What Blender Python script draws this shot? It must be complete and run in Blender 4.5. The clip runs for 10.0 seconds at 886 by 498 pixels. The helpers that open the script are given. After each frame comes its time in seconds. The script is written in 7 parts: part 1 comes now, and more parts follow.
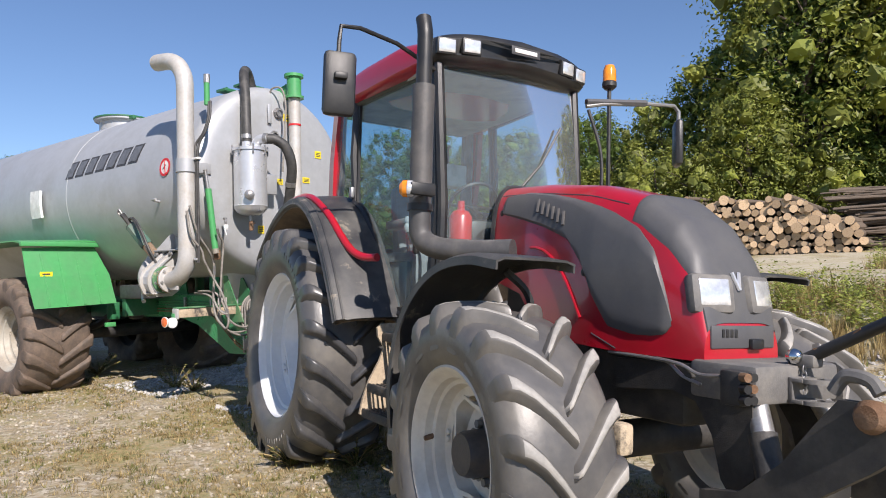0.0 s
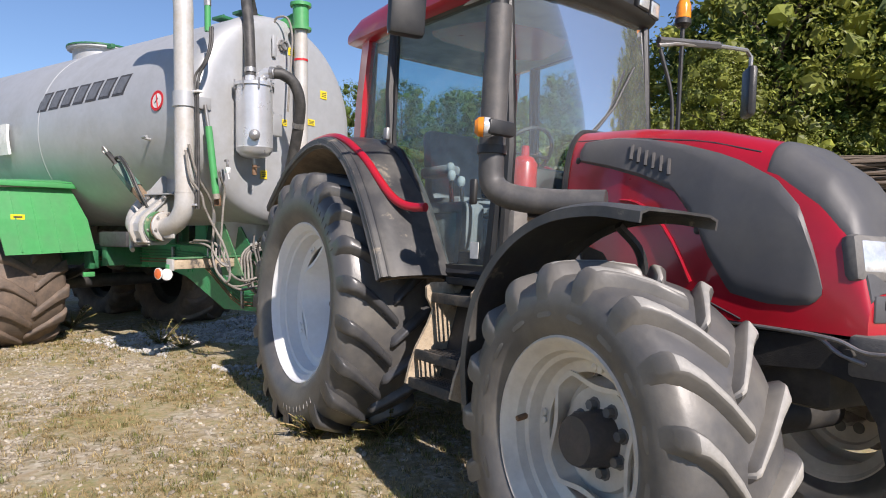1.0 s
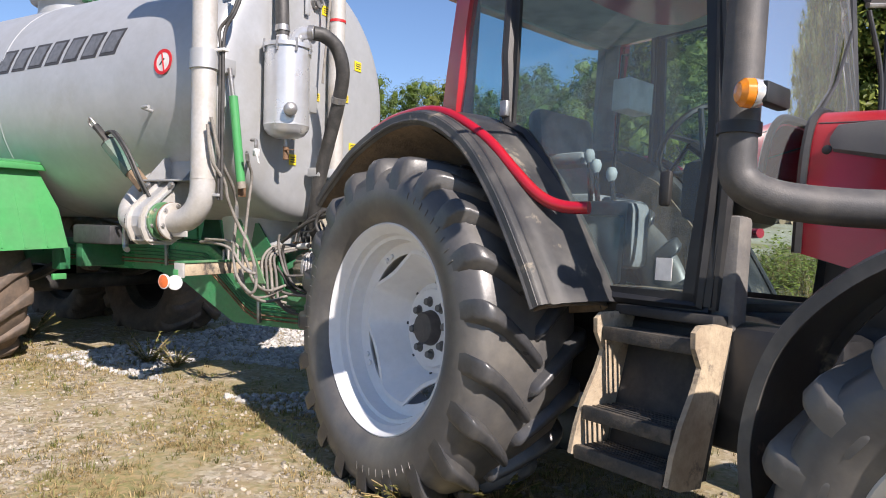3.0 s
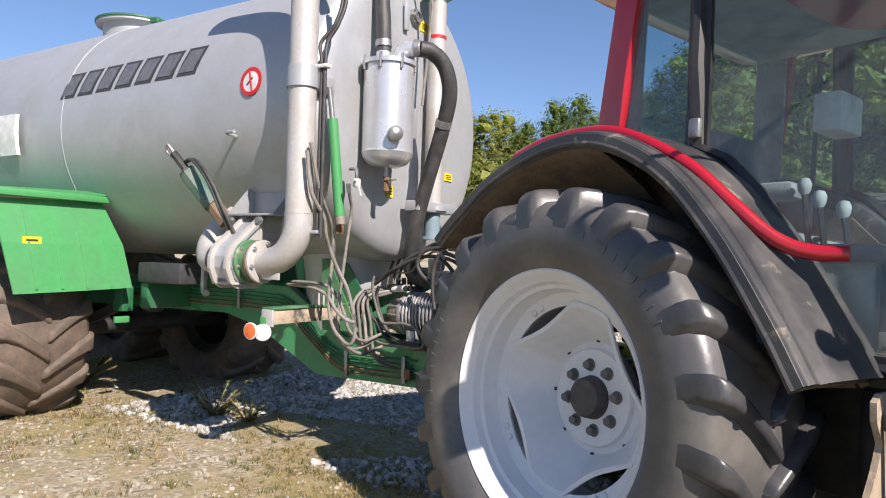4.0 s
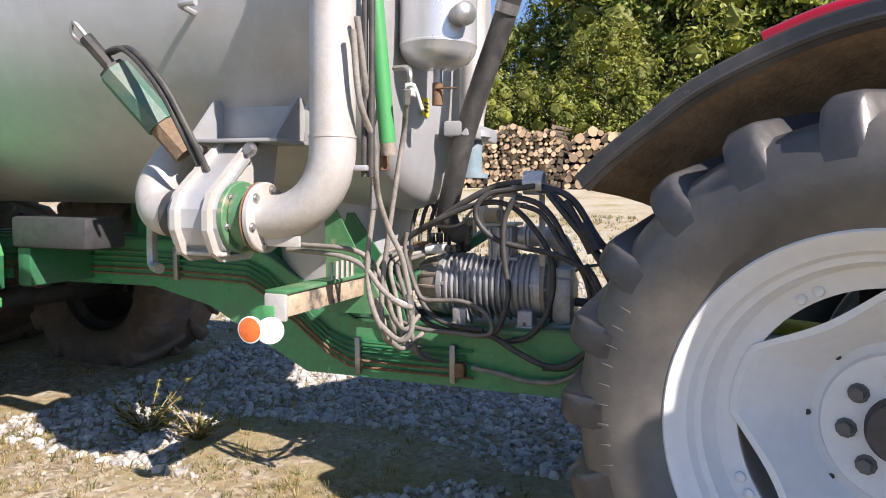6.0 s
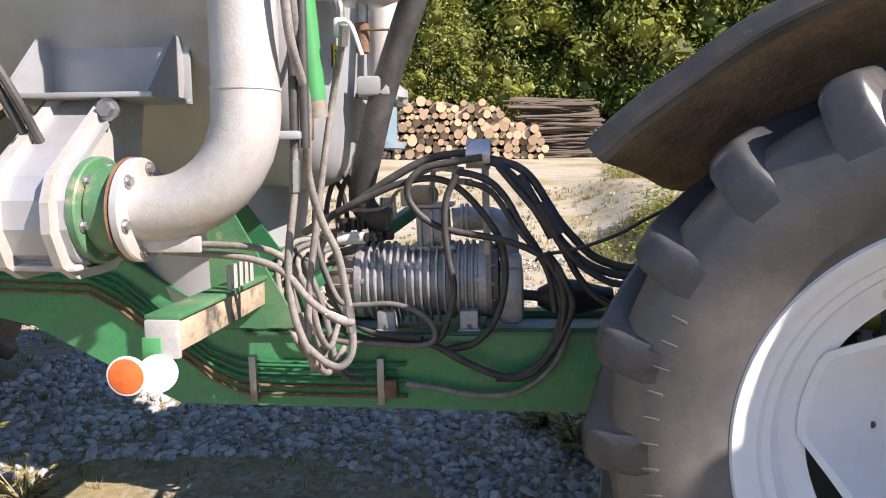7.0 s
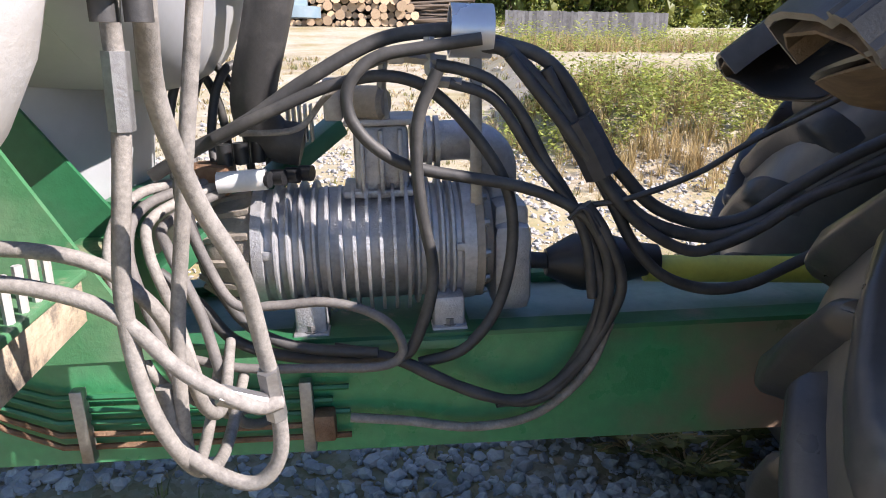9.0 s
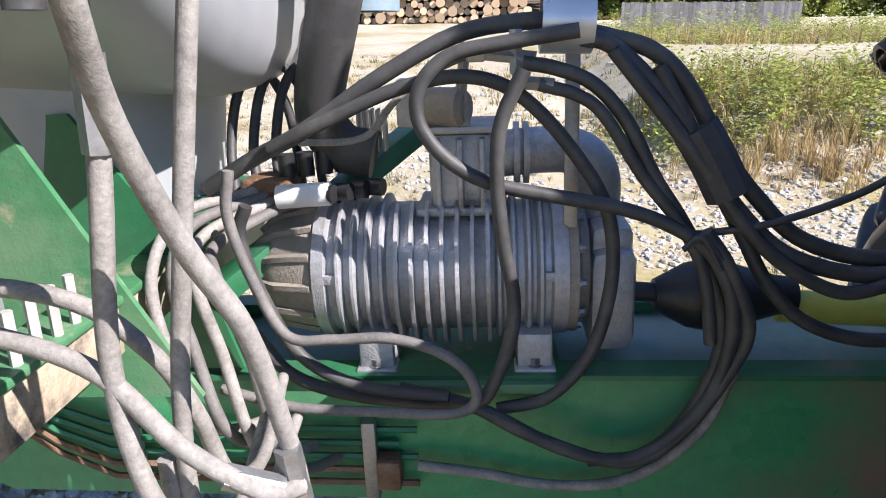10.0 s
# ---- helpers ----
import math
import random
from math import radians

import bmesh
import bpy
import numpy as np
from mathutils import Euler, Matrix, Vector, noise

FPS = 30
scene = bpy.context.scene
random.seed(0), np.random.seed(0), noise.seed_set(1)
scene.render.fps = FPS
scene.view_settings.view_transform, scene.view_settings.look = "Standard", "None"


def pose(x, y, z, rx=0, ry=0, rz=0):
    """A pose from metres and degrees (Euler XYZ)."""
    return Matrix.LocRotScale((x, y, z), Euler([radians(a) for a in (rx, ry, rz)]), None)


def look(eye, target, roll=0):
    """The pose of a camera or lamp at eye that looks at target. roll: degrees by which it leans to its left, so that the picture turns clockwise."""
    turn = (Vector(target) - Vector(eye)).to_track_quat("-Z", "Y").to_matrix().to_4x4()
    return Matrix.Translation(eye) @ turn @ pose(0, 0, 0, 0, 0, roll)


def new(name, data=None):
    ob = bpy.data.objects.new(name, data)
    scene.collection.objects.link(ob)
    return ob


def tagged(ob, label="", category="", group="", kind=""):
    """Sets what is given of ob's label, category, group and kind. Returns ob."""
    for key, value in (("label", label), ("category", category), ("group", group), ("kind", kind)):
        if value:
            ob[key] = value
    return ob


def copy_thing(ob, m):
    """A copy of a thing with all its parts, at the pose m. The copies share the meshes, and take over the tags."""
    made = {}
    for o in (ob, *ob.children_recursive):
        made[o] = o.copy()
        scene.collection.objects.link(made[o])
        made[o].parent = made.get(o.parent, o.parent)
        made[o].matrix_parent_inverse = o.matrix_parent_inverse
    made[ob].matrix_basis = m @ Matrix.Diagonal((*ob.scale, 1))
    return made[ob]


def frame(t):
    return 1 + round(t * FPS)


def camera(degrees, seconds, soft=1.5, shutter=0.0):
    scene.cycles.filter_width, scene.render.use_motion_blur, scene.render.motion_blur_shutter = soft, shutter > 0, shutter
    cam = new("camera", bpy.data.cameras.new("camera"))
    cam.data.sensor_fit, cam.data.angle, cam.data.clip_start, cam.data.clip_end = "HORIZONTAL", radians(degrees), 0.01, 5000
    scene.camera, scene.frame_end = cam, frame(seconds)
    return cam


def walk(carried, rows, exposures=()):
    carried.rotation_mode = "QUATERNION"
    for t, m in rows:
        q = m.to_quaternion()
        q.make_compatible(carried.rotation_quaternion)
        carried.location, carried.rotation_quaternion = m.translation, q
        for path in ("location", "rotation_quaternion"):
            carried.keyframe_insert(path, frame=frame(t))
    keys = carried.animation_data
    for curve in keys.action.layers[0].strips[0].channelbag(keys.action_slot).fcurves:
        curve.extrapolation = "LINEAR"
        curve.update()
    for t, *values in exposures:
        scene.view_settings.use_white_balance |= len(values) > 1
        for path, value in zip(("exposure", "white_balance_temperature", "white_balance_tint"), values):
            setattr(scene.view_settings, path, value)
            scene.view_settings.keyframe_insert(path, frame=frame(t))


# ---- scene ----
cam = camera(65.0, 10.0, 1.0)
PATH = [
    (0, (0.572, -0.23, 1.302), (-0.632, 1.366, 1.376), -1.5),
    (0.5, (0.219, -0.167, 1.3), (-0.976, 1.436, 1.336), 0.9),
    (1, (-0.185, -0.141, 1.289), (-1.296, 1.521, 1.238), 0.1),
    (1.5, (-0.551, -0.034, 1.28), (-1.698, 1.603, 1.229), 0.7),
    (2, (-0.899, 0.09, 1.287), (-1.971, 1.777, 1.216), 1.8),
    (2.2, (-1.036, 0.12, 1.291), (-2.016, 1.862, 1.226), 0.6),
    (3.3, (-1.799, 0.355, 1.344), (-2.789, 2.092, 1.286), 1.9),
    (3.5, (-1.959, 0.407, 1.349), (-2.974, 2.13, 1.323), 2.0),
    (4, (-2.41, 0.551, 1.378), (-3.454, 2.256, 1.403), 1.6),
    (4.5, (-2.837, 0.73, 1.397), (-3.93, 2.404, 1.429), 0.8),
    (5, (-3.233, 0.882, 1.393), (-4.178, 2.645, 1.425), 0.0),
    (5.2, (-3.378, 0.962, 1.397), (-4.249, 2.763, 1.386), -0.8),
    (6.3, (-4.16, 1.466, 1.416), (-4.701, 3.384, 1.244), 0.4),
    (6.5, (-4.28, 1.568, 1.422), (-4.684, 3.518, 1.241), -0.9),
    (7, (-4.517, 1.832, 1.421), (-4.697, 3.81, 1.19), -0.3),
    (7.5, (-4.653, 2.128, 1.426), (-4.766, 4.098, 1.102), -0.1),
    (8, (-4.765, 2.407, 1.434), (-4.691, 4.374, 1.078), -0.9),
    (8.5, (-4.823, 2.671, 1.454), (-4.648, 4.607, 0.982), -0.1),
    (9, (-4.819, 2.88, 1.461), (-4.616, 4.782, 0.875), 0.3),
    (9.5, (-4.777, 3.043, 1.456), (-4.674, 4.944, 0.845), 0.3),
    (10, (-4.757, 3.098, 1.456), (-4.861, 5.005, 0.861), -0.8),
]
walk(cam, [(t, look(eye, target, roll)) for t, eye, target, roll in PATH],
     exposures=[(0.0, 0.5, 6350, 17), (2.0, 0.58, 6450, 18), (3.5, 0.72, 6450, 18), (4.5, 0.55, 6450, 18), (5.2, 0.70, 6450, 19), (6.5, 1.0, 6500, 21), (8.0, 1.06, 6400, 22), (9.0, 1.25, 6200, 21), (10.0, 1.26, 5950, 19)])

# ---- light ----
SUN_AZ, SUN_EL = radians(-27.0), radians(38.5)   # direction towards the sun, from +x
sun_dir = Vector((math.cos(SUN_EL) * math.cos(SUN_AZ), math.cos(SUN_EL) * math.sin(SUN_AZ), math.sin(SUN_EL)))
world = bpy.data.worlds.new("sky")
scene.world = world
world.use_nodes = True
wn = world.node_tree
sky = wn.nodes.new("ShaderNodeTexSky")
sky.sky_type = "NISHITA"
sky.sun_disc = False
sky.sun_elevation = SUN_EL
sky.sun_rotation = math.pi / 2 - SUN_AZ
sky.air_density, sky.dust_density, sky.ozone_density = 1.0, 0.0, 5.0
wn.links.new(sky.outputs[0], wn.nodes["Background"].inputs[0])
wn.nodes["Background"].inputs[1].default_value = 0.088
sun_data = bpy.data.lights.new("sun", "SUN")
sun_data.energy, sun_data.angle, sun_data.color = 5.0, radians(0.53), (1.0, 0.93, 0.82)
sun = new("sun", sun_data)
sun.matrix_world = look((0, 0, 30), Vector((0, 0, 30)) - sun_dir)


# ---- materials ----
def mat(name, color, rough=0.5, metal=0.0, vary=0.25, scale=6.0, color2=None, amount=0.5, bump=0.0, bump_scale=60.0,
        rough_vary=0.15, per_object=0.0, per_island=0.0, coat=0.0, stain=None, stain_scale=1.6, stain_edge=0.56):
    m = bpy.data.materials.new(name)
    m.use_nodes = True
    nt = m.node_tree
    b = nt.nodes["Principled BSDF"]
    co = nt.nodes.new("ShaderNodeTexCoord")

    def noise_tex(sc, detail=6.0, rough_=0.6):
        n = nt.nodes.new("ShaderNodeTexNoise")
        n.inputs["Scale"].default_value, n.inputs["Detail"].default_value, n.inputs["Roughness"].default_value = sc, detail, rough_
        nt.links.new(co.outputs["Object"], n.inputs["Vector"])
        return n.outputs["Fac"]

    def ramp(fac, lo, hi):
        r = nt.nodes.new("ShaderNodeMapRange")
        r.inputs[1].default_value, r.inputs[2].default_value = lo, hi
        nt.links.new(fac, r.inputs[0])
        return r.outputs[0]

    def mix(fac, a, c, kind="MIX"):
        x = nt.nodes.new("ShaderNodeMix")
        x.data_type, x.blend_type = "RGBA", kind
        for sock, v in ((x.inputs[0], fac), (x.inputs[6], a), (x.inputs[7], c)):
            if hasattr(v, "is_linked"):
                nt.links.new(v, sock)
            else:
                sock.default_value = v if isinstance(v, float) else (*v, 1)
        return x.outputs[2]

    fine, broad = noise_tex(scale * 7), noise_tex(scale)
    c2 = color2 or tuple(v * 0.6 for v in color)
    col = mix(ramp(broad, 0.62 - amount * 0.4, 0.75), color, c2)
    col = mix(ramp(fine, 0.25, 0.8), col, tuple(max(0.0, 1 - vary) for _ in range(3)), "MULTIPLY") if vary else col
    if stain:
        col = mix(ramp(noise_tex(stain_scale, 9.0, 0.7), stain_edge, stain_edge + 0.13), col, stain)
    if per_object or per_island:
        if per_object:
            info = nt.nodes.new("ShaderNodeObjectInfo").outputs["Random"]
        else:
            info = nt.nodes.new("ShaderNodeNewGeometry").outputs["Random Per Island"]
        hsv = nt.nodes.new("ShaderNodeHueSaturation")
        nt.links.new(col, hsv.inputs["Color"])
        k = per_object or per_island
        r = nt.nodes.new("ShaderNodeMapRange")
        r.inputs[3].default_value, r.inputs[4].default_value = 1 - k, 1 + k
        nt.links.new(info, r.inputs[0])
        nt.links.new(r.outputs[0], hsv.inputs["Value"])
        col = hsv.outputs[0]
    if hasattr(col, "is_linked"):
        nt.links.new(col, b.inputs["Base Color"])
    rr = nt.nodes.new("ShaderNodeMapRange")
    rr.inputs[3].default_value, rr.inputs[4].default_value = max(0.02, rough - rough_vary), min(1.0, rough + rough_vary)
    nt.links.new(broad, rr.inputs[0])
    nt.links.new(rr.outputs[0], b.inputs["Roughness"])
    b.inputs["Metallic"].default_value = metal
    b.inputs["Coat Weight"].default_value = coat
    b.inputs["Coat Roughness"].default_value = 0.08
    if bump:
        bp = nt.nodes.new("ShaderNodeBump")
        bp.inputs["Strength"].default_value, bp.inputs["Distance"].default_value = bump, 0.01
        nt.links.new(noise_tex(bump_scale, 8.0), bp.inputs["Height"])
        nt.links.new(bp.outputs[0], b.inputs["Normal"])
    return m


M_RED = mat("red_paint", (0.42, 0.008, 0.022), 0.3, 0.0, 0.1, 3, (0.36, 0.012, 0.018), 0.4, coat=0.6, rough_vary=0.08)
M_PANEL = mat("grey_plastic", (0.085, 0.085, 0.09), 0.5, 0, 0.15, 4, (0.11, 0.108, 0.104), 0.5, 0.1, 400)
M_BLACK = mat("black_plastic", (0.018, 0.0185, 0.02), 0.42, 0, 0.2, 5, (0.042, 0.04, 0.037), 0.45, 0.12, 300)
M_FENDER = mat("dusty_fender_plastic", (0.04, 0.041, 0.044), 0.45, 0, 0.2, 4, (0.12, 0.115, 0.105), 0.5, 0.15, 250, stain=(0.33, 0.28, 0.21), stain_scale=7.0, stain_edge=0.60)
M_EXH = mat("exhaust_shield", (0.09, 0.088, 0.088), 0.55, 0.3, 0.2, 7, (0.15, 0.14, 0.13), 0.4, 0.15, 200)
M_TYRE = mat("tyre_rubber", (0.092, 0.09, 0.09), 0.38, 0, 0.2, 3, (0.19, 0.175, 0.15), 0.5, 0.08, 50)
# front bar tops: worn rubber, with sunlight painted into the pale colour
M_LUG = mat("worn_sunlit_lug_rubber", (0.30, 0.29, 0.27), 0.6, 0, 0.25, 9, (0.46, 0.43, 0.385), 0.55, 0.1, 60)
M_LUGD = mat("dark_lug_rubber", (0.055, 0.056, 0.06), 0.33, 0, 0.2, 6, (0.11, 0.105, 0.097), 0.4, 0.08, 60)
M_TTYRE = mat("muddy_tyre_rubber", (0.11, 0.085, 0.068), 0.75, 0, 0.3, 6, (0.23, 0.165, 0.12), 0.6, 0.2, 60)
M_RIM = mat("silver_rim_paint", (0.75, 0.76, 0.77), 0.42, 0.0, 0.10, 3, (0.74, 0.74, 0.75), 0.4, 0.05, 200, stain=(0.36, 0.29, 0.21), stain_scale=4.0, stain_edge=0.70)
M_FRIM = mat("dusty_rim_paint", (0.72, 0.68, 0.60), 0.5, 0.1, 0.15, 4, (0.56, 0.50, 0.42), 0.5, 0.08, 160)
M_TRIM = mat("muddy_cream_rim_paint", (0.45, 0.42, 0.36), 0.6, 0.0, 0.2, 4, (0.30, 0.25, 0.19), 0.5, 0.1, 120)
M_CAP = mat("dark_hub_paint", (0.07, 0.065, 0.065), 0.5, 0.2, 0.25, 9, (0.12, 0.10, 0.09), 0.4, 0.2, 180)
M_GALV = mat("galvanised_steel", (0.46, 0.475, 0.49), 0.5, 0.35, 0.1, 2.2, (0.40, 0.41, 0.42), 0.5, 0.04, 90, stain=(0.36, 0.36, 0.35), stain_scale=0.9, stain_edge=0.55)
M_PIPE = mat("weathered_galvanised_pipe", (0.52, 0.51, 0.49), 0.5, 0.15, 0.18, 6, (0.44, 0.40, 0.34), 0.5, 0.15, 140, stain=(0.36, 0.25, 0.15), stain_scale=4.0, stain_edge=0.66)
M_SILVER = mat("silver_painted_steel", (0.62, 0.63, 0.65), 0.3, 0.5, 0.08, 6, (0.52, 0.53, 0.55), 0.4)
M_GREEN = mat("green_paint", (0.03, 0.165, 0.07), 0.4, 0, 0.3, 4, (0.06, 0.155, 0.085), 0.5, 0.1, 150, stain=(0.19, 0.17, 0.12), stain_scale=3.0, stain_edge=0.62)
M_GREENB = mat("bright_green_paint", (0.07, 0.33, 0.11), 0.4, 0, 0.15, 3, (0.09, 0.28, 0.115), 0.4, 0.05, 150)
M_RUST = mat("rusty_steel", (0.19, 0.10, 0.05), 0.8, 0.1, 0.4, 14, (0.30, 0.20, 0.13), 0.5, 0.4, 160)
M_STEEL = mat("bare_steel", (0.42, 0.42, 0.42), 0.42, 0.7, 0.3, 12, (0.26, 0.24, 0.22), 0.5, 0.15, 200)
M_CAST = mat("cast_aluminium", (0.55, 0.55, 0.56), 0.46, 0.5, 0.3, 10, (0.36, 0.355, 0.35), 0.55, 0.3, 180, stain=(0.12, 0.10, 0.085), stain_scale=7.0, stain_edge=0.60)
M_OILY = mat("oily_cast_iron", (0.30, 0.265, 0.22), 0.5, 0.0, 0.35, 10, (0.36, 0.31, 0.25), 0.5, 0.3, 140)
M_CHASSIS = mat("dark_chassis_paint", (0.03, 0.03, 0.031), 0.6, 0.1, 0.3, 7, (0.085, 0.078, 0.068), 0.5, 0.2, 160)
M_HOSE = mat("black_rubber_hose", (0.045, 0.044, 0.043), 0.55, 0, 0.3, 14, (0.10, 0.095, 0.088), 0.5, 0.1, 250)
M_MHOSE = mat("dirty_grey_hose", (0.15, 0.14, 0.13), 0.7, 0, 0.35, 22, (0.24, 0.22, 0.20), 0.5, 0.2, 250)
M_GHOSE = mat("dusty_grey_hose", (0.36, 0.335, 0.30), 0.75, 0, 0.45, 22, (0.19, 0.175, 0.155), 0.6, 0.2, 250)
M_WHITE = mat("white_plastic", (0.75, 0.75, 0.73), 0.45, 0, 0.1, 8)
M_ORANGE = mat("orange_reflector", (0.80, 0.17, 0.04), 0.35, 0, 0.1, 30, bump=0.1, bump_scale=300)
M_YELLOW = mat("yellow_sticker", (0.80, 0.62, 0.02), 0.5, 0, 0.08, 20, color2=(0.7, 0.55, 0.03))
M_SIGNRED = mat("sign_red", (0.6, 0.02, 0.025), 0.5, 0, 0.05, 20)
# for print and dark fittings; also paints the shade inside holes
M_INK = mat("dark_ink_and_hollow_shade", (0.05, 0.05, 0.055), 0.6, 0, 0.1, 20)
M_EMBLEM = mat("faded_emblem_grey", (0.13, 0.14, 0.16), 0.6, 0, 0.1, 20)
M_SEAT = mat("cab_grey_trim", (0.27, 0.275, 0.285), 0.8, 0, 0.2, 8)
M_MUDSTEP = mat("mud_caked_steel", (0.30, 0.22, 0.14), 0.9, 0, 0.35, 12, (0.10, 0.09, 0.08), 0.5, 0.6, 60)
M_MUD = mat("dried_mud", (0.24, 0.17, 0.11), 0.95, 0, 0.35, 9, (0.11, 0.085, 0.06), 0.5, 0.6, 50)
M_GRATE = mat("dark_step_grating", (0.06, 0.058, 0.055), 0.7, 0.2, 0.3, 12, (0.18, 0.15, 0.115), 0.45, 0.4, 90)
M_LINER = mat("pale_headliner", (0.42, 0.45, 0.46), 0.85, 0, 0.1, 6)
M_BARK = mat("bark", (0.13, 0.10, 0.075), 0.9, 0, 0.4, 8, (0.22, 0.17, 0.13), 0.5, 0.5, 40)
M_LOGEND = mat("cut_log_face", (0.66, 0.49, 0.31), 0.8, 0, 0.3, 5, (0.44, 0.27, 0.14), 0.5, 0.2, 60, per_object=0.35)


def leaf(name, a, b):
    m = mat(name, a, 0.5, 0, 0.1, 0.9, b, 0.6, per_island=0.5)
    nt = m.node_tree
    p = nt.nodes["Principled BSDF"]
    tr, mx = nt.nodes.new("ShaderNodeBsdfTranslucent"), nt.nodes.new("ShaderNodeMixShader")
    mx.inputs[0].default_value = 0.42
    nt.links.new(p.inputs["Base Color"].links[0].from_socket, tr.inputs["Color"])
    nt.links.new(p.outputs[0], mx.inputs[1])
    nt.links.new(tr.outputs[0], mx.inputs[2])
    nt.links.new(mx.outputs[0], nt.nodes["Material Output"].inputs["Surface"])
    return m


M_LEAF = leaf("leaf_green", (0.15, 0.215, 0.042), (0.07, 0.125, 0.028))
M_LEAFY = leaf("leaf_yellow_green", (0.30, 0.32, 0.06), (0.17, 0.22, 0.045))
M_WEED = leaf("weed_leaf", (0.37, 0.40, 0.10), (0.22, 0.28, 0.06))
M_GRASS = leaf("grass_blade", (0.17, 0.19, 0.05), (0.30, 0.26, 0.10))
M_DRY = leaf("dry_grass", (0.46, 0.36, 0.17), (0.36, 0.25, 0.12))
M_STONE = mat("pale_limestone", (0.46, 0.445, 0.42), 0.85, 0, 0.25, 12, (0.40, 0.385, 0.36), 0.5, 0.4, 120, per_island=0.3)
M_STONE2 = mat("dusty_yard_stone", (0.43, 0.38, 0.30), 0.9, 0, 0.35, 12, (0.28, 0.235, 0.17), 0.5, 0.4, 120, per_island=0.35)
M_AMBER = mat("amber_lens", (0.85, 0.28, 0.02), 0.15, 0, 0.05, 10, coat=0.5)
M_LAMP = mat("lamp_reflector", (0.82, 0.83, 0.84), 0.15, 0.5, 0.1, 20, coat=0.7)
M_MIRROR = mat("mirror_silver", (0.6, 0.62, 0.64), 0.05, 1.0, 0, 5, rough_vary=0.02)
M_NOSE = mat("dusty_grey_iron", (0.15, 0.145, 0.14), 0.7, 0.1, 0.25, 8, (0.24, 0.225, 0.20), 0.5, 0.2, 120)
M_CREAM = mat("cream_dried_mud", (0.54, 0.44, 0.31), 0.95, 0, 0.3, 5, (0.34, 0.26, 0.18), 0.5, 0.5, 60, stain=(0.09, 0.08, 0.07), stain_scale=9.0, stain_edge=0.52)
M_CHROME = mat("chromed_ball", (0.7, 0.7, 0.7), 0.15, 1.0, 0.1, 9)
M_BOARD = mat("weathered_board", (0.21, 0.205, 0.20), 0.9, 0, 0.4, 7, (0.12, 0.115, 0.11), 0.5, 0.3, 60, per_object=0.3)
M_RAMG = mat("dark_teal_paint", (0.07, 0.16, 0.125), 0.5, 0, 0.25, 10, (0.17, 0.20, 0.16), 0.5, 0.2, 120)
M_DECK = mat("dusty_green_deck", (0.30, 0.37, 0.32), 0.55, 0, 0.2, 5, (0.16, 0.30, 0.21), 0.5, 0.1, 100)
M_POLY = mat("yellow_shaft_guard", (0.55, 0.55, 0.10), 0.5, 0, 0.2, 8, (0.4, 0.42, 0.10), 0.4)
M_VALVEG = mat("dusty_blue_grey_paint", (0.20, 0.29, 0.34), 0.6, 0, 0.2, 10, (0.28, 0.33, 0.35), 0.5, 0.15, 150)
M_FIRE = mat("red_can", (0.6, 0.02, 0.02), 0.35, 0, 0.05, 10, coat=0.4)

M_GREEND = mat("worn_dusty_green_paint", (0.06, 0.21, 0.09), 0.5, 0, 0.25, 5, (0.16, 0.26, 0.15), 0.5, 0.15, 120, stain=(0.40, 0.33, 0.23), stain_scale=6.0, stain_edge=0.58)
M_BEAM = mat("drawbar_green_paint", (0.06, 0.30, 0.125), 0.3, 0, 0.3, 4, (0.10, 0.23, 0.125), 0.5, 0.12, 150, stain=(0.13, 0.105, 0.07), stain_scale=3.5, stain_edge=0.62)


def greasy_end(m):
    """Brown grease and rust that covers the front end of the drawbar, with a ragged edge."""
    nt = m.node_tree
    b = nt.nodes["Principled BSDF"]
    old = b.inputs["Base Color"].links[0].from_socket
    co, xyz, nz, add, ramp, mx = (nt.nodes.new(k) for k in ("ShaderNodeTexCoord", "ShaderNodeSeparateXYZ", "ShaderNodeTexNoise", "ShaderNodeMath", "ShaderNodeMapRange", "ShaderNodeMix"))
    nz.inputs["Scale"].default_value, nz.inputs["Detail"].default_value = 4.0, 8.0
    nt.links.new(co.outputs["Object"], xyz.inputs[0])
    nt.links.new(co.outputs["Object"], nz.inputs["Vector"])
    nt.links.new(xyz.outputs[0], add.inputs[0])
    nt.links.new(nz.outputs["Fac"], add.inputs[1])
    ramp.inputs[1].default_value, ramp.inputs[2].default_value = -3.75, -3.35
    nt.links.new(add.outputs[0], ramp.inputs[0])
    mx.data_type = "RGBA"
    mx.inputs[7].default_value = (0.27, 0.185, 0.14, 1)
    nt.links.new(ramp.outputs[0], mx.inputs[0])
    nt.links.new(old, mx.inputs[6])
    nt.links.new(mx.outputs[2], b.inputs["Base Color"])


greasy_end(M_BEAM)


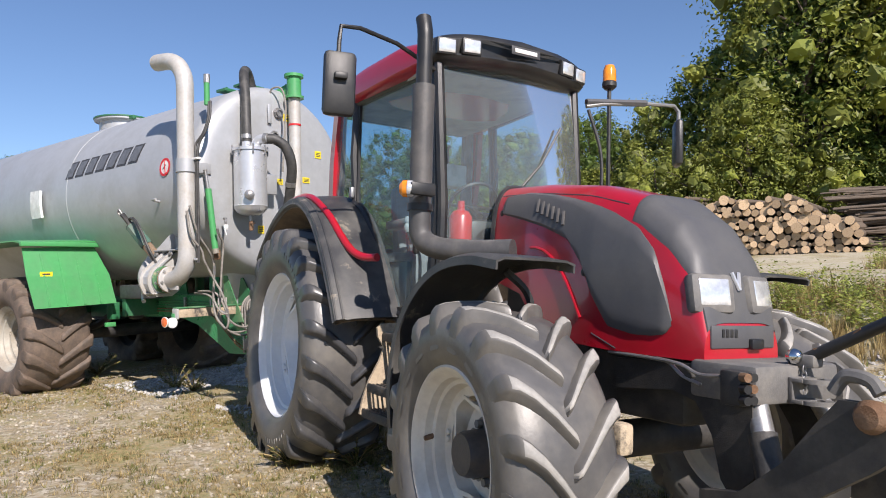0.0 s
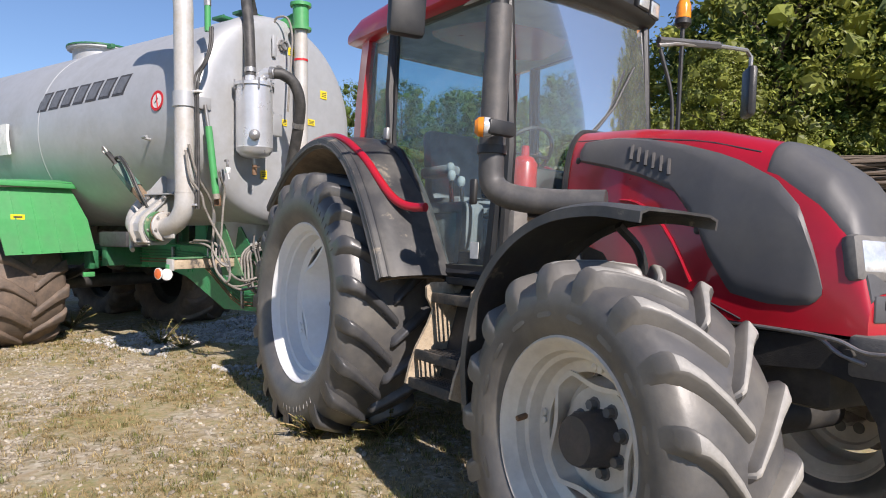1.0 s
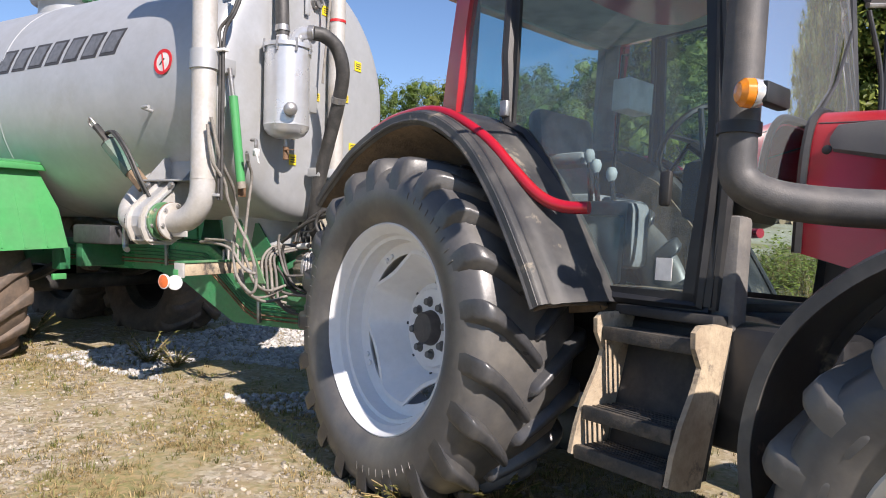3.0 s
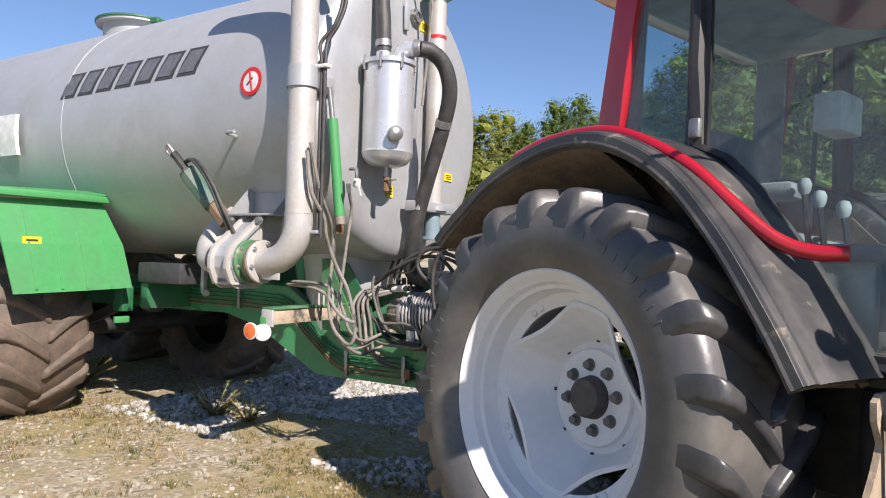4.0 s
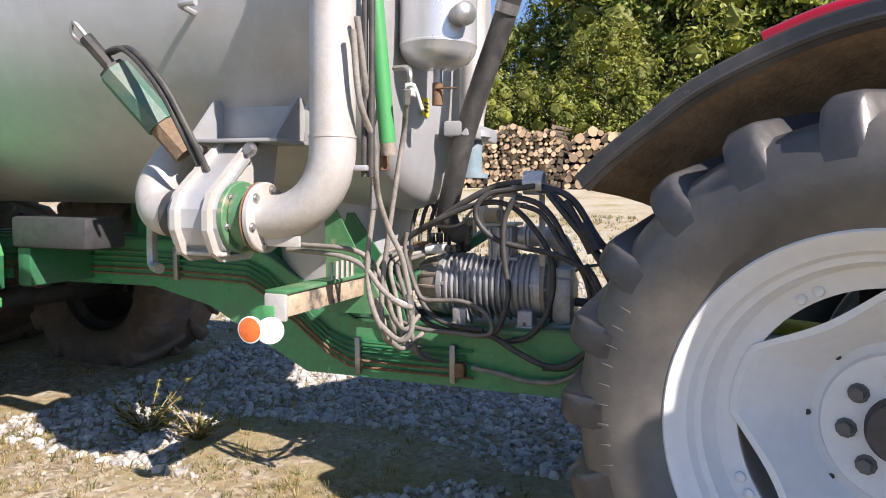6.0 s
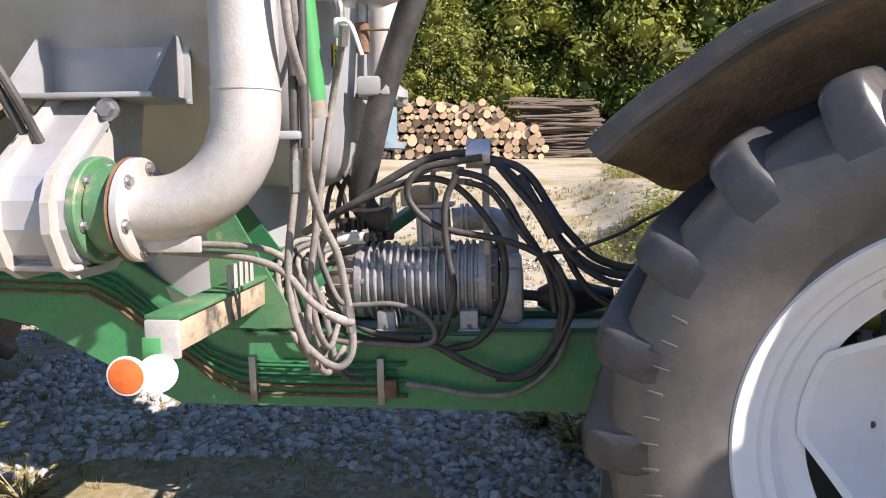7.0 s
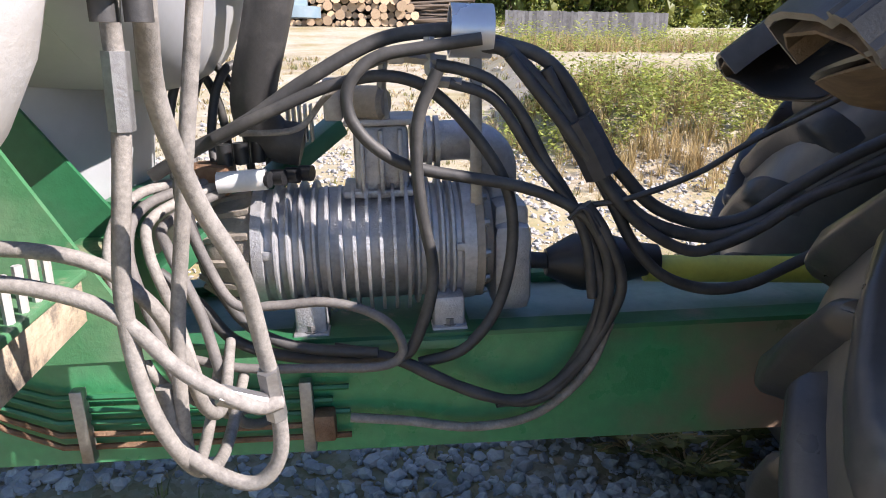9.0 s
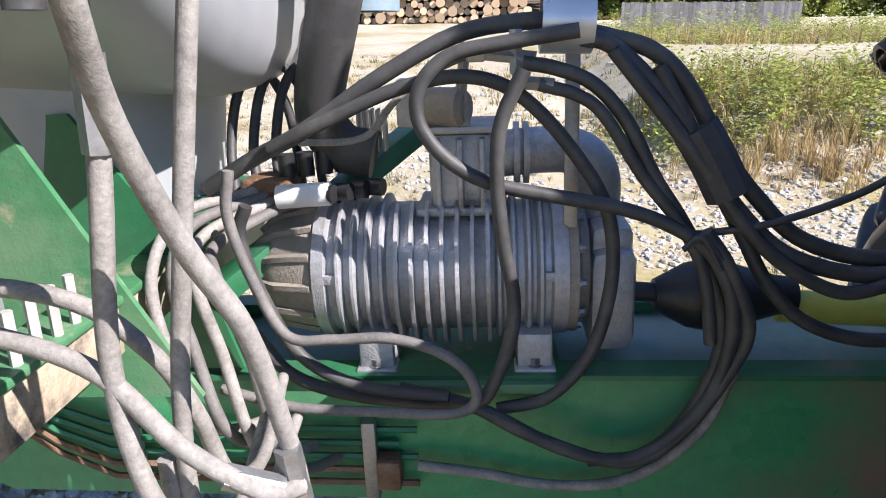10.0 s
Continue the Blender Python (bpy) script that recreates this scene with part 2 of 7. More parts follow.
def pane_glass(name, tint):
    m = bpy.data.materials.new(name)
    m.use_nodes = True
    nt = m.node_tree
    nt.nodes.remove(nt.nodes["Principled BSDF"])
    tr = nt.nodes.new("ShaderNodeBsdfTransparent")
    gl = nt.nodes.new("ShaderNodeBsdfGlossy")
    mx = nt.nodes.new("ShaderNodeMixShader")
    fr = nt.nodes.new("ShaderNodeFresnel")
    tr.inputs["Color"].default_value = (*tint, 1)
    gl.inputs["Roughness"].default_value = 0.03
    fr.inputs["IOR"].default_value = 1.42
    nt.links.new(fr.outputs[0], mx.inputs[0])
    nt.links.new(tr.outputs[0], mx.inputs[1])
    nt.links.new(gl.outputs[0], mx.inputs[2])
    dust, film = nt.nodes.new("ShaderNodeBsdfDiffuse"), nt.nodes.new("ShaderNodeMixShader")
    dust.inputs["Color"].default_value = (0.62, 0.66, 0.68, 1)
    film.inputs[0].default_value = 0.10
    nt.links.new(mx.outputs[0], film.inputs[1])
    nt.links.new(dust.outputs[0], film.inputs[2])
    nt.links.new(film.outputs[0], nt.nodes["Material Output"].inputs["Surface"])
    return m


M_GLASS = pane_glass("tinted_cab_glass", (0.62, 0.80, 0.83))


# ---- mesh helpers ----
def part(name, bm, material, parent=None, label="", smooth=True, inverse=None):
    me = bpy.data.meshes.new(name)
    bm.normal_update()
    bm.to_mesh(me)
    bm.free()
    for m in (material if isinstance(material, (list, tuple)) else [material]):
        me.materials.append(m)
    if smooth:
        for p in me.polygons:
            p.use_smooth = True
        me.set_sharp_from_angle(angle=radians(38))
    ob = new(name, me)
    if parent is not None:
        ob.parent = parent
        if inverse is not None:
            ob.matrix_parent_inverse = inverse
    if label:
        tagged(ob, label)
    return ob


def box(bm, c, s, bevel=0.0, m=None, seg=2):
    g = bmesh.ops.create_cube(bm, size=1.0)
    vs = g["verts"]
    bmesh.ops.scale(bm, vec=s, verts=vs)
    if bevel:
        es = list({e for v in vs for e in v.link_edges})
        r = bmesh.ops.bevel(bm, geom=es, offset=bevel, segments=seg, affect="EDGES", profile=0.5)
        vs = list({v for f in r["faces"] for v in f.verts} | {v for v in vs if v.is_valid})
    bmesh.ops.translate(bm, vec=c, verts=vs)
    if m is not None:
        bmesh.ops.transform(bm, matrix=m, verts=vs)
    return bm


def nbox(c, s, bevel=0.0, m=None):
    return box(bmesh.new(), c, s, bevel, m)


def basis(d):
    d = Vector(d).normalized()
    a = Vector((0, 0, 1)) if abs(d.z) < 0.9 else Vector((1, 0, 0))
    u = d.cross(a).normalized()
    return d, u, u.cross(d).normalized()


def ring(bm, c, u, v, r, n, squash=1.0):
    return [bm.verts.new(c + u * (r * math.cos(2 * math.pi * i / n)) + v * (squash * r * math.sin(2 * math.pi * i / n))) for i in range(n)]


def skin(bm, a, b):
    n = len(a)
    for i in range(n):
        bm.faces.new((a[i], a[(i + 1) % n], b[(i + 1) % n], b[i]))


def cyl(bm, p, q, r, r2=None, n=20, caps=True):
    p, q = Vector(p), Vector(q)
    d, u, v = basis(q - p)
    a, b = ring(bm, p, u, v, r, n), ring(bm, q, u, v, r if r2 is None else r2, n)
    skin(bm, a, b)
    if caps:
        bm.faces.new(a[::-1])
        bm.faces.new(b)
    return bm


def lathe(bm, prof, n=48, axis=(0, 1, 0), c=(0, 0, 0), close=False):
    """prof: (along, radius) stations round an axis."""
    d, u, v = basis(axis)
    c = Vector(c)
    rings = []
    for a, r in prof:
        rings.append(ring(bm, c + d * a, u, v, max(r, 1e-4), n))
    for a, b in zip(rings, rings[1:]):
        skin(bm, a, b)
    if close:
        skin(bm, rings[-1], rings[0])
    else:
        if prof[0][1] > 1e-3:
            bm.faces.new(rings[0][::-1])
        if prof[-1][1] > 1e-3:
            bm.faces.new(rings[-1])
    return bm


def spline(pts, steps=8):
    p = [Vector(q) for q in pts]
    p = [2 * p[0] - p[1]] + p + [2 * p[-1] - p[-2]]
    out = []
    for i in range(1, len(p) - 2):
        for k in range(steps):
            t = k / steps
            a, b, c, d = p[i - 1], p[i], p[i + 1], p[i + 2]
            out.append(0.5 * ((2 * b) + (c - a) * t + (2 * a - 5 * b + 4 * c - d) * t * t + (3 * b - a - 3 * c + d) * t ** 3))
    out.append(p[-2])
    return out


def tube(bm, pts, r, n=10, smooth=True, steps=8, radii=None):
    path = spline(pts, steps) if smooth else [Vector(q) for q in pts]
    d, u, v = basis(path[1] - path[0])
    rings = []
    for i, c in enumerate(path):
        t = (path[min(i + 1, len(path) - 1)] - path[max(i - 1, 0)]).normalized()
        u = (u - t * u.dot(t)).normalized()
        v = t.cross(u)
        k = r if radii is None else radii[0] + (radii[1] - radii[0]) * i / (len(path) - 1)
        rings.append(ring(bm, c, u, v, k, n))
    for a, b in zip(rings, rings[1:]):
        skin(bm, a, b)
    bm.faces.new(rings[0][::-1])
    bm.faces.new(rings[-1])
    return bm


def prism(bm, pts, depth):
    """A closed outline of points, pushed along the vector depth."""
    depth = Vector(depth)
    a = [bm.verts.new(Vector(p)) for p in pts]
    b = [bm.verts.new(Vector(p) + depth) for p in pts]
    bm.faces.new(a[::-1])
    bm.faces.new(b)
    skin(bm, a, b)
    bmesh.ops.recalc_face_normals(bm, faces=bm.faces[:])
    return bm


def loft(bm, rows, closed=False, thick=0.0):
    """A sheet through rows of points, thickened downwards along its normals."""
    g = [[bm.verts.new(Vector(p)) for p in row] for row in rows]
    for a, b in zip(g, g[1:]):
        for i in range(len(a) - (0 if closed else 1)):
            j = (i + 1) % len(a)
            bm.faces.new((a[i], a[j], b[j], b[i]))
    bm.normal_update()
    if thick:
        bmesh.ops.solidify(bm, geom=bm.faces[:], thickness=thick)
    return bm


def bolt(bm, c, axis, r=0.012, h=0.012):
    c, axis = Vector(c), Vector(axis).normalized()
    cyl(bm, c - axis * 0.004, c + axis * 0.003, r * 1.5, n=10)
    cyl(bm, c, c + axis * h, r, n=6)
    return bm


# ---- ground ----
def plane_z(x, y):
    return -0.121 - 0.0216 * x + 0.0121 * y


def bump(x, a, b):
    k = max(0.0, min(1.0, (x - a) / (b - a)))
    return k * k * (3 - 2 * k)


def ground_z(x, y):
    """A shallow fall along the parked vehicles, then a slow rise to the log yard and the wood; a weedy bank beside it."""
    yc = max(-3.0, min(y, 6.2))
    xc = max(-12.0, min(x, 4.0))
    z = plane_z(xc, yc) - 0.07 * bump(x, -4.2, -2.6) * bump(y, 3.0, 4.8) * (1 - bump(x, 2.0, 4.0))
    if y > 6.2:
        k = min((y - 6.2) / 27.8, 1.0)
        z += (1.86 - z) * k ** 1.05
    if y > 34:
        z += min(y - 34, 60) * 0.012
    z += 0.55 * bump(x, -3.3, -1.9) * bump(y, 8.4, 11.0) * (1 - bump(y, 16.0, 24.0)) * (1 - bump(x, 8, 12))
    z += 0.018 * noise.noise(Vector((x * 0.9, y * 0.9, 0.3))) + 0.01 * noise.noise(Vector((x * 2.7, y * 2.7, 1.3)))
    return z


def ground_material():
    m = bpy.data.materials.new("gravel_and_thin_grass")
    m.use_nodes = True
    nt = m.node_tree
    b = nt.nodes["Principled BSDF"]
    co = nt.nodes.new("ShaderNodeTexCoord")

    def nz(sc, d=6, r=0.6):
        n = nt.nodes.new("ShaderNodeTexNoise")
        n.inputs["Scale"].default_value, n.inputs["Detail"].default_value, n.inputs["Roughness"].default_value = sc, d, r
        nt.links.new(co.outputs["Object"], n.inputs["Vector"])
        return n.outputs["Fac"]

    def rng(f, a, c, lo=0.0, hi=1.0):
        r = nt.nodes.new("ShaderNodeMapRange")
        for i, v in ((1, a), (2, c), (3, lo), (4, hi)):
            r.inputs[i].default_value = v
        nt.links.new(f, r.inputs[0])
        return r.outputs[0]

    def mix(f, a, c):
        x = nt.nodes.new("ShaderNodeMix")
        x.data_type = "RGBA"
        for s, v in ((x.inputs[0], f), (x.inputs[6], a), (x.inputs[7], c)):
            if hasattr(v, "is_linked"):
                nt.links.new(v, s)
            else:
                s.default_value = (*v, 1)
        return x.outputs[2]

    vor = nt.nodes.new("ShaderNodeTexVoronoi")
    vor.inputs["Scale"].default_value = 34
    nt.links.new(co.outputs["Object"], vor.inputs["Vector"])
    pebble = mix(rng(vor.outputs["Color"], 0.2, 0.8), (0.15, 0.125, 0.085), (0.55, 0.50, 0.41))
    soil = mix(rng(nz(9), 0.35, 0.7), pebble, (0.33, 0.255, 0.15))
    grass = mix(rng(nz(25), 0.35, 0.7), (0.38, 0.28, 0.14), (0.17, 0.19, 0.06))
    col = mix(rng(nz(0.9, 8, 0.65), 0.42, 0.58), soil, grass)
    xyz = nt.nodes.new("ShaderNodeSeparateXYZ")
    nt.links.new(co.outputs["Object"], xyz.inputs[0])
    sand = mix(rng(nz(3.5, 8, 0.7), 0.38, 0.68), (0.50, 0.45, 0.37), (0.38, 0.34, 0.21))
    both = nt.nodes.new("ShaderNodeMath")
    both.operation = "MULTIPLY"
    nt.links.new(rng(xyz.outputs[1], 6.8, 10.5, 0.0, 0.8), both.inputs[0])
    nt.links.new(rng(nz(0.5, 4, 0.5), 0.35, 0.55), both.inputs[1])
    col = mix(both.outputs[0], col, sand)
    nt.links.new(col, b.inputs["Base Color"])
    b.inputs["Roughness"].default_value = 0.95
    bp = nt.nodes.new("ShaderNodeBump")
    bp.inputs["Strength"].default_value, bp.inputs["Distance"].default_value = 0.6, 0.02
    nt.links.new(nz(45, 8, 0.7), bp.inputs["Height"])
    nt.links.new(bp.outputs[0], b.inputs["Normal"])
    return m


M_GROUND = ground_material()


def build_ground():
    xs = sorted(set([-1200, -500, -200, -100, -60] + [-40 + 2 * i for i in range(11)] + [round(-20 + 0.25 * i, 3) for i in range(113)] + [10, 14, 20, 30, 60, 120, 300, 1200]))
    ys = sorted(set([-1200, -400, -100, -40, -20, -10] + [round(-6 + 0.25 * i, 3) for i in range(85)] + [16, 18, 20, 22, 25, 28, 31, 34, 40, 60, 90, 200, 500, 1200]))
    bm = bmesh.new()
    g = [[bm.verts.new((x, y, ground_z(x, y))) for y in ys] for x in xs]
    for a, b in zip(g, g[1:]):
        for i in range(len(ys) - 1):
            bm.faces.new((a[i], b[i], b[i + 1], a[i + 1]))
    tagged(part("ground", bm, M_GROUND), "dry gravel yard with thin patchy grass", "ground", kind="structure")


build_ground()


# ---- wood behind the yard ----
def leaf_cloud(bm, clumps, per, size, rnd):
    t = (1 + 5 ** 0.5) / 2
    ico = [Vector(v).normalized() for v in ((-1, t, 0), (1, t, 0), (-1, -t, 0), (1, -t, 0), (0, -1, t), (0, 1, t), (0, -1, -t), (0, 1, -t), (t, 0, -1), (t, 0, 1), (-t, 0, -1), (-t, 0, 1))]
    tri = ((0, 11, 5), (0, 5, 1), (0, 1, 7), (0, 7, 10), (0, 10, 11), (1, 5, 9), (5, 11, 4), (11, 10, 2), (10, 7, 6), (7, 1, 8), (3, 9, 4), (3, 4, 2), (3, 2, 6), (3, 6, 8), (3, 8, 9), (4, 9, 5), (2, 4, 11), (6, 2, 10), (8, 6, 7), (9, 8, 1))
    for c, r in clumps:
        # rough opaque core, added inside the leaves to block light and deepen shade
        vs = [bm.verts.new(Vector(c) + v * r * rnd.uniform(0.2, 0.6)) for v in ico]
        for f in tri:
            bm.faces.new([vs[i] for i in f])
        for _ in range(per):
            d = Vector((rnd.gauss(0, 1), rnd.gauss(0, 1), rnd.gauss(0, 1))).normalized()
            p = Vector(c) + Vector((d.x * r, d.y * r, d.z * r * 0.8)) * (0.45 + 0.75 * rnd.random() ** 0.8)
            n = (d + Vector((rnd.uniform(-1, 1), rnd.uniform(-1, 1), rnd.uniform(-0.3, 1.2)))).normalized()
            _, u, v = basis(n)
            a = rnd.uniform(0, math.pi)
            u, v = u * math.cos(a) + v * math.sin(a), v * math.cos(a) - u * math.sin(a)
            s = size * rnd.uniform(0.6, 1.3)
            bm.faces.new([bm.verts.new(q) for q in (p - u * s, p - v * s * 0.5 + n * s * 0.15, p + u * s, p + v * s * 0.5 + n * s * 0.15)])


def tree(seed, height, spread, leafmat, low=0.10, per=120, size=0.088, label="tall broadleaf tree with dense green leaves"):
    rnd = random.Random(seed)
    root = tagged(new("tree"), label, "tree", "trees of the wood")
    bm = bmesh.new()
    top = Vector((rnd.uniform(-0.4, 0.4), rnd.uniform(-0.4, 0.4), height * 0.85))
    tube(bm, [(0, 0, -0.3), (0.05, 0, height * 0.3), top * 0.7, top], 0.2, 8, True, 5, radii=(0.024 * height, 0.02))
    clumps = []
    n = int(52 + height * 3.2)
    for i in range(n):
        k = low + (1 - low) * ((i + 0.5) / n)
        ang = i * 2.4 + rnd.uniform(-0.4, 0.4)
        prof = math.sin(min(1.0, (k - low * 0.6) / (1 - low * 0.6)) ** 0.8 * math.pi * 0.92) ** 0.6
        rad = spread * prof * rnd.uniform(0.45, 1.0)
        c = Vector((math.cos(ang) * rad, math.sin(ang) * rad, height * k))
        if i % 3 == 0:
            base = Vector((top.x, top.y, 0)) * k + Vector((0, 0, height * max(0.1, k - 0.14)))
            tube(bm, [base, base.lerp(c, 0.6) + Vector((0, 0, 0.1)), c], 0.05, 5, True, 3, radii=(0.008 * height * (1.1 - k) + 0.02, 0.012))
        clumps.append((c, spread * rnd.uniform(0.18, 0.36)))
    part("trunk", bm, M_BARK, root)
    bm = bmesh.new()
    leaf_cloud(bm, clumps, per, size, rnd)
    part("crown", bm, leafmat, root, smooth=False)
    return root


def place(ob, x, y, turn=0.0, scale=1.0):
    return Matrix.Translation((x, y, ground_z(x, y) - 0.05)) @ Matrix.Rotation(turn, 4, "Z") @ Matrix.Scale(scale, 4)


def build_wood():
    kinds = [tree(1, 11, 3.0, M_LEAF), tree(2, 13, 3.4, M_LEAF), tree(3, 9, 2.8, M_LEAFY), tree(4, 10.5, 2.6, M_LEAF, 0.05),
             tree(5, 4.2, 2.2, M_LEAFY, 0.02, 70, 0.07, "low yellowish green bush at the wood's edge"),
             tree(6, 3.2, 2.0, M_LEAF, 0.02, 70, 0.07, "low dark green bush at the wood's edge")]
    rnd = random.Random(7)
    tall = (11, 13, 9, 10.5, 4.2, 3.2)
    edge_x, edge_y = [-78, -46, -24, -14, 20, 44], [14, 27, 40, 43, 43, 34]     # edge of the wood, past the log yard
    top_x, top_h = [-78, -46, -32, -27, -23, -20, -16, -13, -10.5, -8, 30], [10.5, 9.5, 8.6, 10.2, 9.0, 9.6, 9.8, 11.2, 14.5, 18.5, 20.0]
    spots = [(2, -8.2, 38.2, 0.95), (4, -11.2, 37.6, 1.25), (4, -5.6, 38.4, 1.2), (5, -1.5, 41.0, 1.3)]
    for i in range(58):
        x = -76 + i * 2.05 + rnd.uniform(-0.9, 0.9)
        y = float(np.interp(x, edge_x, edge_y)) + rnd.uniform(-1.4, 1.6)
        h = float(np.interp(x, top_x, top_h))
        k = rnd.choice([0, 0, 1, 2, 2, 3, 3])
        spots.append((k, x, y, h * rnd.uniform(0.78, 1.04) / tall[k]))
        k = rnd.choice([4, 5, 5, 4])
        spots.append((k, x + 0.7, y - 2.6 + rnd.uniform(-0.6, 0.6), rnd.uniform(0.8, 1.5)))
        if i % 2:
            k = rnd.choice([0, 1, 3])
            spots.append((k, x + 0.5, y + 6.0, h * rnd.uniform(0.85, 1.0) / tall[k]))
    used = set()
    for k, x, y, s in spots:
        m = place(None, x, y, rnd.uniform(0, 6.28), s)
        if k not in used:
            used.add(k)
            kinds[k].matrix_basis = m
        else:
            c = copy_thing(kinds[k], Matrix())
            c.matrix_basis = m


build_wood()


# ---- log piles ----
def log_mesh(n=12):
    bm = bmesh.new()
    rnd = random.Random(n)
    a, b = [], []
    for i in range(n):
        k = 2 * math.pi * i / n
        r = 1 + rnd.uniform(-0.07, 0.07)
        a.append(bm.verts.new((math.cos(k) * r, 0, math.sin(k) * r)))
        b.append(bm.verts.new((math.cos(k) * r * 0.95, 1, math.sin(k) * r * 0.95)))
    skin(bm, a, b)
    f = bm.faces.new(a[::-1])
    f2 = bm.faces.new(b)
    f.material_index = f2.material_index = 1
    me = bpy.data.meshes.new("log")
    bmesh.ops.recalc_face_normals(bm, faces=bm.faces[:])
    bm.to_mesh(me)
    bm.free()
    me.materials.append(M_BARK)
    me.materials.append(M_LOGEND)
    return me


def log_pile(x0, x1, y, height, seed, turn=0.0, rmin=0.07, rmax=0.19, length=2.6, slope=0.3):
    rnd = random.Random(seed)
    meshes = [log_mesh(9), log_mesh(10), log_mesh(11)]
    xm = (x0 + x1) / 2
    base = tagged(new("log_pile"), "stacked pile of cut logs with pale sawn ends", "log pile")
    base.matrix_basis = Matrix.Translation((xm, y, ground_z(xm, y))) @ Matrix.Rotation(turn, 4, "Z")
    z = 0.0
    row = 0
    count = 0
    while z < height:
        x = x0 - xm + rnd.uniform(0, 0.2) + max(0, z - 0.6 * height) * 0.3
        rowr = rnd.uniform(rmin, rmax)
        end = x1 - xm - z * 0.3
        while x < end:
            r = rnd.uniform(rmin, rmax)
            if rnd.random() < 0.25:
                r *= 0.75
            top = height * (0.92 + 0.14 * noise.noise(Vector((x * 0.7, seed, 0)))) - slope * max(0.0, x - (x1 - xm) + 3.0) * 1.0
            if z + r < top:
                ob = new("log", rnd.choice(meshes))
                ob.parent = base
                wx = x + r
                gz = ground_z(xm + wx, y) - ground_z(xm, y)
                ob.matrix_basis = Matrix.Translation((wx, rnd.uniform(-0.34, 0.2), gz + z + r + rnd.uniform(-0.03, 0.03))) @ Matrix.Rotation(rnd.uniform(-0.14, 0.14), 4, "Z") @ Matrix.Rotation(rnd.uniform(-0.05, 0.05), 4, "X") @ Matrix.Rotation(rnd.uniform(0, 6), 4, "Y") @ Matrix.Diagonal((r, length, r, 1))
                count += 1
            x += 2 * r * 0.93
        z += 2 * (rmin + rmax) / 2 * 0.86
        row += 1
    return base


log_pile(-9.6, -2.9, 33.2, 2.75, 3, rmin=0.10, rmax=0.24, slope=0.42, length=3.4)
log_pile(-17.5, -9.4, 33.8, 3.1, 4, rmin=0.06, rmax=0.15, slope=0.0, length=3.0)


def pole_pile(x, y, seed):
    """Long thin poles lying beside the logs."""
    rnd = random.Random(seed)
    base = tagged(new("pole_pile"), "heap of long thin weathered poles beside the logs", "pole pile")
    base.matrix_basis = Matrix.Translation((x, y, ground_z(x, y)))
    me = log_mesh(7)
    for k in range(150):
        z = 0.08 + 2.7 * rnd.random()
        r = rnd.uniform(0.035, 0.08)
        ob = new("pole", me)
        ob.parent = base
        ob.matrix_basis = Matrix.Translation((1.9 - 0.25 * z + rnd.uniform(-0.35, 0.35), rnd.uniform(-0.9, 1.5), z)) @ Matrix.Rotation(math.pi / 2 + 0.25 + rnd.uniform(-0.12, 0.12), 4, "Z") @ Matrix.Rotation(rnd.uniform(-0.10, 0.05), 4, "X") @ Matrix.Diagonal((r, rnd.uniform(3.2, 4.4), r, 1))
    return base


pole_pile(-1.6, 37.0, 8)


def plank_wall(x0, x1, y, top):
    rnd = random.Random(14)
    base = tagged(new("plank_wall"), "low wall of grey weathered upright boards", "wall", kind="structure")
    base.matrix_basis = Matrix.Translation((x0, y, 0))
    x = 0.0
    while x < x1 - x0:
        w = rnd.uniform(0.10, 0.17)
        zb = ground_z(x0 + x, y) - 0.1
        zt = top + rnd.uniform(-0.02, 0.02)
        bm = nbox((x + w / 2, 0.25 * x + rnd.uniform(-0.008, 0.008), (zb + zt) / 2), (w - 0.012, 0.03, zt - zb), 0.004)
        part("board", bm, M_BOARD, base, smooth=False)
        x += w
    part("rail", nbox(((x1 - x0) / 2, 0.25 * (x1 - x0) / 2 + 0.05, top - 0.12), (0.3, 0.05, 0.08), 0.004), M_BOARD, base)


plank_wall(-0.4, 5.6, 26.0, 2.26)


# ---- gravel, grass and weeds ----
def stuff_mesh(name, verts, faces, m, label, category):
    me = bpy.data.meshes.new(name)
    me.from_pydata(verts, [], faces)
    me.update()
    me.materials.append(m)
    return tagged(new(name, me), label, category, kind="stuff")


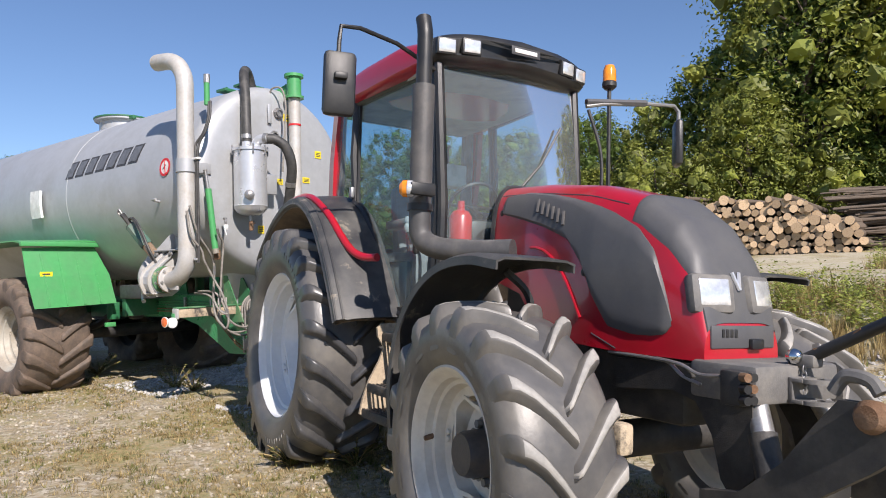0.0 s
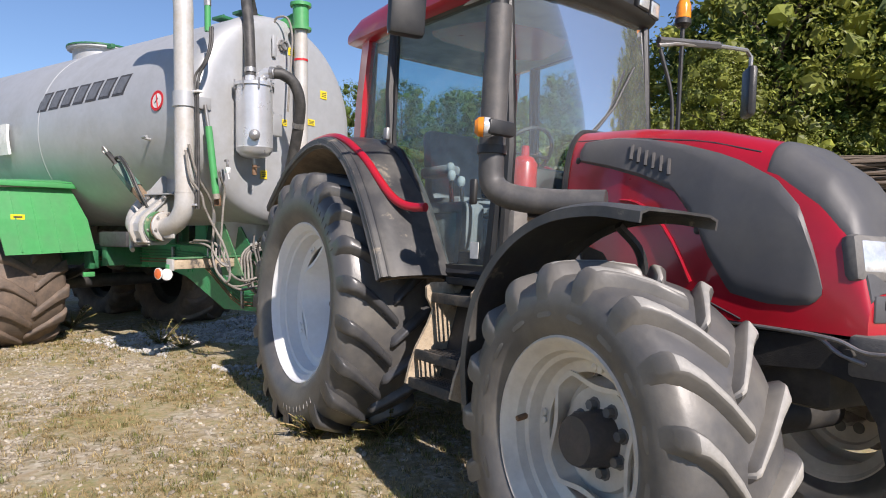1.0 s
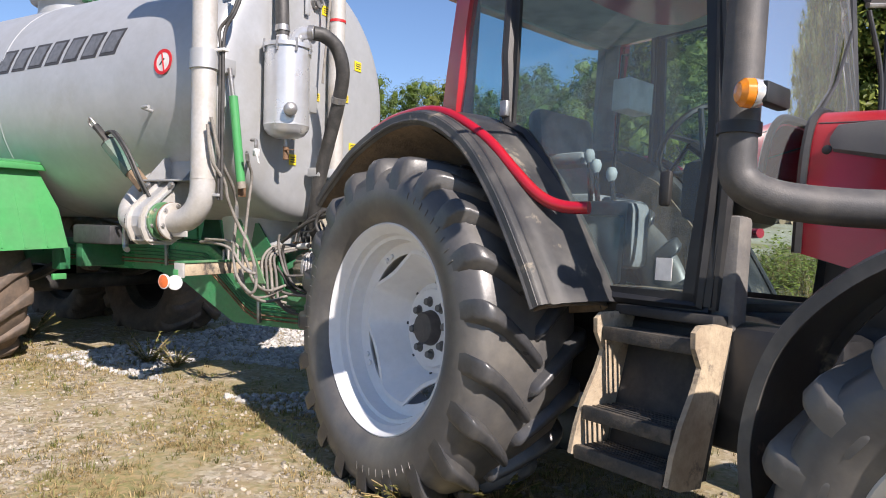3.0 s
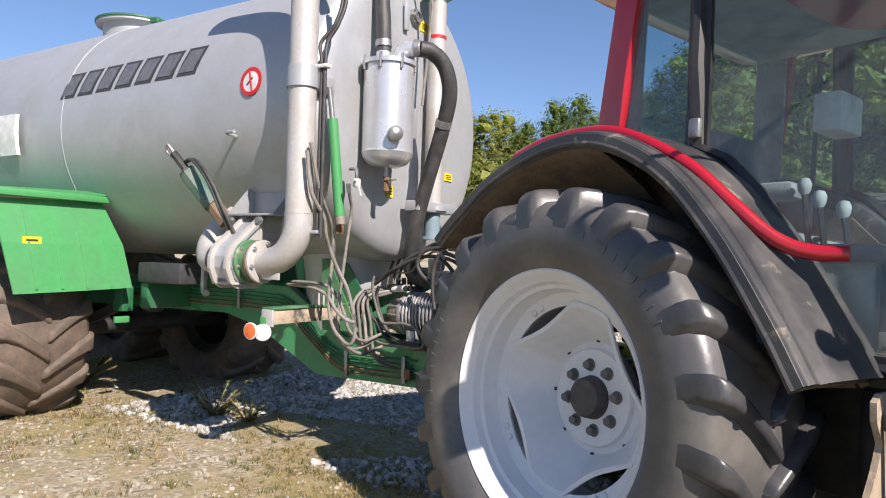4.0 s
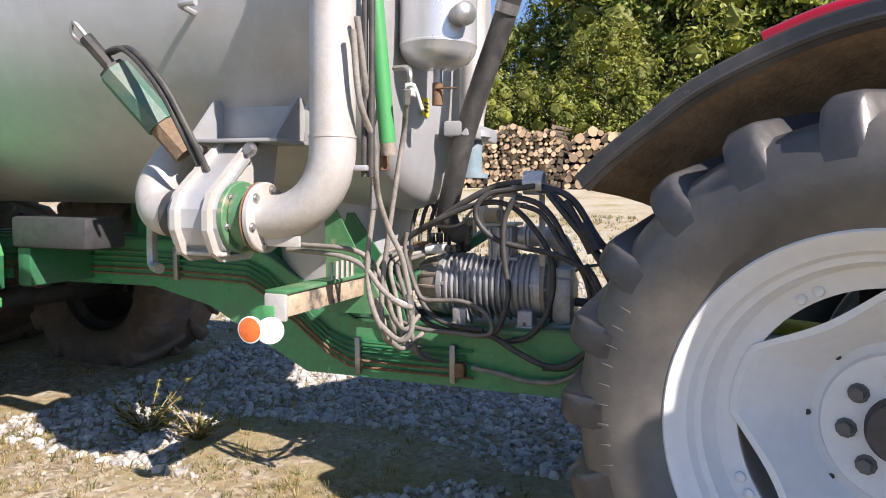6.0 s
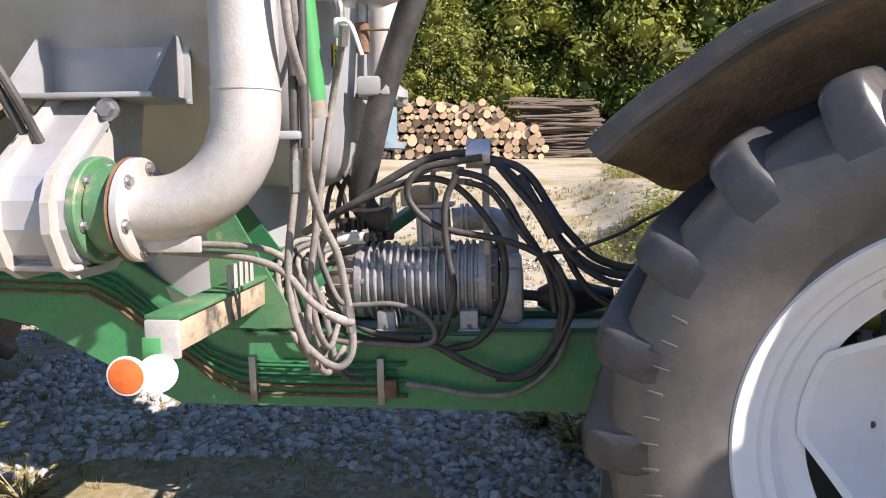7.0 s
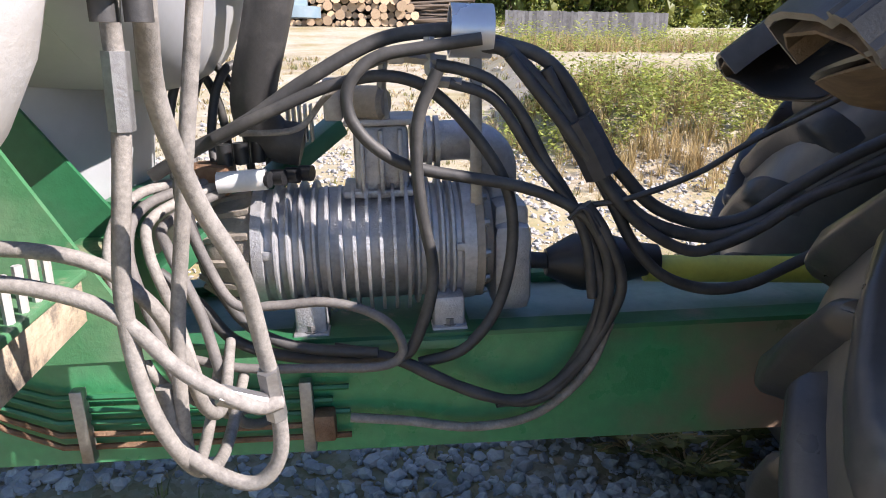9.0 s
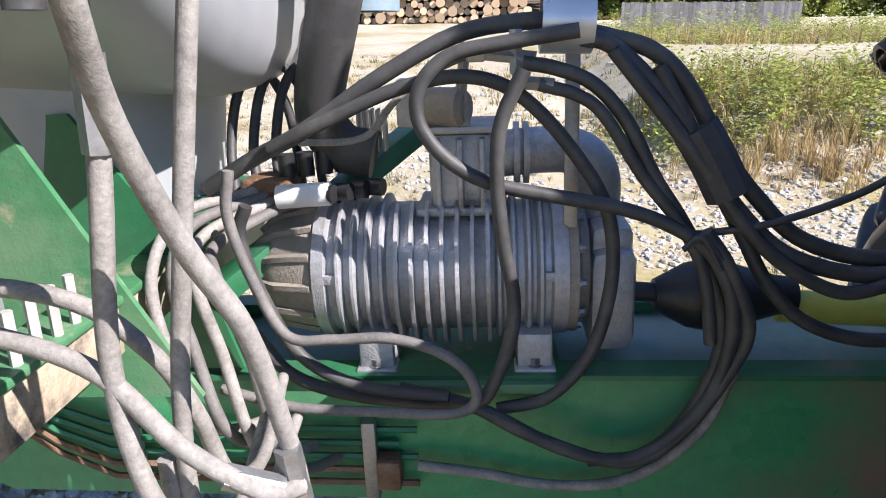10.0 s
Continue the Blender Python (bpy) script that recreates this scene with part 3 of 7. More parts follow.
def build_gravel():
    rnd = random.Random(11)
    t = (1 + 5 ** 0.5) / 2
    ico = [Vector(v).normalized() for v in ((-1, t, 0), (1, t, 0), (-1, -t, 0), (1, -t, 0), (0, -1, t), (0, 1, t), (0, -1, -t), (0, 1, -t), (t, 0, -1), (t, 0, 1), (-t, 0, -1), (-t, 0, 1))]
    tri = [(0, 11, 5), (0, 5, 1), (0, 1, 7), (0, 7, 10), (0, 10, 11), (1, 5, 9), (5, 11, 4), (11, 10, 2), (10, 7, 6), (7, 1, 8), (3, 9, 4), (3, 4, 2), (3, 2, 6), (3, 6, 8), (3, 8, 9), (4, 9, 5), (2, 4, 11), (6, 2, 10), (8, 6, 7), (9, 8, 1)]
    zones = [(-7.6, -2.6, 3.9, 6.6, 12500, 0.011, 0.046), (-9.5, -0.6, 0.5, 4.3, 12000, 0.006, 0.024), (-9.0, 0.0, 6.6, 10.5, 11000, 0.012, 0.042), (-12.0, -1.0, 10.5, 16.0, 900, 0.02, 0.05)]
    heap = {}
    for x0, x1, y0, y1, n, a, b in zones:
        verts, faces = heap.setdefault(a < 0.01, ([], []))
        for _ in range(n):
            x, y = rnd.uniform(x0, x1), rnd.uniform(y0, y1)
            if noise.noise(Vector((x * 0.8, y * 0.8, 4.0))) < -0.22:
                continue
            r = a + (b - a) * rnd.random() ** 2.2
            c = Vector((x, y, ground_z(x, y) + r * 0.15))
            rot = Euler((rnd.uniform(0, 6), rnd.uniform(0, 6), rnd.uniform(0, 6))).to_matrix()
            sc = (1, rnd.uniform(0.6, 1), rnd.uniform(0.45, 0.8))
            k = len(verts)
            for v in ico:
                w = rot @ Vector((v.x * sc[0], v.y * sc[1], v.z * sc[2])) * (r * rnd.uniform(0.8, 1.15))
                verts.append(tuple(c + Vector((w.x, w.y, w.z * 0.75))))
            faces += [(p + k, q + k, o + k) for p, q, o in tri]
    stuff_mesh("gravel", *heap[False], M_STONE, "loose pale limestone gravel on the ground", "gravel")
    stuff_mesh("fine_gravel", *heap[True], M_STONE2, "small dusty stones among the thin grass", "gravel")


def blades(spots, rnd, height, lean, n, width):
    verts, faces = [], []
    for x, y, s in spots:
        z = ground_z(x, y)
        for _ in range(n):
            a = rnd.uniform(0, 2 * math.pi)
            h = height * s * rnd.uniform(0.4, 1.15)
            d = Vector((math.cos(a), math.sin(a), 0))
            e = Vector((-d.y, d.x, 0)) * width * s * rnd.uniform(0.6, 1.2)
            o = Vector((x, y, z - 0.005)) + d * rnd.uniform(0, 0.05 * s)
            l = lean * rnd.uniform(0.3, 1.4)
            mid, tip = o + Vector((0, 0, h * 0.6)) + d * h * l * 0.35, o + Vector((0, 0, h * (1 - 0.25 * l))) + d * h * l
            k = len(verts)
            verts += [tuple(o - e), tuple(o + e), tuple(mid + e * 0.7), tuple(mid - e * 0.7), tuple(tip)]
            faces += [(k, k + 1, k + 2, k + 3), (k + 3, k + 2, k + 4)]
    return verts, faces


def build_grass():
    rnd = random.Random(21)
    green, dry = [], []
    for x0, x1, y0, y1, n, sc in ((-10.0, 0.6, 0.3, 4.2, 16000, 0.72), (-8.5, -1.0, 4.2, 6.6, 800, 0.8), (-10, 1.0, 6.6, 12.0, 1600, 1.2), (-13, -2.0, 11.0, 20.0, 1600, 1.8)):
        for _ in range(n):
            x, y = rnd.uniform(x0, x1), rnd.uniform(y0, y1)
            k = noise.noise(Vector((x * 0.55, y * 0.55, 9.0))) + 0.5 * noise.noise(Vector((x * 1.9, y * 1.9, 2.0)))
            if k < -0.18 + rnd.uniform(-0.25, 0.25):
                continue
            (green if rnd.random() < (0.42 if k > 0.25 else 0.25) else dry).append((x, y, sc * rnd.uniform(0.5, 1.3)))
    stuff_mesh("grass", *blades(green, rnd, 0.065, 0.8, 12, 0.0035), M_GRASS, "sparse short green grass tufts", "grass")
    stuff_mesh("dry_grass", *blades(dry, rnd, 0.055, 1.2, 13, 0.003), M_DRY, "thin dry straw-coloured grass", "grass")
    # tall growth on the bank and at the foot of the log piles
    tall, straw = [], []
    for _ in range(2600):
        x, y = rnd.uniform(-3.8, 4.5), rnd.uniform(8.5, 12.4)
        s = bump(x, -3.8, -2.5) * bump(y, 8.3, 9.6)
        if rnd.random() < s:
            (tall if rnd.random() < 0.62 and y > 9.6 + 0.5 * noise.noise(Vector((x * 1.3, y, 0))) else straw).append((x, y, rnd.uniform(0.6, 1.25) * (0.5 + 0.5 * s)))
    for _ in range(700):
        x, y = rnd.uniform(-16, 9), rnd.uniform(36, 40)
        (tall if rnd.random() < 0.7 else straw).append((x, y, rnd.uniform(0.7, 1.3)))
    for _ in range(900):
        x, y = rnd.uniform(-1.5, 8.0), rnd.uniform(19.0, 25.6)
        (tall if rnd.random() < 0.6 else straw).append((x, y, rnd.uniform(0.9, 1.7)))
    stuff_mesh("tall_dry_grass", *blades(straw, rnd, 0.34, 0.5, 16, 0.005), M_DRY, "tall dry straw-coloured grass on the bank", "grass")
    verts, faces = [], []
    for x, y, s in tall:
        z = ground_z(x, y)
        h = 0.46 * s * rnd.uniform(0.5, 1.25)
        for j in range(24):
            a, k = rnd.uniform(0, 6.28), rnd.random()
            c = Vector((x + math.cos(a) * 0.16 * s * rnd.random(), y + math.sin(a) * 0.16 * s * rnd.random(), z + h * (0.1 + 0.9 * k)))
            u = Vector((math.cos(a), math.sin(a), rnd.uniform(-0.3, 0.7))).normalized() * 0.045 * s * (1.2 - 0.6 * k)
            v = Vector((-math.sin(a), math.cos(a), rnd.uniform(-0.3, 0.3))) * 0.018 * s
            i = len(verts)
            verts += [tuple(c - u), tuple(c - v), tuple(c + u), tuple(c + v)]
            faces.append((i, i + 1, i + 2, i + 3))
    stuff_mesh("weeds", verts, faces, M_WEED, "tall leafy green weeds on the bank", "weeds")


def weed_plant(x, y, s, seed):
    rnd = random.Random(seed)
    root = tagged(new("weed_plant"), "small leafy weed with pale dry stalks on the gravel", "plant", "weeds on the gravel")
    root.matrix_basis = Matrix.Translation((x, y, ground_z(x, y)))
    bm, lf = bmesh.new(), bmesh.new()
    for k in range(26):
        a, l = rnd.uniform(0, 6.28), rnd.uniform(0.08, 0.26) * s
        d = Vector((math.cos(a), math.sin(a), 0))
        tip = d * l * 0.9 + Vector((0, 0, l * rnd.uniform(0.35, 1.1)))
        tube(bm, [(0, 0, -0.01), tip * 0.5 + Vector((0, 0, 0.02)), tip], 0.003, 4, True, 3)
        for j in range(9):
            c = tip * rnd.uniform(0.25, 1.0)
            u = (d + Vector((rnd.uniform(-1, 1), rnd.uniform(-1, 1), rnd.uniform(0, 0.6)))).normalized() * 0.028 * s
            v = Vector((-u.y, u.x, 0.004)) * 0.5
            lf.faces.new([lf.verts.new(q) for q in (c - u, c - v, c + u, c + v)])
    part("stalk_tuft", bm, M_DRY, root)
    part("foliage", lf, M_GRASS, root, smooth=False)


build_gravel()
build_grass()
weed_plant(-6.75, 4.30, 1.05, 1)
weed_plant(-6.45, 4.35, 0.8, 2)
weed_plant(-3.30, 3.05, 1.0, 3)
weed_plant(-2.95, 3.35, 1.2, 4)
weed_plant(-8.6, 4.35, 1.2, 5)
weed_plant(-3.9, 5.0, 1.5, 6)
weed_plant(-3.5, 5.1, 1.6, 7)
weed_plant(-4.15, 5.15, 1.4, 8)
weed_plant(-3.75, 4.85, 1.3, 9)
weed_plant(-3.3, 5.3, 1.5, 10)
weed_plant(-4.3, 5.45, 1.3, 11)


# ---- tractor ----
TR = Matrix(((0.91881, 0.39384, 0.02595, -3.08797), (-0.39469, 0.91707, 0.05658, 4.00584), (-0.00151, -0.06223, 0.99806, -0.04382), (0, 0, 0, 1)))
tractor = tagged(new("tractor"), "red farm tractor with grey bonnet panels and tinted cab", "tractor")
tractor.matrix_basis = TR


def tyre_mesh(bm, R, width, rim_r, lugs, lug_h, lug_w):
    """A tyre round the y axis, centred at the origin, outer side towards -y; bars like chevrons."""
    h = width / 2
    base = R - lug_h
    prof = [(-h * 0.86, rim_r), (-h * 0.98, rim_r + 0.022), (-h * 1.08, rim_r + (base - rim_r) * 0.22), (-h * 1.14, rim_r + (base - rim_r) * 0.45), (-h * 1.13, rim_r + (base - rim_r) * 0.68),
            (-h * 1.06, rim_r + (base - rim_r) * 0.86), (-h * 0.92, base - 0.012), (-h * 0.5, base + 0.006), (0, base + 0.012)]
    prof = prof + [(-a, r) for a, r in prof[-2::-1]]
    prof += [(h * 0.8, rim_r - 0.015), (-h * 0.8, rim_r - 0.015)]
    lathe(bm, prof, 96, (0, 1, 0), close=True)
    bmesh.ops.recalc_face_normals(bm, faces=bm.faces[:])
    return bm


def lug_meshes(R, width, lug_h, lug_w, mats):
    """One bar of the tread for each half of the tyre, to be turned round the y axis."""
    h = width / 2
    base = R - lug_h
    out = []
    for side in (-1, 1):
        bm = bmesh.new()
        rows = []
        # along the bar: lateral place, turn ahead, top height, breadth
        for lat, turn, top, half in ((-0.05, -0.01, -0.2, 0.5), (-0.03, 0.0, 0.75, 0.62), (0.02, 0.012, 0.97, 0.72), (0.32, 0.10, 1.0, 0.82), (0.62, 0.18, 1.0, 0.92), (0.84, 0.225, 0.97, 1.1), (0.95, 0.24, 0.84, 1.25), (1.0, 0.25, 0.5, 1.3), (1.035, 0.257, -0.2, 1.35), (1.04, 0.26, -0.75, 0.9)):
            rb = (base + 0.012 - 0.03 * lat * lat) if lat <= 0.9 else base - 0.02 - (lat - 0.9) * 0.9
            rt = base + 0.006 + lug_h * top - 0.012 * lat * lat
            rb = min(rb, rt) - 0.012
            hw = lug_w * half / 2
            ang = turn * (0.9 / R) * 1.05
            pts = []
            for rr, off in ((rb, -hw - 0.02), (rt - 0.012, -hw - 0.002), (rt - 0.003, -hw + 0.008), (rt, -hw + 0.018), (rt, hw - 0.018), (rt - 0.003, hw - 0.008), (rt - 0.012, hw + 0.002), (rb, hw + 0.02)):
                aa = ang + off / R
                pts.append(bm.verts.new((rr * math.cos(aa), side * h * 1.09 * lat, rr * math.sin(aa))))
            rows.append(pts)
        for p, q in zip(rows, rows[1:]):
            for k in range(8):
                f = bm.faces.new((p[k], p[(k + 1) % 8], q[(k + 1) % 8], q[k]))
                # index 1: bar tops, which may take a paler worn and sunlit colour
                f.material_index = 1 if k in (2, 3, 4) and len(rows) and rows.index(p) < 6 else 0
        bm.faces.new(rows[0])
        bm.faces.new(rows[-1][::-1])
        bmesh.ops.recalc_face_normals(bm, faces=bm.faces[:])
        me = bpy.data.meshes.new("lug")
        bm.to_mesh(me)
        bm.free()
        for m in mats:
            me.materials.append(m)
        for p in me.polygons:
            p.use_smooth = True
        me.set_sharp_from_angle(angle=radians(50))
        out.append(me)
    return out


def wheel(parent, c, R, width, rim_r, lugs, lug_h, lug_w, disc_y, nuts, pcd, cap_r, cap_h, rim_m, outer=-1, spin=0.0, cut=0.0, label="", tyre_m=None, ring_y=0.13, marks=0, lug_m=None, steer=0.0, inset=0.115, valve=False):
    """wheel > tyre, rim, hub_cap, nuts. disc_y: how far the disc lies inside the rim's outer edge."""
    m = Matrix.Translation(c) @ Matrix.Rotation(steer + (math.pi if outer > 0 else 0.0), 4, "Z") @ Matrix.Rotation(spin, 4, "Y")
    h = width / 2
    yo = -h * 0.9
    yd = yo + disc_y
    # disc: a dished plate with flats that leave openings to the rim's ring
    yr = yo + ring_y
    bm = bmesh.new()
    n = 96
    r_in = rim_r - inset

    def rad(k):
        a = 2 * math.pi * k / n
        r = r_in + 0.018
        if cut:
            q = (a + math.pi / 4) % (math.pi / 2) - math.pi / 4
            r = min(r, (r_in - cut) / max(0.3, math.cos(q)) * (1 - 0.04 * math.cos(4 * q)))
        return r
    rings = [[], [], [], [], [], []]
    for k in range(n):
        a = 2 * math.pi * k / n
        r = rad(k)
        for lst, rr, yy in zip(rings, (r, r, max(r - 0.02, 0.05), pcd + 0.10, pcd + 0.075, pcd + 0.065), (yr + 0.006, yr - 0.008, yr - 0.006, yd - 0.004, yd - 0.012, yd - 0.03)):
            lst.append(bm.verts.new((rr * math.cos(a), yy, rr * math.sin(a))))
    for p, q in zip(rings, rings[1:]):
        skin(bm, p, q)
    bm.faces.new(rings[-1])
    bmesh.ops.recalc_face_normals(bm, faces=bm.faces[:])
    bmesh.ops.transform(bm, matrix=m, verts=bm.verts[:])
    w = part("wheel", bm, rim_m, parent, label)
    bm = tyre_mesh(bmesh.new(), R, width, rim_r, lugs, lug_h, lug_w)
    bmesh.ops.transform(bm, matrix=m, verts=bm.verts[:])
    part("tyre", bm, tyre_m or M_TYRE, w, "black rubber tyre with deep dusty bars")
    for side, me in zip((0, 1), lug_meshes(R, width, lug_h, lug_w, [tyre_m or lug_m or M_TYRE, tyre_m or lug_m or M_LUG])):
        for i in range(lugs):
            ob = new("lug", me)
            ob.parent = w
            ob.matrix_basis = m @ Matrix.Rotation(-2 * math.pi * (i + 0.5 * side) / lugs, 4, "Y")
    bm = bmesh.new()
    lathe(bm, [(yo - 0.012, rim_r + 0.020), (yo - 0.018, rim_r + 0.010), (yo - 0.008, rim_r - 0.006), (yo + 0.012, rim_r - 0.016), (yo + 0.028, rim_r - 0.036), (yo + 0.045, rim_r - 0.040), (yo + 0.062, rim_r - 0.044), (yo + 0.068, rim_r - 0.062), (yo + ring_y * 0.75, rim_r - 0.068),
               (yr - 0.012, rim_r - 0.074), (yr - 0.006, r_in + 0.032), (yr, r_in + 0.012), (yr + 0.004, r_in), (yr + 0.016, r_in), (yr + 0.02, rim_r - 0.075), (h * 0.6, rim_r - 0.075), (h * 0.85, rim_r + 0.015), (h * 0.85, rim_r - 0.01), (h * 0.6, rim_r - 0.05), (yo + 0.02, rim_r - 0.012), (yo - 0.005, rim_r + 0.004)], 96, close=True)
    bmesh.ops.recalc_face_normals(bm, faces=bm.faces[:])
    bmesh.ops.transform(bm, matrix=m, verts=bm.verts[:])
    part("rim", bm, rim_m, w)
    for k in range(8):                      # pairs of rivets on the ring
        a = 2 * math.pi * (k // 2) / 4 + (0.06 if k % 2 else -0.06)
        c0 = Vector(((r_in + 0.022) * math.cos(a), yr - 0.004, (r_in + 0.022) * math.sin(a)))
        bm = lathe(bmesh.new(), [(0, 0.016), (0.008, 0.014), (0.012, 0.006), (0.0125, 0.0)], 14, (0, -1, 0), c0)
        bmesh.ops.transform(bm, matrix=m, verts=bm.verts[:])
        part("rivet", bm, rim_m, w)
    if marks:
        for k in range(marks):              # raised sidewall marks
            for grp in (0.0, 2.2, 4.1):
                a = grp + 0.085 * k
                rr = rim_r + (R - rim_r) * 0.50
                y0 = -h * 1.138
                t = Matrix.Rotation(-a, 4, "Y") @ Matrix.Translation((rr, y0, 0))
                bm = nbox((0, 0, 0), (0.036, 0.004, 0.008 - 0.002 * (k % 3)), 0.0015, m @ t)
                part("sidewall_mark", bm, tyre_m or M_TYRE, w)
    bm = lathe(bmesh.new(), [(yd - 0.03, cap_r * 1.06), (yd - 0.04, cap_r * 1.04), (yd - 0.045, cap_r), (yd - 0.03 - cap_h * 0.8, cap_r * 0.96), (yd - 0.03 - cap_h, cap_r * 0.86), (yd - 0.031 - cap_h, 0.0)], 40)
    bmesh.ops.recalc_face_normals(bm, faces=bm.faces[:])
    bmesh.ops.transform(bm, matrix=m, verts=bm.verts[:])
    part("hub_cap", bm, M_CAP, w, "dark painted hub cap")
    for k in range(nuts):
        a = 2 * math.pi * (k + 0.5) / nuts
        c0 = Vector((pcd * math.cos(a), yd - 0.03, pcd * math.sin(a)))
        bm = bolt(bmesh.new(), c0, (0, -1, 0), 0.019, 0.03)
        bmesh.ops.transform(bm, matrix=m, verts=bm.verts[:])
        part("wheel_nut", bm, M_NOSE, w, smooth=False)
    if valve:
        v0 = Matrix.Rotation(-spin, 4, "Y") @ Vector((-(rim_r - 0.045), yo + 0.075, 0.02))
        bm = cyl(bmesh.new(), v0, v0 + Vector((0, -0.05, -0.012)), 0.014, 0.011, 10)
        bmesh.ops.transform(bm, matrix=m, verts=bm.verts[:])
        part("valve_stem", bm, M_RUST, w, "dusty rubber valve stem")
    hole = None
    # dark discs on the plate stand for the shade in drilled holes
    for k in range(8):
        a = 2 * math.pi * k / 8 + 0.25
        for dr, da in ((0.105, 0.0), (0.145, 0.16)):
            rr = pcd + dr
            if rr > r_in - cut - 0.012:
                continue
            f = (rr - pcd - 0.10) / max(0.01, r_in - pcd - 0.10)
            yy = (yd - 0.004) + (yr - 0.006 - yd + 0.004) * max(0.0, f)
            if hole is None:
                bm = cyl(bmesh.new(), (0, -0.003, 0), (0, 0.006, 0), 0.009, n=8)
                hole = bpy.data.meshes.new("disc_hole")
                bm.to_mesh(hole)
                bm.free()
                hole.materials.append(M_INK)
            ob = new("disc_hole", hole)
            ob.parent = w
            ob.matrix_basis = m @ Matrix.Translation((rr * math.cos(a + da), yy, rr * math.sin(a + da)))
    return w


REAR_X, FRONT_X = -0.075, 2.52
for sgn in (-1, 1):
    wheel(tractor, (REAR_X, sgn * 0.745, 0.80), 0.87, 0.56, 0.515, 21, 0.052, 0.066, 0.33, 8, 0.1375, 0.088, 0.055, M_RIM, sgn, -0.55, 0.045, "silver-grey rear wheel with large lugged tyre", marks=9, lug_m=M_LUGD, ring_y=0.155, inset=0.13)
    wheel(tractor, (FRONT_X, sgn * 0.845, 0.537), 0.64, 0.42, 0.354, 17, 0.045, 0.058, 0.20, 8, 0.12, 0.10, 0.12, M_FRIM, sgn, 0.1, 0.03, "dusty white front wheel with lugged tyre", ring_y=0.125, steer=-0.064, valve=True)


def mirrored(fn):
    for sgn in (-1, 1):
        fn(sgn)


def sweep(bm, path, section, sgn):
    """Sweeps a section of (y, out) along a path in the x z plane; out is the way square to the path."""
    rows = []
    pts = [Vector((p[0], 0, p[1])) for p in path]
    sp = spline(pts, 6)
    for i, c in enumerate(sp):
        t = (sp[min(i + 1, len(sp) - 1)] - sp[max(i - 1, 0)]).normalized()
        nrm = Vector((-t.z, 0, t.x))
        if nrm.z < 0 and abs(t.x) > 0.2:
            nrm = -nrm
        rows.append([(c.x + nrm.x * o, sgn * y, c.z + nrm.z * o) for y, o in section])
    return rows


FEND = [(-0.965, 1.455), (-0.88, 1.53), (-0.77, 1.61), (-0.56, 1.745), (-0.22, 1.86), (0.10, 1.86), (0.40, 1.72), (0.64, 1.48), (0.84, 1.20), (0.95, 1.02)]


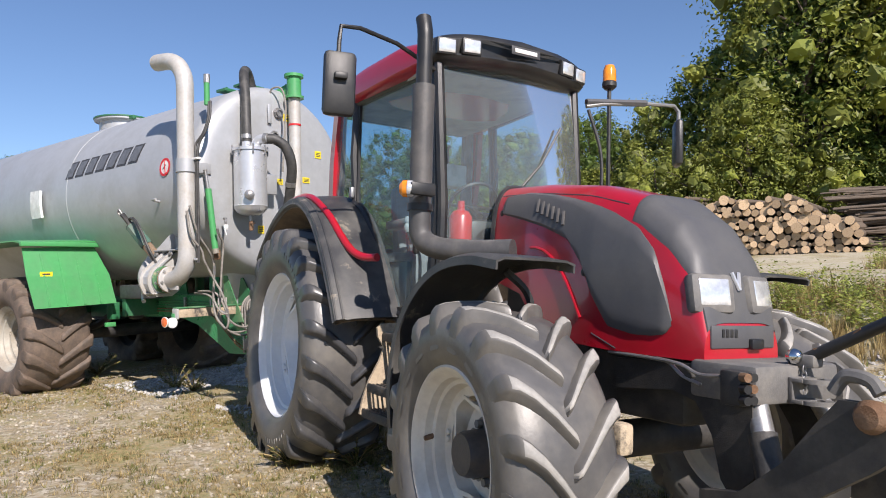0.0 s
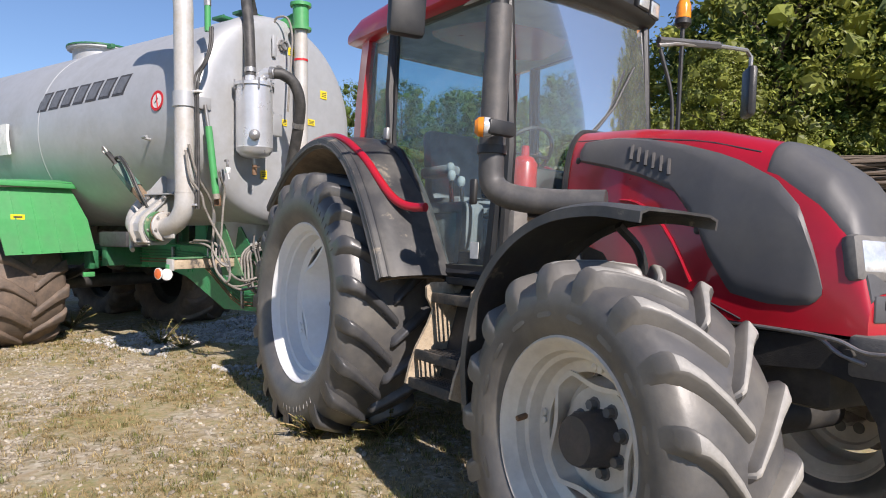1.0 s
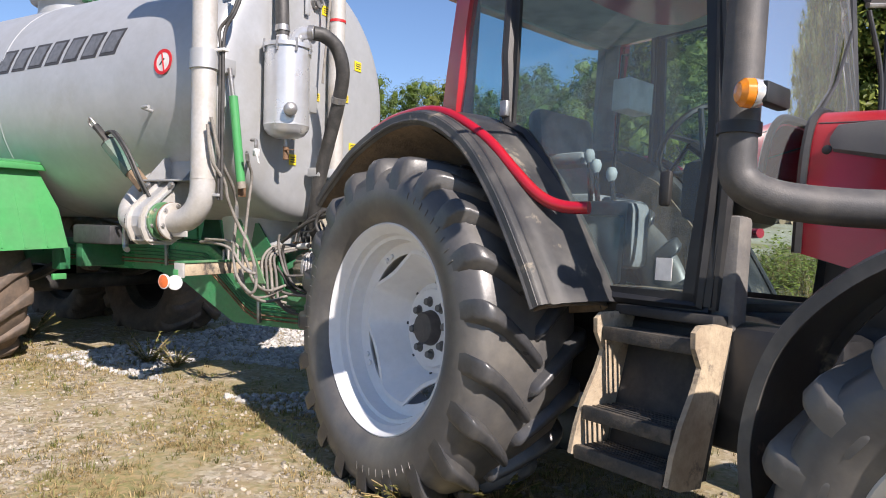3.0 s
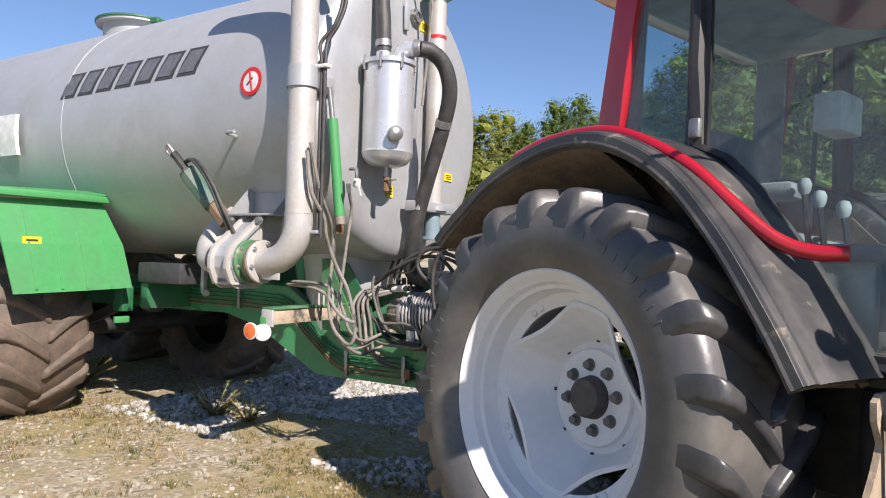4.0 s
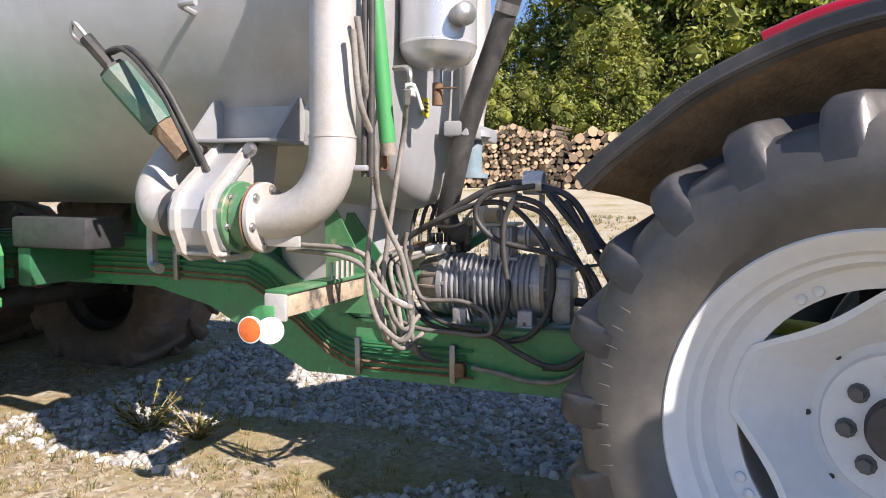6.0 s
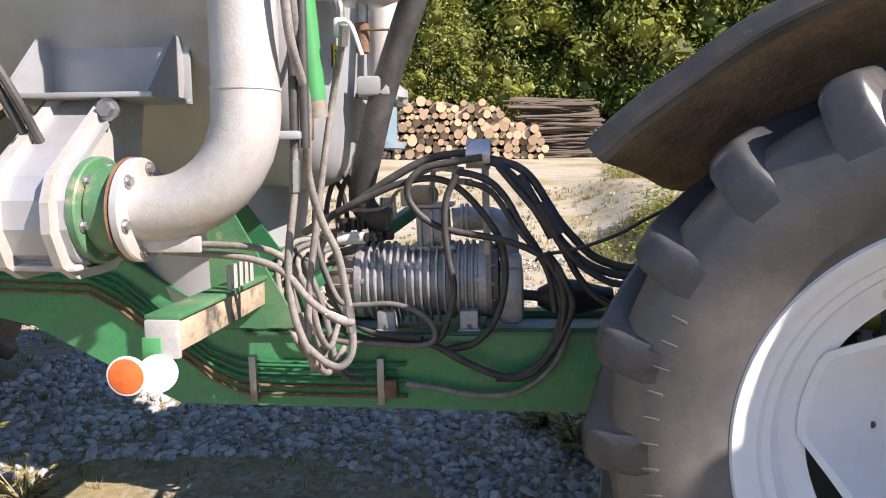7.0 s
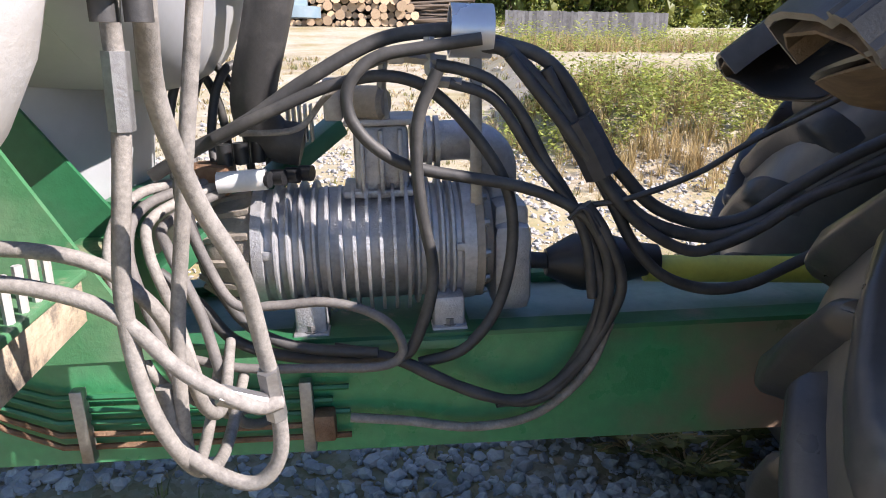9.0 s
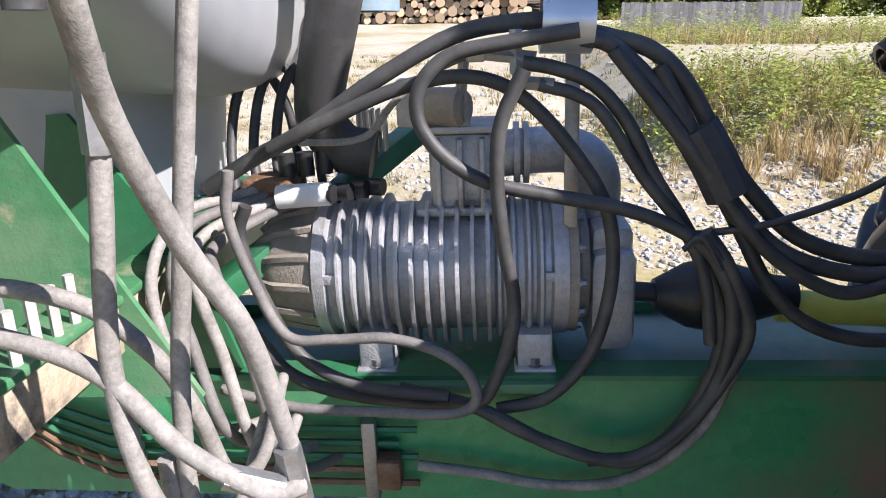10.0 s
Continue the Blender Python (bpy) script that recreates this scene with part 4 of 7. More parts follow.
def rear_fender(sgn):
    bm = loft(bmesh.new(), sweep(None, FEND, [(-0.94, -0.045), (-0.955, -0.03), (-0.955, 0.0), (-0.93, 0.012), (-0.88, 0.008), (-0.85, 0.022), (-0.80, 0.03), (-0.70, 0.045), (-0.60, 0.05), (-0.53, 0.045), (-0.52, 0.02), (-0.52, -0.03)], -sgn), thick=0.012)
    bmesh.ops.recalc_face_normals(bm, faces=bm.faces[:])
    f = part("rear_fender", bm, M_FENDER, tractor, "dusty black plastic rear fender")
    bm = loft(bmesh.new(), sweep(None, FEND, [(-0.935, -0.05), (-0.90, -0.02), (-0.80, 0.008), (-0.60, 0.02), (-0.545, 0.0), (-0.54, -0.03)], -sgn), thick=0.006)
    part("inner_liner", bm, M_MUD, f, "brown mud caked underside")
    # rolled tail: the sheet curves down from the outer lip to the inner side, with a rounded rear edge
    roll = [(0.952, -0.034), (0.90, -0.055), (0.82, -0.083), (0.74, -0.115), (0.66, -0.15), (0.59, -0.19), (0.535, -0.235)]

    def rolled(off):
        deep = sweep(None, FEND[:6], [(-y, o + off) for y, o in roll], -sgn)
        flat = sweep(None, FEND[:6], [(-y, off - 0.034) for y, o in roll], -sgn)
        return [[Vector(b).lerp(Vector(a), min(1.0, 0.12 + 0.9 * math.sqrt(i / 9))) for a, b in zip(p, q)] for i, (p, q) in enumerate(zip(deep, flat))]

    bm = loft(bmesh.new(), rolled(0.0), thick=0.006)
    bmesh.ops.recalc_face_normals(bm, faces=bm.faces[:])
    part("rolled_tail", bm, M_FENDER, f)
    bm = loft(bmesh.new(), rolled(-0.012), thick=0.004)
    bmesh.ops.recalc_face_normals(bm, faces=bm.faces[:])
    part("tail_mud", bm, M_MUD, f, "brown mud caked under the fender tail")
    wall = [(-0.70, 1.60), (-0.56, 1.72), (-0.22, 1.84), (0.10, 1.84), (0.40, 1.70), (0.64, 1.46), (0.84, 1.18), (0.90, 1.0), (0.60, 0.95), (0.30, 1.10), (-0.20, 1.20), (-0.45, 1.35)]
    part("inner_wall", prism(bmesh.new(), [(x, sgn * 0.50, z) for x, z in wall], (0, sgn * 0.015, 0)), M_MUD, f, smooth=False)
    for out, yy in ((-0.030, 0.962), (0.006, 0.955), (0.020, 0.915)):
        rows = sweep(None, FEND, [(-yy, out)], -sgn)
        part("lip_ridge", tube(bmesh.new(), [r[0] for r in rows], 0.011, 6, False), M_FENDER, f)
    rows = sweep(None, [(-0.42, 1.81), (-0.22, 1.868), (0.10, 1.868), (0.40, 1.728), (0.58, 1.575), (0.69, 1.475), (0.77, 1.425), (0.85, 1.405), (0.94, 1.405)], [(-0.80, 0.025)], -sgn)
    tr = [Vector(r[0]) for r in rows]
    n = len(tr)
    tr = [Vector((p.x, sgn * (0.915 - 0.23 * (i / n) ** 1.2), p.z)) for i, p in enumerate(tr)]
    part("red_trim", tube(bmesh.new(), tr, 0.027, 10, False), M_RED, f, "glossy red trim strip")


mirrored(rear_fender)


# bonnet
def bonnet(x, s):
    """A point of the bonnet: x along, s from -1 (right lower edge) over the top to 1."""
    top = np.interp(x, [1.58, 2.0, 2.4, 2.75, 2.92, 3.02, 3.07, 3.10], [1.865, 1.835, 1.78, 1.685, 1.56, 1.42, 1.28, 1.10])
    w = np.interp(x, [1.58, 2.0, 2.5, 2.8, 3.0, 3.10], [0.255, 0.295, 0.30, 0.275, 0.25, 0.235])
    low = np.interp(x, [1.58, 1.9, 2.05, 2.3, 2.6, 3.09], [1.30, 1.22, 1.06, 0.99, 0.97, 0.96])
    a = s * math.pi / 2
    e = 0.42
    yy = w * math.copysign(abs(math.sin(a)) ** e, s)
    k = math.cos(a) ** 0.55 if abs(s) < 1 else 0.0
    return Vector((x, yy + 0.03, low + (top - low) * k))


def bonnet_at(x, z, side, off):
    """The point of the bonnet at x and height z on one side, off metres proud."""
    def at(xx, zz):
        lo, hi = bonnet(xx, 1.0).z, bonnet(xx, 0.0).z
        k = max(0.0, min(1.0, (zz - lo) / (hi - lo)))
        return bonnet(xx, side * 2 / math.pi * math.acos(min(1.0, k ** (1 / 0.55))))
    p = at(x, z)
    du, dv = at(x + 0.01, z) - at(x - 0.01, z), at(x, z + 0.01) - at(x, z - 0.01)
    n = du.cross(dv)
    n = n.normalized() if n.length > 1e-9 else Vector((0, side, 0))
    return p + (n if n.y * side > 0 else -n) * off


def bonnet_front(x, s, off):
    p = bonnet(x, s)
    n = (bonnet(x, s + 0.01) - bonnet(x, s - 0.01)).cross(bonnet(x + 0.004, s) - bonnet(x - 0.004, s))
    n = n.normalized()
    return p + (n if n.z > 0 else -n) * off


def build_bonnet():
    bm = bmesh.new()
    xs = [1.58 + (3.10 - 1.58) * (i / 48) for i in range(49)]
    ss = [-1 + 2 * j / 48 for j in range(49)]
    rows = [[bonnet(x, s) for s in ss] for x in xs]
    rows.insert(0, [Vector((1.575, 0.03 + (p.y - 0.03) * 0.93, 1.3 + (p.z - 1.3) * 0.95)) for p in rows[0]])
    loft(bm, rows)
    end = rows[-1]
    cap = [bm.verts.new(p) for p in end]
    bm.faces.new(cap)
    bmesh.ops.recalc_face_normals(bm, faces=bm.faces[:])
    b = part("bonnet", bm, M_RED, tractor, "glossy red bonnet")
    xs = [1.66, 1.68, 1.9, 2.1, 2.3, 2.42, 2.5, 2.6, 2.75, 2.85, 2.92, 2.95]
    zt = [1.74, 1.785, 1.785, 1.755, 1.71, 1.675, 1.65, 1.61, 1.53, 1.42, 1.24, 1.12]
    zb = [1.72, 1.68, 1.63, 1.575, 1.50, 1.37, 1.22, 1.08, 1.05, 1.05, 1.06, 1.10]
    for side in (-1, 1):
        rows = []
        for i in range(61):
            x = 1.66 + 1.29 * i / 60
            t, l = float(np.interp(x, xs, zt)), float(np.interp(x, xs, zb))
            row = [bonnet_at(x, t, side, -0.004)]
            row += [bonnet_at(x, l + (t - l) * (1 - j / 12), side, 0.012 * min(1, 6 * (1 - abs(j / 6 - 1)), 20 * (1 - abs(i / 30 - 1))) + 0.004) for j in range(13)]
            row.append(bonnet_at(x, l, side, -0.004))
            rows.append(row)
        bm = loft(bmesh.new(), rows)
        bmesh.ops.recalc_face_normals(bm, faces=bm.faces[:])
        pn = part("side_panel", bm, M_PANEL, b, "dark grey bonnet side panel")
        for k in range(6):                       # maker's mark as plain bars
            x = 2.03 + 0.046 * k
            p, q = bonnet_at(x, 1.725 - 0.017 * k, side, 0.02), bonnet_at(x + 0.012, 1.655 - 0.017 * k, side, 0.02)
            part("emblem_bar", tube(bmesh.new(), [p, q], 0.009, 6, False), M_EXH, pn)
        p = bonnet_at(2.44, 1.33, side, 0.0)
        part("latch", lathe(bmesh.new(), [(-0.02, 0.02), (0.004, 0.02), (0.008, 0.014), (0.008, 0.0)], 16, (0, side, 0), p), M_BLACK, b)
        p = bonnet_at(1.655, 1.69, side, 0.0)
        part("latch", lathe(bmesh.new(), [(-0.02, 0.018), (0.004, 0.018), (0.008, 0.012), (0.008, 0.0)], 16, (0, side, 0), p), M_BLACK, b)
        pts = [bonnet_at(2.0 + 0.42 * k / 8, 1.47 - 0.36 * (k / 8) ** 2.2, side, 0.003) for k in range(9)]
        part("crease", tube(bmesh.new(), pts, 0.008, 6, False), M_RED, b)
        part("seam", tube(bmesh.new(), [bonnet_at(2.50 + 0.03 * k, 1.04 - 0.012 * k, side, -0.001) for k in range(6)], 0.004, 5, False), M_INK, b)
        part("seam", tube(bmesh.new(), [bonnet_at(1.60 + 1.06 * k / 10, float(bonnet(1.60 + 1.06 * k / 10, 0).z) - 0.062, side, -0.001) for k in range(11)], 0.004, 5, False), M_INK, b)
    rows = []
    for i in range(29):
        x = 2.70 + 0.397 * i / 28
        lim = 0.62 * min(1.0, 0.86 + 0.5 * (x - 2.70))
        row = [bonnet_front(x, lim * (2 * j / 20 - 1), 0.005 if 0 < i else -0.004) for j in range(21)]
        row[0], row[-1] = bonnet_front(x, -lim * 1.01, -0.004), bonnet_front(x, lim * 1.01, -0.004)
        rows.append(row)
    bm = loft(bmesh.new(), rows)
    bmesh.ops.recalc_face_normals(bm, faces=bm.faces[:])
    g = part("grille", bm, M_PANEL, b, "fine grey bonnet nose grille")
    for side in (-1, 1):
        m = Matrix.Translation((3.05, 0.03 + side * 0.145, 1.235)) @ Matrix.Rotation(side * 0.22, 4, "Z") @ Matrix.Rotation(-0.16, 4, "Y")
        h = part("headlamp", nbox((0, 0, 0), (0.075, 0.215, 0.175), 0.03, m), M_NOSE, g, "grey headlamp bezel")
        part("lens", nbox((0.031, 0, 0.004), (0.02, 0.15, 0.115), 0.008, m), M_LAMP, h, "clear headlamp lens")
    for dy in (-1, 1):
        part("emblem_bar", tube(bmesh.new(), [(3.085, 0.03, 1.255), (3.062, 0.03 + dy * 0.022, 1.33)], 0.009, 6, False), M_SILVER, g)
    part("grille_foot", nbox((3.100, 0.03, 1.06), (0.016, 0.40, 0.095), 0.006), M_PANEL, g)
    for k in range(4):
        part("badge_bar", nbox((3.109, -0.10 + 0.026 * k, 1.075), (0.006, 0.016, 0.034), 0.002), M_BLACK, g)
    part("handle", nbox((3.113, 0.10, 1.03), (0.03, 0.08, 0.045), 0.008), M_BLACK, g)
    part("rear_gasket", tube(bmesh.new(), [bonnet(1.575, -1 + 2 * k / 24) for k in range(25)], 0.02, 6, False), M_BLACK, b)
    return b


build_bonnet()


# cab
def build_cab():
    # pillars: (bottom, top, radius) for one side of the cab
    yb, yt = 0.60, 0.56
    roof_z = 2.62

    def bar(name, pts, r, m=M_BLACK, n=8, smooth=False, label=""):
        return part(name, tube(bmesh.new(), pts, r, n, smooth), m, tractor, label)

    for s in (-1, 1):
        o = 0.02
        bar("front_pillar", [(1.40, s * 0.50 + o, 1.06), (1.44, s * 0.52 + o, 1.75), (1.36, s * 0.53 + o, roof_z)], 0.032)
        bar("door_pillar", [(0.30, s * 0.60 + o, 1.84), (0.27, s * 0.62 + o, 2.2), (0.25, s * 0.60 + o, roof_z)], 0.034)
        bm = loft(bmesh.new(), [[(-0.25, s * 0.62 + o, 1.915), (-0.10, s * 0.64 + o, 1.915)], [(-0.20, s * 0.64 + o, 2.2), (-0.07, s * 0.655 + o, 2.2)], [(-0.16, s * 0.63 + o, 2.68), (-0.02, s * 0.645 + o, 2.68)]], thick=0.05)
        bmesh.ops.recalc_face_normals(bm, faces=bm.faces[:])
        part("rear_pillar", bm, M_RED, tractor, "red rear cab pillar")
        bar("sill", [(0.90, s * 0.52 + o, 1.04), (1.40, s * 0.50 + o, 1.05)], 0.04)
        # door with a bowed lower edge over the fender
        edge = [(0.29, 1.86), (0.42, 1.80), (0.56, 1.66), (0.72, 1.42), (0.86, 1.16), (0.93, 1.07), (1.36, 1.07), (1.40, 1.75), (1.34, 2.60), (0.27, 2.60)]
        yy = lambda x, z: s * (0.605 - 0.075 * max(0.0, (x - 0.3)) - 0.02 * max(0, z - 2.0)) + o
        bm = bmesh.new()
        f = bm.faces.new([bm.verts.new((x, yy(x, z), z)) for x, z in edge])
        door = part("door_glass", bm, M_GLASS, tractor, "tinted glass cab door", smooth=False)
        door.visible_shadow = False
        part("door_seal", tube(bmesh.new(), [(x, yy(x, z) + s * 0.006, z) for x, z in edge + edge[:1]], 0.026, 6, False), M_BLACK, door)
        for nm, out in (("front_stile", [(1.29, 1.07), (1.41, 1.07), (1.445, 1.75), (1.365, 2.61), (1.27, 2.61), (1.35, 1.75)]), ("bottom_stile", [(0.92, 1.05), (1.37, 1.05), (1.36, 1.115), (0.90, 1.115)]), ("rear_stile", [(0.24, 1.86), (0.34, 1.84), (0.33, 2.2), (0.31, 2.61), (0.21, 2.61), (0.23, 2.2)])):
            part(nm, prism(bmesh.new(), [(x, yy(x, z) - s * 0.004, z) for x, z in out], (0, s * 0.02, 0)), M_BLACK, door, smooth=False)
        if s < 0:
            part("sticker", nbox((1.20, yy(1.2, 1.2) - 0.004, 1.20), (0.075, 0.004, 0.09), 0.001), M_WHITE, door, "white paper sticker", smooth=False)
            part("grab_rail", tube(bmesh.new(), [(1.30, yy(1.3, 1.4) + 0.05, 1.35), (1.28, yy(1.3, 1.4) + 0.09, 1.6), (1.26, yy(1.3, 1.4) + 0.07, 1.85)], 0.012, 8), M_BLACK, door)
        part("door_handle", nbox((1.20, yy(1.2, 1.5) + s * 0.03, 1.52), (0.05, 0.03, 0.14), 0.012), M_BLACK, door)
        bm = bmesh.new()
        bm.faces.new([bm.verts.new((x, s * 0.625 + o, z)) for x, z in ((-0.08, 1.86), (0.27, 1.86), (0.24, 2.60), (-0.03, 2.60))])
        g = part("side_window", bm, M_GLASS, tractor, "tinted rear quarter window", smooth=False)
        g.visible_shadow = False
        part("window_hinge", nbox((0.30, s * 0.645 + o, 1.93), (0.05, 0.03, 0.08), 0.01), M_STEEL, g)
    bm = bmesh.new()
    rows = [[(1.44 + 0.05 * (1 - (k / 5) ** 2), 0.1 * k + 0.02, 1.50), (1.45 + 0.05 * (1 - (k / 5) ** 2), 0.1 * k + 0.02, 2.0), (1.37 + 0.05 * (1 - (k / 5) ** 2), 0.1 * k + 0.02, 2.62)] for k in range(-5, 6)]
    g = part("windscreen", loft(bm, rows), M_GLASS, tractor, "tinted curved windscreen")
    g.visible_shadow = False
    part("wiper", tube(bmesh.new(), [(1.51, 0.0, 1.86), (1.50, 0.18, 2.05), (1.47, 0.36, 2.32)], 0.008, 6, False), M_BLACK, tractor)
    bm = bmesh.new()
    bm.faces.new([bm.verts.new(p) for p in ((-0.22, -0.55, 1.5), (-0.22, 0.6, 1.5), (-0.12, 0.6, 2.6), (-0.12, -0.55, 2.6))])
    g = part("rear_window", bm, M_GLASS, tractor, smooth=False)
    g.visible_shadow = False
    # roof: rounded red slab with black front visor
    rows = []
    for i, (x, zt, hw) in enumerate([(-0.34, 2.70, 0.60), (-0.31, 2.76, 0.68), (-0.1, 2.83, 0.70), (0.5, 2.87, 0.68), (1.0, 2.86, 0.66), (1.30, 2.80, 0.62)]):
        rows.append([(x, 0.02 + hw * math.copysign(abs(math.sin(a)) ** 0.45, math.sin(a)), 2.66 + (zt - 2.66) * math.copysign(abs(math.cos(a)) ** 0.45, math.cos(a)) * (1.0 if math.cos(a) > 0 else 0.35)) for a in [2 * math.pi * k / 40 for k in range(40)]])
    bm = loft(bmesh.new(), rows, closed=True)
    for r in (rows[0], rows[-1]):
        bm.faces.new([bm.verts.new(p) for p in r])
    bmesh.ops.recalc_face_normals(bm, faces=bm.faces[:])
    part("roof", bm, M_RED, tractor, "glossy red cab roof")
    rows = []
    for x, zt, zb, hw in [(1.20, 2.815, 2.585, 0.605), (1.40, 2.81, 2.585, 0.61), (1.475, 2.80, 2.59, 0.605), (1.515, 2.78, 2.61, 0.59), (1.53, 2.75, 2.64, 0.57)]:
        row = []
        for k in range(40):
            a = 2 * math.pi * k / 40
            yv = hw * math.copysign(abs(math.sin(a)) ** 0.4, math.sin(a))
            zz = (zt + zb) / 2 + (zt - zb) / 2 * math.copysign(abs(math.cos(a)) ** 0.5, math.cos(a))
            row.append((x - 0.12 * (yv / 0.6) ** 2, 0.02 + yv, zz + 0.03 * (1 - (yv / 0.6) ** 2)))
        rows.append(row)
    bm = loft(bmesh.new(), rows, closed=True)
    bm.faces.new([bm.verts.new(p) for p in rows[-1]])
    bm.faces.new([bm.verts.new(p) for p in rows[0]])
    bmesh.ops.recalc_face_normals(bm, faces=bm.faces[:])
    visor = part("roof_visor", bm, M_BLACK, tractor, "black front roof visor")
    for yv in (-0.50, -0.35, 0.39, 0.53):
        m = Matrix.Translation((1.522 - 0.12 * ((yv - 0.02) / 0.6) ** 2, yv, 2.70 + 0.03 * (1 - ((yv - 0.02) / 0.6) ** 2))) @ Matrix.Rotation(0.5 * (yv - 0.02), 4, "Z") @ Matrix.Rotation(0.05, 4, "Y")
        lamp = part("work_lamp", nbox((0, 0, 0), (0.04, 0.13, 0.105), 0.012, m), M_BLACK, visor)
        part("lens", nbox((0.018, 0, 0), (0.012, 0.105, 0.08), 0.005, m), M_LAMP, lamp, "clear work lamp lens")
    bd = part("badge", nbox((1.532, 0.02, 2.742), (0.008, 0.22, 0.055), 0.002), M_INK, visor)
    part("badge_bar", nbox((1.537, 0.02, 2.742), (0.004, 0.17, 0.026), 0.001), M_WHITE, bd)
    part("lower_panel", nbox((1.42, -0.44, 1.2), (0.14, 0.10, 0.44), 0.02), M_NOSE, tractor, "grey panel under the windscreen corner")
    part("headliner", nbox((0.58, 0.02, 2.605), (1.5, 1.14, 0.03), 0.01), M_LINER, tractor, "pale grey cab headliner")
    for s in (-1, 1):
        part("pillar_trim", nbox((-0.11, 0.02 + s * 0.585, 2.2), (0.17, 0.025, 0.86), 0.01), M_SEAT, tractor)
    # floor, seat, wheel and dashboard seen through the glass
    part("cab_floor", nbox((0.62, 0.02, 1.06), (1.5, 1.0, 0.06), 0.02), M_CHASSIS, tractor)
    part("cab_rear_wall", nbox((-0.22, 0.02, 1.32), (0.05, 1.1, 0.5), 0.02), M_CHASSIS, tractor)
    seat = part("seat", nbox((0.30, 0.05, 1.50), (0.46, 0.48, 0.12), 0.04), M_SEAT, tractor, "grey fabric driver's seat")
    m = Matrix.Translation((0.08, 0.05, 1.78)) @ Matrix.Rotation(radians(-10), 4, "Y")
    part("backrest", nbox((0, 0, 0), (0.12, 0.46, 0.55), 0.05, m), M_SEAT, seat)
    part("armrest", nbox((0.36, -0.24, 1.72), (0.34, 0.12, 0.07), 0.025), M_SEAT, seat)
    part("seat_base", nbox((0.30, 0.05, 1.26), (0.34, 0.36, 0.36), 0.04), M_BLACK, seat)
    part("dashboard", nbox((1.14, 0.03, 1.56), (0.26, 0.44, 0.28), 0.05), M_BLACK, tractor)
    bm = tube(bmesh.new(), [(1.02, 0.03, 1.74), (0.93, 0.03, 1.80)], 0.03, 8, False)
    sw = part("steering_column", bm, M_BLACK, tractor)
    bm = bmesh.new()
    d, u, v = basis(Vector((-0.8, 0, 0.6)))
    c = Vector((0.92, 0.03, 1.82))
    tube(bm, [c + u * 0.19 * math.cos(a) + v * 0.19 * math.sin(a) for a in [2 * math.pi * k / 24 for k in range(25)]], 0.014, 6, False)
    tube(bm, [c - u * 0.19, c + u * 0.19], 0.012, 6, False)
    tube(bm, [c, c - v * 0.19], 0.012, 6, False)
    part("steering_wheel", bm, M_BLACK, sw)
    for x, y, h in ((0.62, -0.30, 0.32), (0.70, -0.34, 0.26), (0.78, -0.32, 0.22)):
        lv = part("lever", tube(bmesh.new(), [(x, y, 1.40), (x - 0.04, y, 1.40 + h)], 0.012, 6, False), M_BLACK, tractor)
        part("knob", lathe(bmesh.new(), [(-0.03, 0.012), (-0.01, 0.024), (0.015, 0.027), (0.035, 0.018), (0.04, 0.0)], 14, (0, 0, 1), (x - 0.04, y, 1.40 + h)), M_LINER, lv, "pale plastic knob")
    sc = part("side_console", nbox((0.55, -0.36, 1.34), (0.8, 0.18, 0.30), 0.04), M_SEAT, tractor, "grey plastic side console")
    part("console_panel", nbox((0.78, -0.455, 1.27), (0.30, 0.012, 0.30), 0.02), M_LINER, sc, "pale console side panel")
    part("floor_mat", nbox((1.05, -0.30, 1.105), (0.5, 0.4, 0.02), 0.006), M_MUDSTEP, tractor, "muddy cab floor mat")
    ext = part("fire_extinguisher", lathe(bmesh.new(), [(0, 0.06), (0.015, 0.072), (0.19, 0.072), (0.225, 0.05), (0.235, 0.025), (0.29, 0.022)], 24, (0, 0, 1), (1.32, -0.30, 1.50)), M_FIRE, tractor, "red can behind the windscreen")
    part("monitor", nbox((0.50, 0.10, 2.10), (0.12, 0.20, 0.17), 0.012), M_WHITE, tractor, "pale control box on a pole")
    part("monitor_arm", tube(bmesh.new(), [(0.44, 0.12, 2.34), (0.40, 0.12, 2.35), (0.40, 0.12, 2.1), (0.39, 0.12, 1.6)], 0.011, 6, False), M_BLACK, tractor)


build_cab()


